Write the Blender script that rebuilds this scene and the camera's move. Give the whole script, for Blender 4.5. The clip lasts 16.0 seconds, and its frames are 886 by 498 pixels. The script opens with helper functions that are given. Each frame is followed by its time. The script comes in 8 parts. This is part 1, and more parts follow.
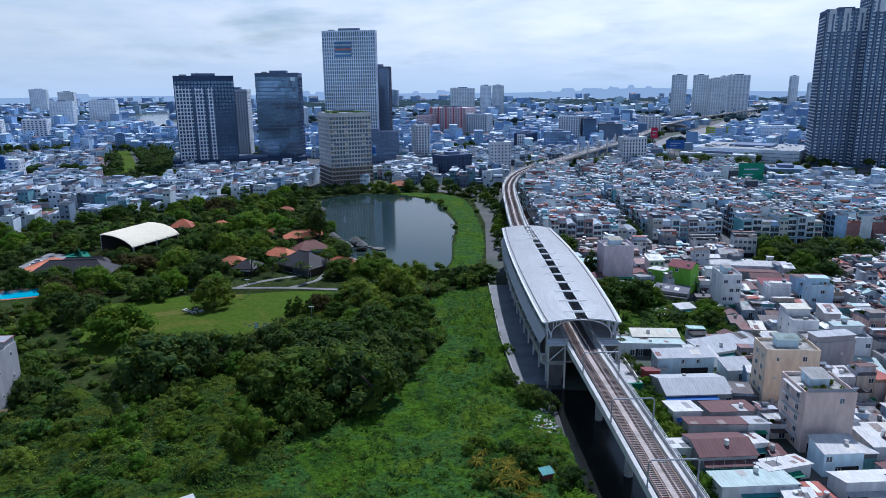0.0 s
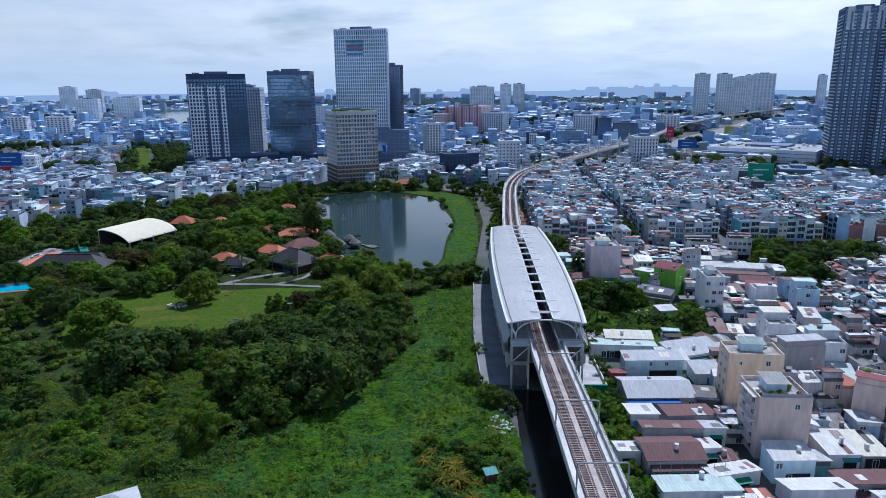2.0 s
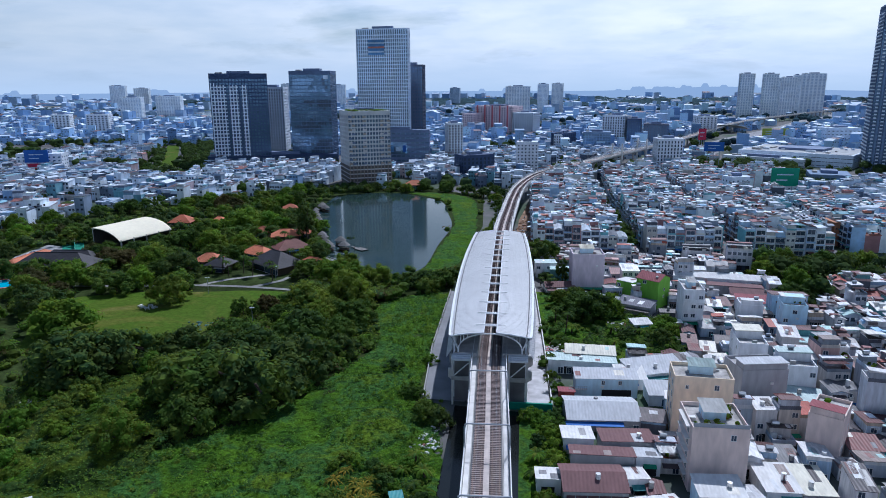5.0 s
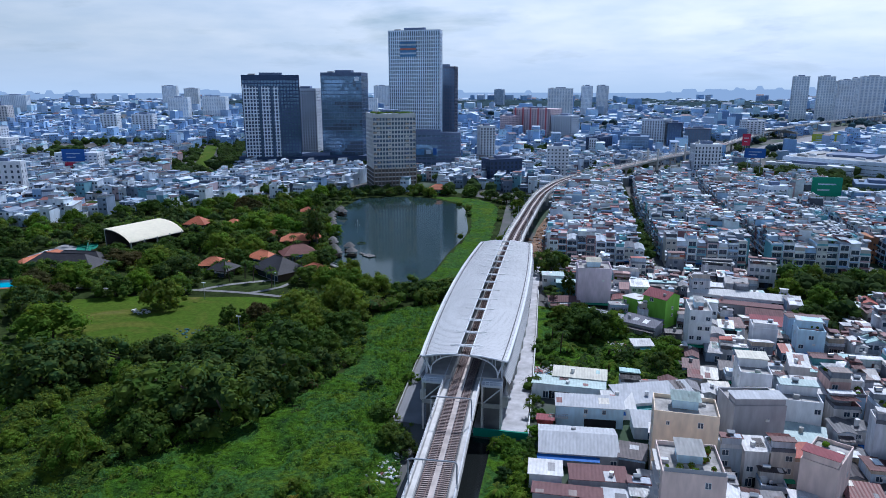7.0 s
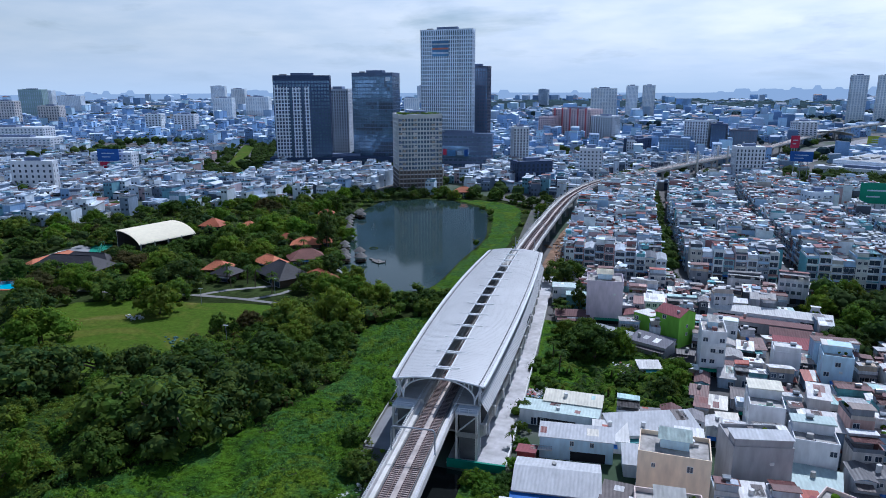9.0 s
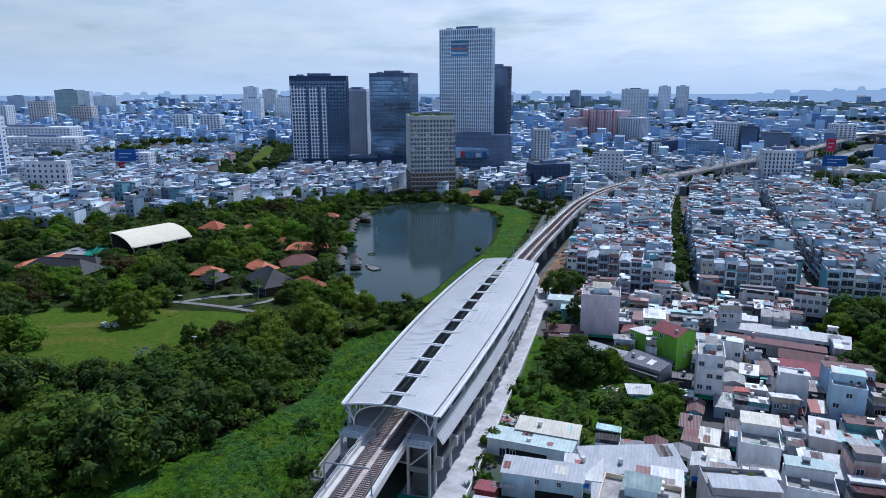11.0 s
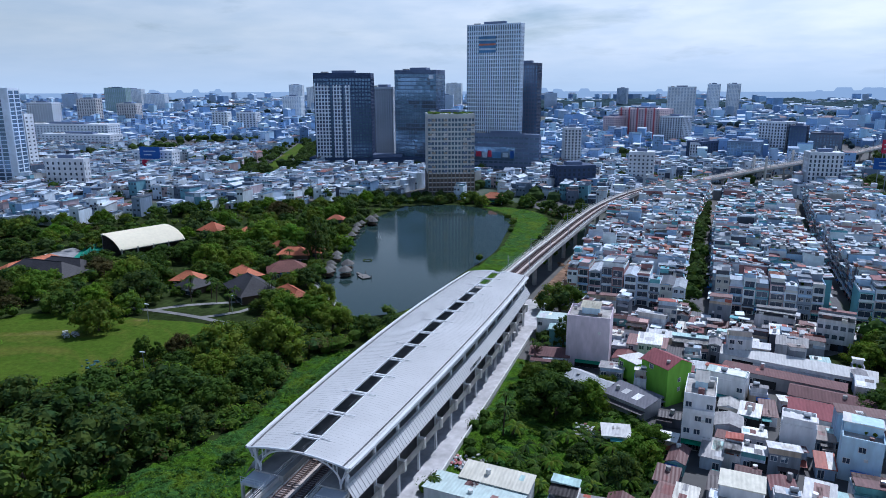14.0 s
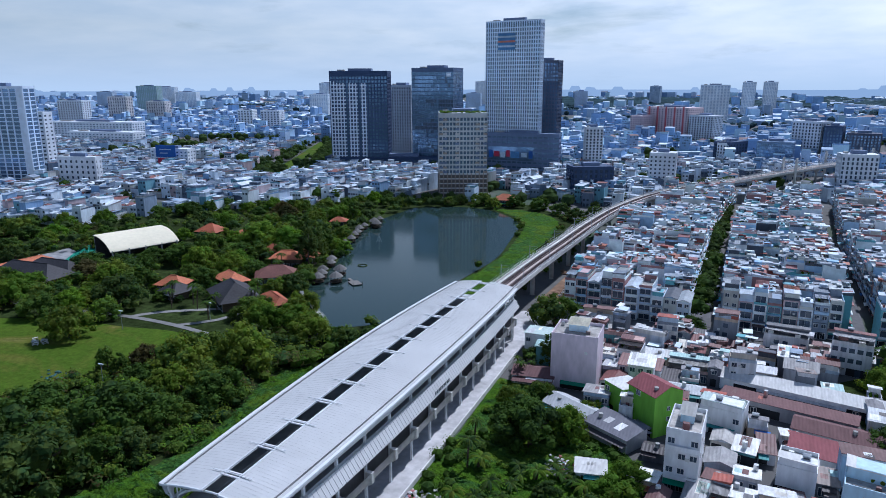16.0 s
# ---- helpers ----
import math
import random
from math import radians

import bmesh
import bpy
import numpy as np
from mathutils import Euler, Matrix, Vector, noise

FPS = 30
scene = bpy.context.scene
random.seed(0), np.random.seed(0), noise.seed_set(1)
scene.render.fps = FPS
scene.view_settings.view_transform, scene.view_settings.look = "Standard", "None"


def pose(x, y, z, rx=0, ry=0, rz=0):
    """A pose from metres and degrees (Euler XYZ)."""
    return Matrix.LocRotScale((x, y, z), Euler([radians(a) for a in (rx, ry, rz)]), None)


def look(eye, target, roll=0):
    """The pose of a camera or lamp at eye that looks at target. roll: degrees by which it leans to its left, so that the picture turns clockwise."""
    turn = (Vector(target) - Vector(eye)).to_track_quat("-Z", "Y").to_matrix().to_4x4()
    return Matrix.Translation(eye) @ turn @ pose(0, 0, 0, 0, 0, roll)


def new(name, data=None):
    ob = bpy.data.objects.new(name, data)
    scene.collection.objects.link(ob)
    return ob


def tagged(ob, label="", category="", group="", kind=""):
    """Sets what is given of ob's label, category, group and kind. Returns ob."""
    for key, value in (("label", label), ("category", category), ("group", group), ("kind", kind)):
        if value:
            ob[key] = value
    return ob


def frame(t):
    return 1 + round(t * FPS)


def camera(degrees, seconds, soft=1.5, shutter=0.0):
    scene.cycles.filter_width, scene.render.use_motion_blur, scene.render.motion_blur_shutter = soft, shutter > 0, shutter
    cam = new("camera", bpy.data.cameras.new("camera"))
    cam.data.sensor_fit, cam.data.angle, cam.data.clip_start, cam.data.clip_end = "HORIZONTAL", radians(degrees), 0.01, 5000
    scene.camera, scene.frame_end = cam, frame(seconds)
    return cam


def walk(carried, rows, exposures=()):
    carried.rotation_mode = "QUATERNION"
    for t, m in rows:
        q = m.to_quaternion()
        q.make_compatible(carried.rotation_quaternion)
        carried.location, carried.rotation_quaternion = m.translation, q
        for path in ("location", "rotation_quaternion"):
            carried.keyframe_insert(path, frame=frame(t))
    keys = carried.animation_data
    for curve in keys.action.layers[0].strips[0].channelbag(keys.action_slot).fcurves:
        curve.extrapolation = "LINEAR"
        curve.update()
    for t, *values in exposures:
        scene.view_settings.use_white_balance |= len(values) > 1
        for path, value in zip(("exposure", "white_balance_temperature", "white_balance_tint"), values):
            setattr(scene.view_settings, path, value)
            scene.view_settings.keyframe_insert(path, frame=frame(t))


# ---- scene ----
cam = camera(66.5, 16.0, soft=0.9)
PATH = [
    (0, (-0.634, -0.691, 84.055), (-0.663, 1.254, 83.59), -0.5),
    (0.5, (3.481, -0.662, 84.061), (3.432, 1.282, 83.595), -0.4),
    (1, (7.646, -0.602, 84.069), (7.579, 1.341, 83.6), -0.4),
    (1.5, (11.912, -0.47, 84.076), (11.826, 1.473, 83.606), -0.5),
    (2, (16.332, -0.215, 84.079), (16.231, 1.726, 83.61), -0.4),
    (2.5, (20.956, 0.223, 84.062), (20.837, 2.163, 83.591), -0.5),
    (3, (25.677, 1.043, 84.043), (25.54, 2.982, 83.571), -0.5),
    (3.5, (30.388, 2.435, 84.031), (30.238, 4.373, 83.562), -0.3),
    (4, (34.986, 4.589, 84.069), (34.814, 6.525, 83.6), -0.1),
    (6.5, (56.907, 20.076, 85.726), (56.578, 21.993, 85.257), -0.3),
    (7, (60.982, 23.61, 85.805), (60.619, 25.52, 85.338), -0.0),
    (7.5, (64.73, 27.509, 85.844), (64.327, 29.411, 85.378), -0.3),
    (8, (68.214, 31.712, 85.876), (67.778, 33.607, 85.409), -0.3),
    (8.5, (71.494, 36.157, 85.901), (71.027, 38.044, 85.434), -0.2),
    (9, (74.628, 40.776, 85.908), (74.134, 42.657, 85.441), -0.1),
    (11.5, (89.866, 64.402, 85.388), (89.257, 66.249, 84.923), -0.1),
    (12, (92.671, 69.103, 85.335), (92.039, 70.943, 84.868), -0.1),
    (12.5, (95.3, 73.803, 85.287), (94.647, 75.634, 84.82), -0.1),
    (13, (97.824, 78.522, 85.225), (97.148, 80.346, 84.758), -0.2),
    (13.5, (100.258, 83.295, 85.162), (99.562, 85.11, 84.694), -0.0),
    (14, (102.624, 88.146, 85.108), (101.907, 89.953, 84.638), -0.1),
    (14.5, (104.94, 93.102, 85.106), (104.2, 94.899, 84.635), -0.3),
    (15, (107.269, 98.142, 85.106), (106.509, 99.931, 84.633), -0.1),
    (15.5, (109.611, 103.233, 85.107), (108.829, 105.012, 84.634), -0.3),
    (16, (111.962, 108.349, 85.109), (111.159, 110.118, 84.634), -0.1),
]
EXPOSURE, KELVIN, TINT = -0.32, 5300.0, 14.0
walk(cam, [(t, look(eye, target, roll)) for t, eye, target, roll in PATH], [(0.0, EXPOSURE, KELVIN, TINT), (16.0, EXPOSURE, KELVIN, TINT)])

# ---- world, sun, exposure ----
SUN_AZ, SUN_EL = 16.0, 53.0        # degrees: clockwise from +y, above the ground
sun_dir = Vector((math.sin(radians(SUN_AZ)) * math.cos(radians(SUN_EL)), math.cos(radians(SUN_AZ)) * math.cos(radians(SUN_EL)), math.sin(radians(SUN_EL))))
sun = new("sun", bpy.data.lights.new("sun", "SUN"))
sun.data.energy, sun.data.angle, sun.data.color = 4.7, radians(0.6), (1.0, 0.95, 0.88)
sun.matrix_world = look(sun_dir * 400, (0, 0, 0))

world = bpy.data.worlds.new("sky")
scene.world = world
world.use_nodes = True
wn, wl = world.node_tree.nodes, world.node_tree.links
wn.clear()


def wnode(kind, **values):
    n = wn.new(kind)
    for k, v in values.items():
        n.inputs[k.replace("_", " ")].default_value = v
    return n


sky = wn.new("ShaderNodeTexSky")
sky.sky_type, sky.sun_disc = "NISHITA", False
sky.sun_elevation, sky.sun_rotation = radians(SUN_EL), radians(SUN_AZ)
sky.air_density, sky.dust_density = 1.2, 1.6
geo_w = wn.new("ShaderNodeTexCoord")
split = wn.new("ShaderNodeSeparateXYZ")
wl.new(geo_w.outputs["Generated"], split.inputs[0])
# flat cloud layer: direction divided by height
den = wn.new("ShaderNodeMath"); den.operation = "ADD"; den.inputs[1].default_value = 0.16
wl.new(split.outputs["Z"], den.inputs[0])
flat = wn.new("ShaderNodeVectorMath"); flat.operation = "DIVIDE"
comb = wn.new("ShaderNodeCombineXYZ")
for k in ("X", "Y", "Z"):
    wl.new(den.outputs[0], comb.inputs[k])
wl.new(geo_w.outputs["Generated"], flat.inputs[0])
wl.new(comb.outputs[0], flat.inputs[1])
clouds = wnode("ShaderNodeTexNoise", Scale=1.15, Detail=6.0, Roughness=0.55, Distortion=0.3)
wl.new(flat.outputs[0], clouds.inputs["Vector"])
cover = wn.new("ShaderNodeMapRange")
cover.inputs["From Min"].default_value, cover.inputs["From Max"].default_value = 0.12, 0.46
wl.new(clouds.outputs["Fac"], cover.inputs["Value"])
# thinner cover towards the zenith
thin = wn.new("ShaderNodeMapRange")
thin.inputs["From Min"].default_value, thin.inputs["From Max"].default_value = 0.16, 0.42
thin.inputs["To Min"].default_value, thin.inputs["To Max"].default_value = 1.0, 0.08
wl.new(split.outputs["Z"], thin.inputs["Value"])
cov2 = wn.new("ShaderNodeMath"); cov2.operation = "MULTIPLY"
# more cloud towards the sun's side than away from it
side = wn.new("ShaderNodeMapRange")
side.inputs["From Min"].default_value, side.inputs["From Max"].default_value = -0.85, 0.25
side.inputs["To Min"].default_value, side.inputs["To Max"].default_value = 0.45, 1.0
wl.new(split.outputs["X"], side.inputs["Value"])
sided = wn.new("ShaderNodeMath"); sided.operation = "MULTIPLY"
wl.new(cover.outputs[0], sided.inputs[0]); wl.new(side.outputs[0], sided.inputs[1])
wl.new(sided.outputs[0], cov2.inputs[0]); wl.new(thin.outputs[0], cov2.inputs[1])
haze_band = wn.new("ShaderNodeMapRange")
haze_band.inputs["From Min"].default_value, haze_band.inputs["From Max"].default_value = -0.005, 0.075
haze_band.inputs["To Min"].default_value, haze_band.inputs["To Max"].default_value = 0.0, 1.0
wl.new(split.outputs["Z"], haze_band.inputs["Value"])
clear = wn.new("ShaderNodeMixRGB"); clear.blend_type = "MULTIPLY"; clear.inputs[0].default_value = 1.0
clear.inputs[2].default_value = (0.047, 0.063, 0.074, 1)
wl.new(sky.outputs[0], clear.inputs[1])
ramp = wn.new("ShaderNodeMixRGB")
ramp.inputs[1].default_value = (0.66, 0.79, 0.90, 1)
wl.new(haze_band.outputs[0], ramp.inputs[0])
cloud_tone = wn.new("ShaderNodeValToRGB")
cloud_tone.color_ramp.elements[0].color, cloud_tone.color_ramp.elements[1].color = (0.98, 1.05, 1.10, 1), (1.20, 1.21, 1.19, 1)
cloud_tone.color_ramp.elements[0].position, cloud_tone.color_ramp.elements[1].position = 0.35, 0.68
soft_n = wnode("ShaderNodeTexNoise", Scale=2.6, Detail=5.0, Roughness=0.5)
wl.new(flat.outputs[0], soft_n.inputs["Vector"])
wl.new(soft_n.outputs["Fac"], cloud_tone.inputs[0])
over = wn.new("ShaderNodeMixRGB")
wl.new(cov2.outputs[0], over.inputs[0]); wl.new(clear.outputs[0], over.inputs[1]); wl.new(cloud_tone.outputs[0], over.inputs[2])
wl.new(over.outputs[0], ramp.inputs[2])
back = wn.new("ShaderNodeBackground")
wl.new(ramp.outputs[0], back.inputs[0])
outw = wn.new("ShaderNodeOutputWorld")
wl.new(back.outputs[0], outw.inputs[0])

# ---- materials ----
MATS = {}


def material(name, base, rough=0.8, metal=0.0, vary=0.25, grain=0.6, patch=0.06, bump=0.0, spec=0.3, ramp=None, leafy=0.0, streak=None, rib=0.0, plant_tone=False):
    """A surface: base colour, or a list of colours picked at random by object and island, with two scales of noise."""
    if name in MATS:
        return MATS[name]
    m = bpy.data.materials.new(name)
    m.use_nodes = True
    n, l = m.node_tree.nodes, m.node_tree.links
    b = n["Principled BSDF"]
    b.inputs["Roughness"].default_value, b.inputs["Metallic"].default_value = rough, metal
    b.inputs["Specular IOR Level"].default_value = spec
    g = n.new("ShaderNodeNewGeometry")
    if ramp:
        info = n.new("ShaderNodeObjectInfo")
        add = n.new("ShaderNodeMath"); add.operation = "ADD"
        if plant_tone:             # one tone a plant, drifting over the ground, a little leaf by leaf
            drift = n.new("ShaderNodeTexNoise")
            drift.inputs["Scale"].default_value, drift.inputs["Detail"].default_value = 0.09, 2.0
            l.new(g.outputs["Position"], drift.inputs["Vector"])
            isle = n.new("ShaderNodeMath"); isle.operation = "MULTIPLY_ADD"
            isle.inputs[1].default_value = 0.24
            l.new(g.outputs["Random Per Island"], isle.inputs[0]); l.new(drift.outputs["Fac"], isle.inputs[2])
            l.new(info.outputs["Random"], add.inputs[0]); l.new(isle.outputs[0], add.inputs[1])
        else:
            l.new(info.outputs["Random"], add.inputs[0]); l.new(g.outputs["Random Per Island"], add.inputs[1])
        fr = n.new("ShaderNodeMath"); fr.operation = "FRACT"
        l.new(add.outputs[0], fr.inputs[0])
        cr = n.new("ShaderNodeValToRGB")
        cr.color_ramp.interpolation = "LINEAR" if plant_tone else "CONSTANT"
        while len(cr.color_ramp.elements) < len(ramp):
            cr.color_ramp.elements.new(0.5)
        for i, c in enumerate(ramp):
            cr.color_ramp.elements[i].position = i / len(ramp)
            cr.color_ramp.elements[i].color = (*c, 1)
        l.new(fr.outputs[0], cr.inputs[0])
        col = cr.outputs[0]
    else:
        rgb = n.new("ShaderNodeRGB")
        rgb.outputs[0].default_value = (*base, 1)
        col = rgb.outputs[0]
    place = g.outputs["Position"]
    if streak:
        sv = n.new("ShaderNodeVectorMath"); sv.operation = "MULTIPLY"
        sv.inputs[1].default_value = streak
        l.new(place, sv.inputs[0])
        place = sv.outputs[0]
    for scale, amount, detail in ((grain, vary, 6.0), (patch, vary * 1.1, 3.0)):
        t = n.new("ShaderNodeTexNoise")
        t.inputs["Scale"].default_value, t.inputs["Detail"].default_value = scale, detail
        l.new(place, t.inputs["Vector"])
        r = n.new("ShaderNodeMapRange")
        r.inputs["From Min"].default_value, r.inputs["From Max"].default_value = 0.3, 0.7
        r.inputs["To Min"].default_value, r.inputs["To Max"].default_value = 1 - amount, 1 + amount * 0.6
        l.new(t.outputs["Fac"], r.inputs["Value"])
        mx = n.new("ShaderNodeVectorMath"); mx.operation = "SCALE"
        l.new(col, mx.inputs[0]); l.new(r.outputs[0], mx.inputs["Scale"])
        col = mx.outputs[0]
    l.new(col, b.inputs["Base Color"])
    if leafy:
        tr = n.new("ShaderNodeBsdfTranslucent")
        warm = n.new("ShaderNodeVectorMath"); warm.operation = "MULTIPLY"
        warm.inputs[1].default_value = (2.2, 1.9, 1.1)
        l.new(col, warm.inputs[0]); l.new(warm.outputs[0], tr.inputs[0])
        both = n.new("ShaderNodeMixShader")
        both.inputs[0].default_value = leafy
        l.new(b.outputs[0], both.inputs[1]); l.new(tr.outputs[0], both.inputs[2])
        l.new(both.outputs[0], n["Material Output"].inputs["Surface"])
    if bump:
        t = n.new("ShaderNodeTexNoise")
        t.inputs["Scale"].default_value, t.inputs["Detail"].default_value = grain * 3, 4.0
        l.new(g.outputs["Position"], t.inputs["Vector"])
        bp = n.new("ShaderNodeBump")
        bp.inputs["Strength"].default_value, bp.inputs["Distance"].default_value = bump, 0.3
        l.new(t.outputs["Fac"], bp.inputs["Height"])
        l.new(bp.outputs[0], b.inputs["Normal"])
    if rib:                    # corrugated sheet: ribs along the slope
        t = n.new("ShaderNodeTexWave")
        t.bands_direction = "X"
        t.inputs["Scale"].default_value = 0.314 / rib
        l.new(g.outputs["Position"], t.inputs["Vector"])
        bp = n.new("ShaderNodeBump")
        bp.inputs["Strength"].default_value, bp.inputs["Distance"].default_value = 0.7, 0.06
        l.new(t.outputs["Fac"], bp.inputs["Height"])
        l.new(bp.outputs[0], b.inputs["Normal"])
    MATS[name] = m
    return m


WALLS = [(0.680, 0.681, 0.696), (0.506, 0.549, 0.621), (0.719, 0.709, 0.706), (0.350, 0.473, 0.621), (0.642, 0.662, 0.696), (0.583, 0.530, 0.470), (0.233, 0.255, 0.291), (0.739, 0.728, 0.722), (0.447, 0.530, 0.621), (0.563, 0.378, 0.339), (0.136, 0.142, 0.170), (0.642, 0.624, 0.602), (0.156, 0.359, 0.376), (0.506, 0.416, 0.320), (0.583, 0.605, 0.659), (0.320, 0.341, 0.386)]
ROOFS = [(.62, .61, .60), (.84, .84, .83), (.24, .23, .24), (.50, .50, .51), (.15, .070, .066), (.74, .74, .74), (.34, .33, .33), (.20, .075, .070), (.17, .17, .18), (.82, .81, .78), (.44, .62, .60), (.46, .44, .42), (.085, .075, .08), (.56, .58, .60), (.38, .10, .07), (.70, .71, .72), (.16, .085, .080), (.74, .70, .61), (.22, .12, .11), (.28, .23, .21), (.80, .80, .80), (.12, .10, .10), (.19, .085, .085), (.26, .14, .13), (.16, .075, .075)]
ROW_WALLS = [(0.791, 0.870, 0.880), (0.791, 0.860, 0.880), (0.773, 0.860, 0.880), (0.092, 0.110, 0.140), (0.718, 0.800, 0.880), (0.386, 0.580, 0.799), (0.736, 0.790, 0.832), (0.570, 0.420, 0.432), (0.184, 0.460, 0.518), (0.662, 0.690, 0.648), (0.313, 0.380, 0.475), (0.754, 0.830, 0.880), (0.460, 0.640, 0.821), (0.368, 0.200, 0.194), (0.607, 0.700, 0.821), (0.534, 0.520, 0.475)]
material("plaster", None, 0.85, vary=0.22, grain=0.7, patch=0.15, ramp=WALLS, streak=(1.8, 1.8, 0.35))
material("awning_teal", (.06, .30, .30), 0.6, vary=0.2, rib=0.8); material("awning_blue", (.04, .16, .50), 0.7, vary=0.15); material("awning_green", (.03, .30, .16), 0.6, vary=0.2, rib=0.8)
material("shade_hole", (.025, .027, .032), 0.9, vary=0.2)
material("sheet_roof", None, 0.55, vary=0.20, grain=0.9, patch=0.25, spec=0.3, streak=(2.0, 0.7, 1.0), ramp=ROOFS, rib=0.8)
material("row_plaster", None, 0.85, vary=0.14, grain=0.5, patch=0.15, ramp=ROW_WALLS)
# quarter house colours, with some blue cast of distance mixed in
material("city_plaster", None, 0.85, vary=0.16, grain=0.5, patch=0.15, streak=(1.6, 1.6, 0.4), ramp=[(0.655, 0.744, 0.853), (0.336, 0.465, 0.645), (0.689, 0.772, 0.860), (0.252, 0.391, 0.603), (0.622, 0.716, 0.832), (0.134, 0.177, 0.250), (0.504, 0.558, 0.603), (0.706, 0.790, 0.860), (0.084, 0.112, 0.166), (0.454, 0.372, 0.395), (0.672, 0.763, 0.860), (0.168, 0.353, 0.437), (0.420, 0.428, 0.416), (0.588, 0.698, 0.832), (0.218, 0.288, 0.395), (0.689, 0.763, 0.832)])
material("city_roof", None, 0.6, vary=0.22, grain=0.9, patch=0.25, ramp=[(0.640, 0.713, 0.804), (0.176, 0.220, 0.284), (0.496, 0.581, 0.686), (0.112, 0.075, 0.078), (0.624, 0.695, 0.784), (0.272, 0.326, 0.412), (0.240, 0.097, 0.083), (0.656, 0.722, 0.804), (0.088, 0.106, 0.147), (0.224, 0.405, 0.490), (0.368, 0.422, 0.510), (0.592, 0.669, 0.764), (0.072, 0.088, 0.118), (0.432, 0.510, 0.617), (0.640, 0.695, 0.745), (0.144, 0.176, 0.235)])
material("leaf_far", None, 0.9, vary=0.35, grain=0.2, patch=0.05, spec=0.03, leafy=0.25, ramp=[(.034, .062, .026), (.046, .080, .028), (.026, .050, .026), (.062, .098, .030)], plant_tone=True)
material("row_roof", None, 0.6, vary=0.2, grain=0.9, patch=0.25, ramp=[(0.440, 0.486, 0.541), (0.608, 0.684, 0.765), (0.264, 0.297, 0.347), (0.400, 0.450, 0.530), (0.336, 0.090, 0.071), (0.496, 0.558, 0.632), (0.304, 0.342, 0.398), (0.400, 0.153, 0.102), (0.200, 0.234, 0.286), (0.592, 0.657, 0.724), (0.160, 0.360, 0.428), (0.368, 0.405, 0.439), (0.096, 0.108, 0.133), (0.240, 0.090, 0.092), (0.448, 0.513, 0.592), (0.496, 0.531, 0.541)], rib=0.8)
material("terrace", (.42, .40, .38), 0.9, vary=0.3, grain=0.8, patch=0.25)
# far walls and roofs: the air's blue haze is put into these colours
material("hazed_wall", None, 0.85, vary=0.12, ramp=[(0.364, 0.552, 0.823), (0.269, 0.425, 0.691), (0.459, 0.637, 0.823), (0.206, 0.330, 0.559), (0.348, 0.467, 0.648), (0.158, 0.255, 0.441), (0.396, 0.510, 0.676), (0.285, 0.446, 0.707), (0.507, 0.694, 0.823)])
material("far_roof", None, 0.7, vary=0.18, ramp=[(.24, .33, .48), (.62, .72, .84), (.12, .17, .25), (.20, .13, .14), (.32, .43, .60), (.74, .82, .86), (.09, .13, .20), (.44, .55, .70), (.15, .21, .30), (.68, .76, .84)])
material("dark_sheet", (.10, .075, .075), 0.6, vary=0.25, rib=0.8)
material("pane", (.07, .10, .15), 0.12, 0.3, vary=0.2, spec=0.5)
material("pane_blue", (.26, .40, .60), 0.10, 0.7, vary=0.25, spec=0.6, grain=0.25, patch=0.06)
material("pane_tint", (.14, .24, .37), 0.12, 0.5, vary=0.25, spec=0.6, grain=0.4)
material("tile_red", (.42, .12, .06), 0.75, vary=0.3, grain=2.0)
material("tile_orange", (.62, .20, .10), 0.75, vary=0.3, grain=2.0)
material("slate", (.05, .048, .055), 0.7, vary=0.3, grain=1.5)
material("thatch", (.20, .19, .18), 0.95, vary=0.3, grain=3.0)
material("steel_tank", (.6, .61, .62), 0.3, 0.9, vary=0.1)
material("concrete", (.40, .395, .38), 0.85, vary=0.18, grain=0.5, patch=0.1, bump=0.05)
material("concrete_light", (.66, .64, .61), 0.85, vary=0.15, grain=0.4, patch=0.08)
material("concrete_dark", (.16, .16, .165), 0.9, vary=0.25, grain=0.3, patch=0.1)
material("roof_white", (.56, .56, .56), 0.42, 0.0, vary=0.07, grain=0.15, patch=0.05, spec=0.5)
material("roof_seam", (.49, .50, .53), 0.5, vary=0.1)
material("white_steel", (.72, .74, .76), 0.45, vary=0.08, spec=0.5)
material("grey_steel", (.32, .35, .39), 0.5, 0.3, vary=0.12)
material("louvre", (.60, .63, .67), 0.5, vary=0.08, spec=0.4)
material("ballast", (.46, .375, .345), 0.95, vary=0.35, grain=2.5, patch=0.3, bump=0.3)
material("slab_track", (.52, .45, .41), 0.9, vary=0.22, grain=0.6, patch=0.15)
material("sleeper", (.13, .10, .10), 0.9, vary=0.2, grain=2.0)
material("rail", (.28, .20, .17), 0.4, 0.7, vary=0.15)
material("asphalt_smooth", (.23, .235, .25), 0.85, vary=0.15, grain=0.2, patch=0.05)
material("asphalt", (.13, .13, .14), 0.9, vary=0.22, grain=0.4, patch=0.08)
material("road_pale", (.54, .53, .54), 0.95, vary=0.2, grain=0.5, patch=0.12)
material("path_grey", (.24, .235, .225), 0.95, vary=0.2, grain=0.5)
material("road_dust", (.30, .30, .31), 0.95, vary=0.25, grain=0.35, patch=0.1)
material("earth", (.25, .155, .10), 0.95, vary=0.4, grain=0.3, patch=0.07, bump=0.4)
material("white_wall", (.74, .74, .72), 0.8, vary=0.15)
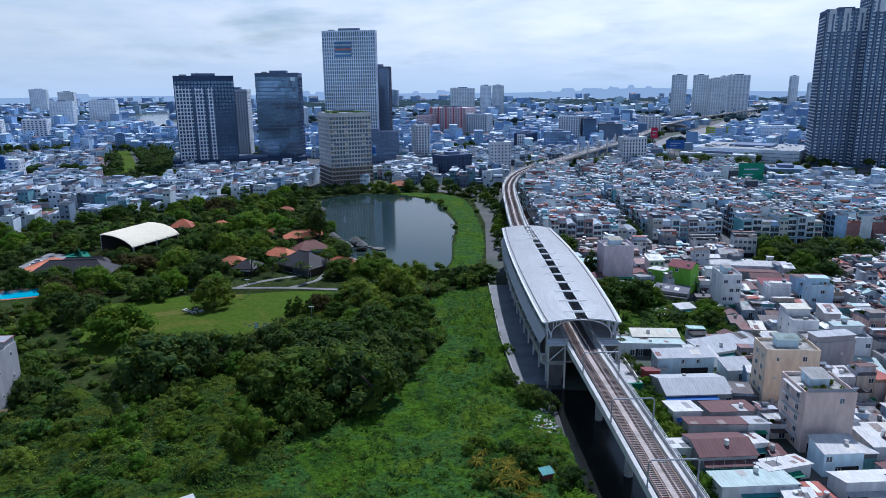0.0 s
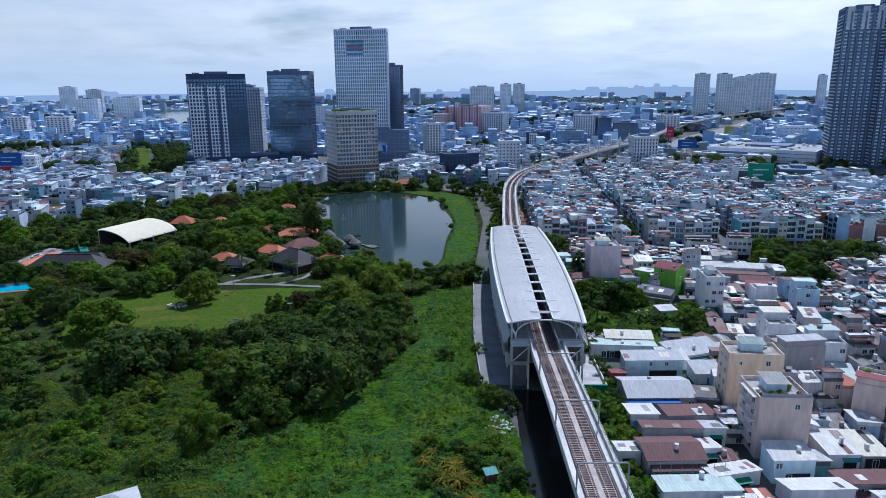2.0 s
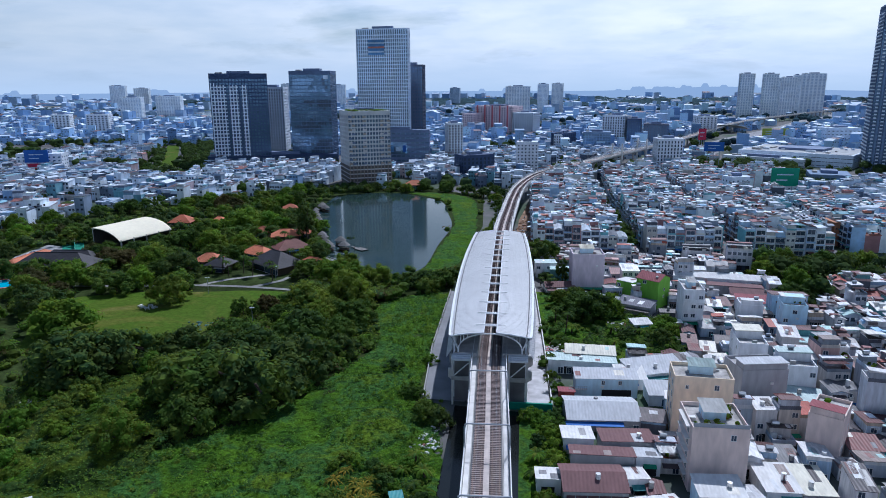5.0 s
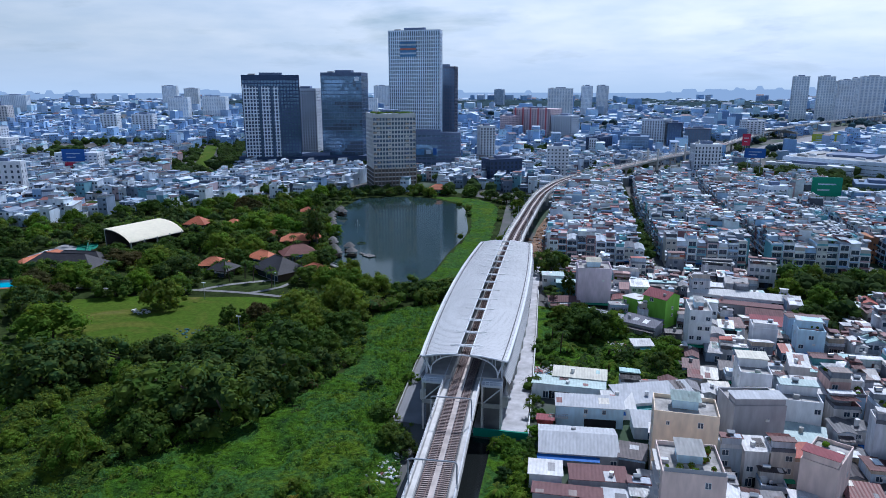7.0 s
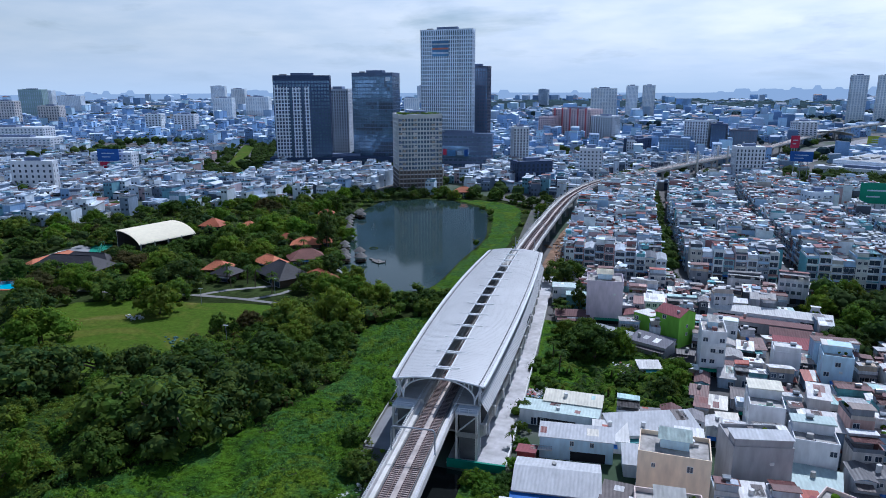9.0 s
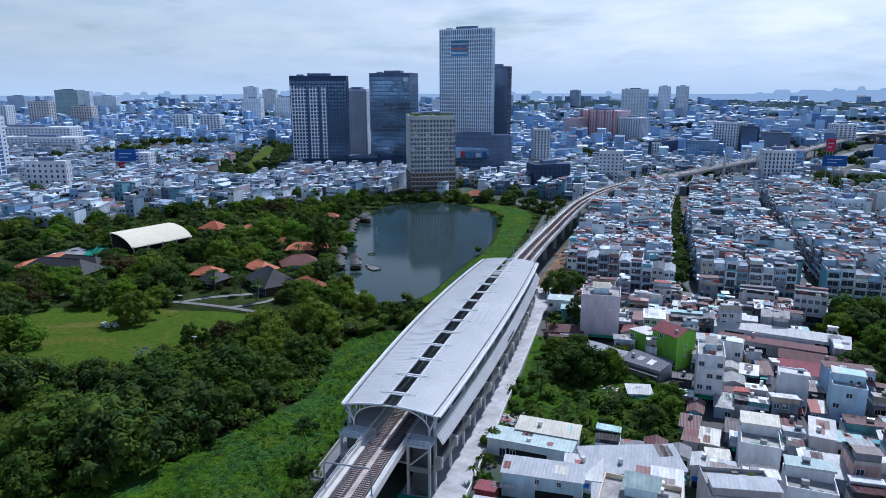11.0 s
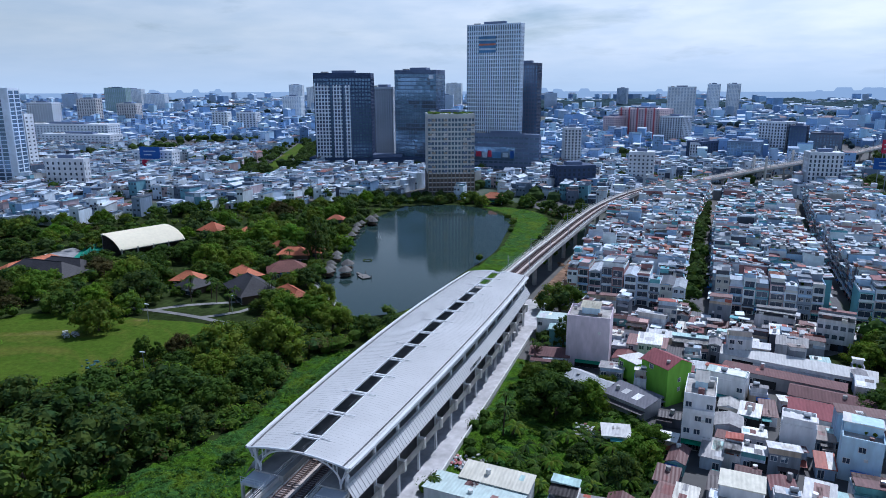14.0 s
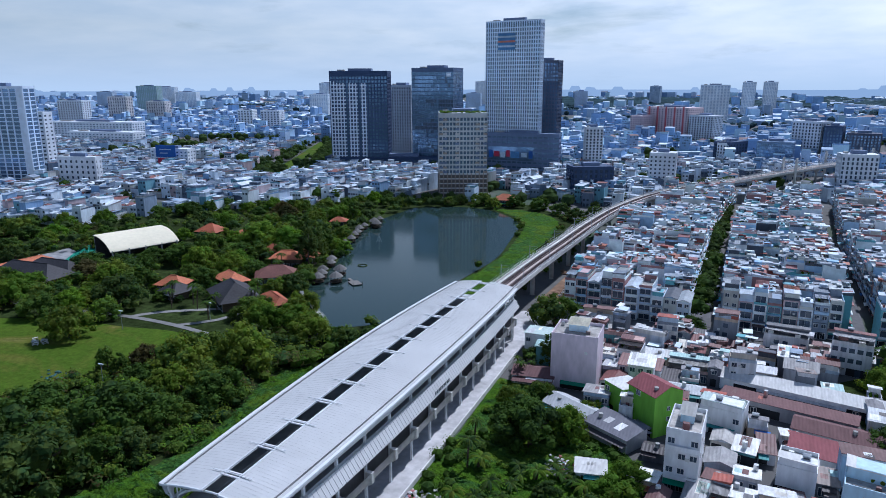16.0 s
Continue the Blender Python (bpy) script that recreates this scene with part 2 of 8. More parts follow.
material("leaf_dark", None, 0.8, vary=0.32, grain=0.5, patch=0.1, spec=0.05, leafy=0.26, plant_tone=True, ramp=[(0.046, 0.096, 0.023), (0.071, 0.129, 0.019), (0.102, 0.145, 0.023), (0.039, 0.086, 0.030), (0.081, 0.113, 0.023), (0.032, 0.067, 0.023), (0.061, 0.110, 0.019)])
material("leaf_mid", None, 0.8, vary=0.30, grain=0.5, patch=0.1, spec=0.05, leafy=0.32, plant_tone=True, ramp=[(0.086, 0.161, 0.019), (0.116, 0.192, 0.019), (0.152, 0.194, 0.027), (0.065, 0.134, 0.030), (0.130, 0.163, 0.023), (0.088, 0.173, 0.019)])
material("leaf_light", None, 0.8, vary=0.28, grain=0.5, patch=0.1, spec=0.05, leafy=0.32, plant_tone=True, ramp=[(0.108, 0.220, 0.016), (0.078, 0.176, 0.022), (0.140, 0.226, 0.019), (0.094, 0.176, 0.042), (0.116, 0.209, 0.016)])
material("leaf_vine", None, 0.8, vary=0.34, grain=0.5, patch=0.06, spec=0.05, leafy=0.30, plant_tone=True, ramp=[(0.070, 0.161, 0.016), (0.046, 0.110, 0.023), (0.101, 0.190, 0.016), (0.050, 0.124, 0.042), (0.115, 0.172, 0.019), (0.067, 0.151, 0.016)])
material("leaf_mist", None, 0.8, vary=0.30, grain=0.5, patch=0.06, spec=0.05, leafy=0.30, plant_tone=True, ramp=[(.046, .100, .030), (.058, .112, .024), (.040, .080, .026)])
material("leaf_brown", None, 0.85, vary=0.30, grain=0.5, patch=0.1, spec=0.04, leafy=0.25, plant_tone=True, ramp=[(0.079, 0.072, 0.029), (0.097, 0.082, 0.032), (0.062, 0.067, 0.026)])
material("leaf_yellow", None, 0.8, vary=0.3, spec=0.05, ramp=[(.16, .13, .012), (.10, .11, .012), (.07, .10, .014), (.22, .16, .02)])
material("flower", None, 0.6, vary=0.3, ramp=[(.35, .03, .10), (.28, .02, .08), (.06, .10, .03)])
material("leaf_blue", (.05, .14, .13), 0.7, vary=0.3)
material("bark", (.10, .075, .055), 0.95, vary=0.3, grain=3.0, bump=0.3)


def grown_material(name, tones, wide, fine, bump):
    """Ground growth: tones that drift in wide patches, broken by fine tufts and hollows painted shade-dark."""
    m = bpy.data.materials.new(name)
    m.use_nodes = True
    n, l = m.node_tree.nodes, m.node_tree.links
    b = n["Principled BSDF"]
    b.inputs["Roughness"].default_value, b.inputs["Specular IOR Level"].default_value = 0.95, 0.05
    g = n.new("ShaderNodeNewGeometry")
    t = n.new("ShaderNodeTexNoise")
    t.inputs["Scale"].default_value, t.inputs["Detail"].default_value, t.inputs["Roughness"].default_value, t.inputs["Distortion"].default_value = wide, 7.0, 0.62, 0.6
    l.new(g.outputs["Position"], t.inputs["Vector"])
    cr = n.new("ShaderNodeValToRGB")
    while len(cr.color_ramp.elements) < len(tones):
        cr.color_ramp.elements.new(0.5)
    for i, c in enumerate(tones):
        cr.color_ramp.elements[i].position, cr.color_ramp.elements[i].color = 0.30 + 0.40 * i / (len(tones) - 1), (*c, 1)
    l.new(t.outputs["Fac"], cr.inputs[0])
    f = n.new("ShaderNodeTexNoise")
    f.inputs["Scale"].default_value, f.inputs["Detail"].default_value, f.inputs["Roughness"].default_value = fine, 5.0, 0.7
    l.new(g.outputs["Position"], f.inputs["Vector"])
    # low spots of the bump are darkened in colour, as shade
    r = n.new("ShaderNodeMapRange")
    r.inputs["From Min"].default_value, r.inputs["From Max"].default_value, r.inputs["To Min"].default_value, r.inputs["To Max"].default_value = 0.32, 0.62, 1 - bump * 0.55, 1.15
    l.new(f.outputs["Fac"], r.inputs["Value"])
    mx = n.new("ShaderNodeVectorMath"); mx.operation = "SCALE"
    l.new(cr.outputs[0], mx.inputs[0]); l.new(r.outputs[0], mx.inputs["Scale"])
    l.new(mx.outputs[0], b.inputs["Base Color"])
    bp = n.new("ShaderNodeBump")
    bp.inputs["Strength"].default_value, bp.inputs["Distance"].default_value = bump, 0.5
    l.new(f.outputs["Fac"], bp.inputs["Height"])
    l.new(bp.outputs[0], b.inputs["Normal"])
    MATS[name] = m


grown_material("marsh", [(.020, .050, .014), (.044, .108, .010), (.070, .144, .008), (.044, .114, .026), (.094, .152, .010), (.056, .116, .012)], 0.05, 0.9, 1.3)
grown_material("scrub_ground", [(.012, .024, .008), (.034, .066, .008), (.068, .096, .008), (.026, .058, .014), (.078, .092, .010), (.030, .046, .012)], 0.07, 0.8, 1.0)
grown_material("lawn", [(.052, .102, .010), (.062, .116, .010), (.072, .114, .012), (.060, .106, .010), (.104, .116, .020), (.210, .170, .070)], 0.026, 0.5, 0.45)
material("undergrowth", (.040, .058, .018), 0.95, vary=0.45, grain=0.5, patch=0.06, bump=0.5, spec=0.02)
# distant foliage: blue haze is mixed into the green
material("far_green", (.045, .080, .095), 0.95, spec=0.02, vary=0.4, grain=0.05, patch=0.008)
material("pool_tile", (.02, .46, .66), 0.2, vary=0.1)
material("court", (.02, .25, .17), 0.8, vary=0.12)
material("debris", None, 0.9, vary=0.3, ramp=[(.6, .6, .6), (.35, .33, .32), (.7, .68, .66), (.5, .2, .2), (.2, .3, .4), (.45, .42, .38)])


def water(name, colour, rough, ripple):
    m = bpy.data.materials.new(name)
    m.use_nodes = True
    n, l = m.node_tree.nodes, m.node_tree.links
    b = n["Principled BSDF"]
    b.inputs["Base Color"].default_value, b.inputs["Roughness"].default_value = (*colour, 1), rough
    b.inputs["IOR"].default_value = 1.33
    b.inputs["Specular IOR Level"].default_value = 0.45
    t = n.new("ShaderNodeTexNoise")
    t.inputs["Scale"].default_value, t.inputs["Detail"].default_value = 0.9, 4.0
    g = n.new("ShaderNodeNewGeometry")
    l.new(g.outputs["Position"], t.inputs["Vector"])
    bp = n.new("ShaderNodeBump")
    bp.inputs["Strength"].default_value, bp.inputs["Distance"].default_value = ripple, 0.05
    l.new(t.outputs["Fac"], bp.inputs["Height"])
    l.new(bp.outputs[0], b.inputs["Normal"])
    MATS[name] = m


water("lake_water", (.022, .042, .040), 0.08, 0.12)
water("canal_water", (.010, .012, .012), 0.15, 0.2)
water("river_water", (.10, .14, .17), 0.15, 0.3)


# ---- mesh helpers ----
class Geo:
    """Collects faces of one mesh, each with a material."""

    def __init__(self):
        self.v, self.f, self.m, self.mats = [], [], [], []

    def slot(self, mat):
        if mat not in self.mats:
            self.mats.append(mat)
        return self.mats.index(mat)

    def add(self, verts, faces, mat):
        o, s = len(self.v), self.slot(mat)
        self.v.extend(verts)
        self.f.extend(tuple(i + o for i in f) for f in faces)
        self.m.extend([s] * len(faces))
        return self

    def box(self, x0, y0, z0, x1, y1, z1, mat, bottom=True):
        fs = [(4, 5, 6, 7), (0, 1, 5, 4), (1, 2, 6, 5), (2, 3, 7, 6), (3, 0, 4, 7)] + ([(3, 2, 1, 0)] if bottom else [])
        return self.add([(x0, y0, z0), (x1, y0, z0), (x1, y1, z0), (x0, y1, z0), (x0, y0, z1), (x1, y0, z1), (x1, y1, z1), (x0, y1, z1)], fs, mat)

    def prism(self, ring, z0, z1, mat, inset=1.0, bottom=False):
        n = len(ring)
        cx, cy = sum(p[0] for p in ring) / n, sum(p[1] for p in ring) / n
        vs = [(x, y, z0) for x, y in ring] + [(cx + (x - cx) * inset, cy + (y - cy) * inset, z1) for x, y in ring]
        fs = [(i, (i + 1) % n, n + (i + 1) % n, n + i) for i in range(n)] + [tuple(range(n, 2 * n))]
        if bottom:
            fs.append(tuple(range(n - 1, -1, -1)))
        return self.add(vs, fs, mat)

    def cyl(self, x, y, z0, z1, r, mat, n=8, r1=None):
        ring = [(x + r * math.cos(2 * math.pi * i / n), y + r * math.sin(2 * math.pi * i / n)) for i in range(n)]
        return self.prism(ring, z0, z1, mat, 1.0 if r1 is None else r1 / r)

    def tube(self, pts, r, mat, n=6):
        pts = [Vector(p) for p in pts]
        vs, fs = [], []
        for i, p in enumerate(pts):
            d = (pts[min(i + 1, len(pts) - 1)] - pts[max(i - 1, 0)]).normalized()
            a = d.cross(Vector((0, 0, 1)) if abs(d.z) < 0.9 else Vector((1, 0, 0))).normalized()
            b = d.cross(a)
            vs += [tuple(p + r * (math.cos(2 * math.pi * k / n) * a + math.sin(2 * math.pi * k / n) * b)) for k in range(n)]
        for i in range(len(pts) - 1):
            fs += [(i * n + k, i * n + (k + 1) % n, (i + 1) * n + (k + 1) % n, (i + 1) * n + k) for k in range(n)]
        return self.add(vs, fs, mat)

    def merge(self, other, m=None):
        remap = [self.slot(x) for x in other.mats]
        o = len(self.v)
        self.v.extend(tuple(m @ Vector(p)) for p in other.v) if m is not None else self.v.extend(other.v)
        self.f.extend(tuple(i + o for i in f) for f in other.f)
        self.m.extend(remap[i] for i in other.m)
        return self

    def mesh(self, name, smooth=False):
        me = bpy.data.meshes.new(name)
        me.from_pydata(self.v, [], self.f)
        for x in self.mats:
            me.materials.append(MATS[x])
        me.polygons.foreach_set("material_index", np.array(self.m, dtype=np.int32))
        if smooth:
            me.polygons.foreach_set("use_smooth", np.ones(len(self.f), dtype=bool))
        me.update()
        return me


def part(name, g, parent=None, label="", smooth=False):
    ob = new(name, g.mesh(name, smooth) if isinstance(g, Geo) else g)
    if parent is not None:
        ob.parent = parent
    if label:
        tagged(ob, label)
    return ob


def thing(name, m, label, category, group="", kind=""):
    ob = new(name)
    ob.empty_display_size = 0.5
    ob.matrix_world = m
    return tagged(ob, label, category, group, kind)


def structure(name, g, label, category, smooth=False):
    return tagged(part(name, g, None, label, smooth), label, category, "", "structure")


def stuff(name, g, label, category, smooth=False):
    return tagged(part(name, g, None, label, smooth), label, category, "", "stuff")


def inside(x, y, ring):
    c = False
    for i in range(len(ring)):
        (x0, y0), (x1, y1) = ring[i - 1], ring[i]
        if (y0 > y) != (y1 > y) and x < (x1 - x0) * (y - y0) / (y1 - y0) + x0:
            c = not c
    return c


def smooth_line(pts, step):
    """Points along a smooth curve through pts, about step apart."""
    pts = [Vector(p) for p in pts]
    out = []
    for i in range(len(pts) - 1):
        a, b, c, d = pts[max(i - 1, 0)], pts[i], pts[i + 1], pts[min(i + 2, len(pts) - 1)]
        n = max(1, round((c - b).length / step))
        for k in range(n):
            t = k / n
            out.append(0.5 * (2 * b + (c - a) * t + (2 * a - 5 * b + 4 * c - d) * t * t + (3 * b - a - 3 * c + d) * t ** 3))
    return out + [pts[-1]]


def smooth_ring(pts, step):
    return [(p.x, p.y) for p in smooth_line([(*p, 0) for p in pts + pts[:1]], step)[:-1]]


def fill(ring, z, mat, g=None):
    """A flat sheet inside a ring."""
    bm = bmesh.new()
    f = bm.faces.new([bm.verts.new((x, y, z)) for x, y in ring])
    bmesh.ops.triangulate(bm, faces=[f])
    bm.normal_update()
    g = g or Geo()
    vs = [tuple(v.co) for v in bm.verts]
    fs = []
    bm.verts.index_update()
    for f in bm.faces:
        ids = [v.index for v in f.verts]
        fs.append(tuple(ids if f.normal.z > 0 else ids[::-1]))
    bm.free()
    return g.add(vs, fs, mat)

# ---- plan ----
LAKE = smooth_ring([(-101, 528), (-74, 543), (-50, 541), (-29, 523), (-14, 500), (-5, 455), (1, 415), (-1, 366), (-2, 320), (-10, 306), (-24, 301), (-42, 316), (-55, 333), (-58, 348), (-66, 374), (-71, 386), (-84, 419), (-98, 462), (-101, 492)], 4)
MARSH = smooth_ring([(15, 278), (0, 274), (-12, 256), (-6, 232), (-4, 215), (-12, 190), (-20, 172), (-44, 146), (-90, 138), (-170, 132), (-190, 60), (-100, 30), (29, 30), (28, 125), (27, 152), (23, 167), (17, 182), (15.5, 218)], 6)
REEDS = smooth_ring([(-48, 543), (-30, 548), (-8, 540), (8, 514), (14, 470), (16, 430), (18, 380), (15, 330), (8, 302), (-3, 300), (-1, 330), (0, 366), (2, 412), (-3, 456), (-12, 500), (-27, 525)], 5)
LAWN = smooth_ring([(-138, 258), (-112, 268), (-90, 270), (-70, 274), (-52, 272), (-56, 258), (-63, 240), (-68, 222), (-74, 203), (-100, 198), (-118, 198), (-128, 215), (-142, 235)], 5)
SCRUB = [(-112, 126), (-90, 124), (-52, 130), (-43, 150), (-47, 164), (-60, 184), (-78, 186), (-92, 178), (-108, 172), (-116, 150)]
PARK = [(-300, 120), (30, 120), (17, 182), (15, 300), (20, 420), (14, 530), (-30, 572), (-122, 568), (-180, 500), (-255, 455), (-262, 390), (-330, 372)]
TRACK = [(47, -120), (44, 0), (40.6, 70), (38.8, 114), (37.7, 142), (36.7, 165), (36.1, 182), (35.2, 245), (34.2, 315), (34.4, 345), (35.0, 375), (36.6, 415), (38.6, 462), (43.0, 514), (54.5, 572), (72, 618), (86, 645), (105, 676), (144, 752), (177, 815), (238, 930), (455, 1400), (728, 1821), (1150, 2420)]
LINE = smooth_line([(x, y, 0) for x, y in TRACK], 3.0)
RAIL = 12.6
RIVER = smooth_ring([(-960, 1960), (-1075, 2220), (-1060, 2460), (-960, 2420), (-840, 2060), (-725, 1800), (-650, 1640), (-700, 1620), (-810, 1740)], 60)
POND = smooth_ring([(250, 1500), (310, 1470), (430, 1470), (560, 1490), (520, 1570), (380, 1600)], 50)
STRIP = [(-304, 655), (-324, 655), (-459, 923), (-480, 965), (-462, 965), (-441, 924)]


def land_material():
    m = bpy.data.materials.new("land")
    m.use_nodes = True
    n, l = m.node_tree.nodes, m.node_tree.links
    b = n["Principled BSDF"]
    b.inputs["Roughness"].default_value = 0.95
    g = n.new("ShaderNodeNewGeometry")
    big = n.new("ShaderNodeTexNoise"); big.inputs["Scale"].default_value = 0.006; big.inputs["Detail"].default_value = 5
    fine = n.new("ShaderNodeTexNoise"); fine.inputs["Scale"].default_value = 0.11; fine.inputs["Detail"].default_value = 6
    l.new(g.outputs["Position"], big.inputs["Vector"]); l.new(g.outputs["Position"], fine.inputs["Vector"])
    a = n.new("ShaderNodeValToRGB")
    a.color_ramp.elements[0].color, a.color_ramp.elements[1].color = (.06, .06, .062, 1), (.15, .145, .14, 1)
    l.new(fine.outputs["Fac"], a.inputs[0])
    c = n.new("ShaderNodeValToRGB")
    c.color_ramp.elements[0].position, c.color_ramp.elements[1].position = 0.50, 0.56
    l.new(big.outputs["Fac"], c.inputs[0])
    mix = n.new("ShaderNodeMixRGB")
    mix.inputs[2].default_value = (.035, .065, .030, 1)
    l.new(c.outputs[0], mix.inputs[0]); l.new(a.outputs[0], mix.inputs[1])
    l.new(mix.outputs[0], b.inputs["Base Color"])
    MATS["land"] = m


land_material()
g = Geo()
for i in range(-10, 11):
    for j in range(-10, 11):
        g.add([(i * 600 - 300, j * 600 - 300, 0), (i * 600 + 300, j * 600 - 300, 0), (i * 600 + 300, j * 600 + 300, 0), (i * 600 - 300, j * 600 + 300, 0)], [(0, 1, 2, 3)], "land")
structure("ground", g, "grey city ground with streets and green patches", "ground")
structure("ground_park", fill(PARK, 0.12, "undergrowth"), "dark green park ground under trees", "ground")
structure("lawn", fill(LAWN, 0.2, "lawn"), "mown green lawn with worn pale patches", "lawn")
structure("water_lake", fill(LAKE, 0.22, "lake_water"), "calm dark green lake reflecting the towers", "lake")
structure("water_canal", fill([(27, 20), (50, 20), (50, 150), (44, 176), (27, 178)], 0.10, "canal_water"), "black canal beside and below the viaduct", "canal")
structure("water_river", fill(RIVER, 0.3, "river_water"), "pale river reach among distant districts", "river")
structure("water_pond", fill(POND, 0.3, "river_water"), "pale water beyond the blocks", "water")



def relief(ring, step, z0, amp, scale, mat, name, label):
    """A grown-over surface: a grid inside a ring, lifted by noise."""
    xs, ys = [p[0] for p in ring], [p[1] for p in ring]
    nx, ny = int((max(xs) - min(xs)) / step) + 2, int((max(ys) - min(ys)) / step) + 2
    index, gg = {}, Geo()
    vs, fs = [], []
    for j in range(ny):
        for i in range(nx):
            x, y = min(xs) + i * step, min(ys) + j * step
            if inside(x, y, ring):
                h = noise.noise((x * scale, y * scale, 3.1)) + 0.6 * noise.noise((x * scale * 2.7, y * scale * 2.7, 8.4)) + 0.35 * noise.noise((x * 1.1, y * 1.1, 1.7))
                index[i, j] = len(vs)
                vs.append((x + random.uniform(-.3, .3) * step, y + random.uniform(-.3, .3) * step, z0 + amp * (h + 0.8)))
    for (i, j), k in index.items():
        q = [index.get(c) for c in ((i + 1, j), (i + 1, j + 1), (i, j + 1))]
        if None not in q:
            fs.append((k, *q))
    gg.add(vs, fs, mat)
    return stuff(name, gg, label, "vegetation")


def sweep(line, section, mat, g, closed=True):
    """A section of (across, up) points carried along the line."""
    n = len(section)
    vs, fs = [], []
    for i, p in enumerate(line):
        d = line[min(i + 1, len(line) - 1)] - line[max(i - 1, 0)]
        d.normalize()
        r = Vector((d.y, -d.x, 0))
        vs += [(p.x + r.x * a, p.y + r.y * a, p.z + b) for a, b in section]
    for i in range(len(line) - 1):
        for k in range(n if closed else n - 1):
            fs.append((i * n + k, i * n + (k + 1) % n, (i + 1) * n + (k + 1) % n, (i + 1) * n + k))
    return g.add(vs, fs, mat)


def bar(a0, b0, a1, b1):
    return [(a0, b0), (a0, b1), (a1, b1), (a1, b0)]


# ---- viaduct ----
viaduct = thing("viaduct", pose(0, 0, 0), "pale concrete elevated metro viaduct with two tracks", "viaduct", kind="structure")
g = Geo()
sweep(LINE, [(-4.6, RAIL - 0.9), (-4.6, RAIL - 0.45), (4.6, RAIL - 0.45), (4.6, RAIL - 0.9), (2.4, RAIL - 2.4), (-2.4, RAIL - 2.4)], "concrete", g)
part("girder", g, viaduct)
for s in (-1, 1):
    g = Geo()
    sweep(LINE, bar(s * 4.6 - 0.14, RAIL - 0.95, s * 4.6 + 0.14, RAIL + 0.75), "concrete_light", g)
    part("parapet", g, viaduct)
    g = Geo()
    sweep(LINE, bar(s * 3.85 - 0.5, RAIL - 0.45, s * 3.85 + 0.5, RAIL - 0.10), "concrete_light", g)
    part("walkway", g, viaduct)
    g = Geo()
    sweep(LINE, bar(s * 2.95 - 0.12, RAIL - 0.45, s * 2.95 + 0.12, RAIL - 0.02), "concrete_dark", g)
    part("cable_trough", g, viaduct)
    for k in (0.55, 1.0):
        g = Geo()
        sweep(LINE, bar(s * 4.6 - 0.035, RAIL + 0.75 + k - 0.07, s * 4.6 + 0.035, RAIL + 0.75 + k), "white_steel", g)
        part("railing", g, viaduct)
g = Geo()
sweep(LINE, bar(-0.55, RAIL - 0.45, 0.55, RAIL - 0.22), "slab_track", g)
part("centre_slab", g, viaduct, "pale dusty strip between the tracks")
GAUGE, OFF = 1.435, 1.82
for s in (-1, 1):
    g = Geo()
    sweep(LINE, bar(s * OFF - 1.25, RAIL - 0.45, s * OFF + 1.25, RAIL - 0.28), "ballast", g)
    part("track_bed", g, viaduct)
    for q in (-1, 1):
        g = Geo()
        sweep(LINE, bar(s * OFF + q * GAUGE / 2 - 0.05, RAIL - 0.16, s * OFF + q * GAUGE / 2 + 0.05, RAIL), "rail", g)
        part("rail", g, viaduct, "rust brown steel rail")


sleeper_geo = Geo()
sleeper_geo.box(-1.22, -0.10, RAIL - 0.30, 1.22, 0.10, RAIL - 0.15, "sleeper", False)
SLEEPER = sleeper_geo


def along(dist):
    """The place on the line and its direction, by the distance run."""
    run = 0.0
    for a, b in zip(LINE, LINE[1:]):
        step = (b - a).length
        if run + step >= dist:
            return a.lerp(b, (dist - run) / step), math.degrees(math.atan2(b.y - a.y, b.x - a.x)) - 90
        run += step
    return LINE[-1], 0.0


def dist_at(y):
    run = 0.0
    for a, b in zip(LINE, LINE[1:]):
        if b.y >= y:
            return run
        run += (b - a).length
    return run


# sleepers: those nearest singly, the rest joined
sm, rest = SLEEPER.mesh("sleeper"), Geo()
d = dist_at(66)
while d < dist_at(640):
    p, a = along(d)
    if not 186 < p.y < 306:
        for s in (-1, 1):
            m = pose(p.x, p.y, 0, 0, 0, a) @ pose(s * OFF, 0, 0)
            if 84 < p.y < 184:
                part("sleeper", sm, viaduct).matrix_world = m
            else:
                rest.merge(SLEEPER, m)
    elif p.y < 306:
        for s in (-1, 1):
            rest.merge(SLEEPER, pose(p.x, p.y, 0, 0, 0, a) @ pose(s * OFF, 0, 0))
    d += 0.68
tagged(part("sleeper_rest", rest, viaduct), kind="stuff")


# piers
def pier_mesh():
    g = Geo()
    g.cyl(0, 0, 0, RAIL - 4.6, 1.0, "concrete", 12)
    g.add([(-1.0, -0.9, RAIL - 4.8), (1.0, -0.9, RAIL - 4.8), (1.0, 0.9, RAIL - 4.8), (-1.0, 0.9, RAIL - 4.8), (-2.9, -1.1, RAIL - 2.45), (2.9, -1.1, RAIL - 2.45), (2.9, 1.1, RAIL - 2.45), (-2.9, 1.1, RAIL - 2.45)],
          [(4, 5, 6, 7), (0, 1, 5, 4), (1, 2, 6, 5), (2, 3, 7, 6), (3, 0, 4, 7)], "concrete")
    return g.mesh("pier")


pm = pier_mesh()
d = 20.0
while d < 2600:
    p, a = along(d)
    if not 178 < p.y < 318:
        ob = part("pier", pm, viaduct)
        ob.matrix_world = pose(p.x, p.y, 0, 0, 0, a)
    d += 26.0 if d < 900 else 40.0

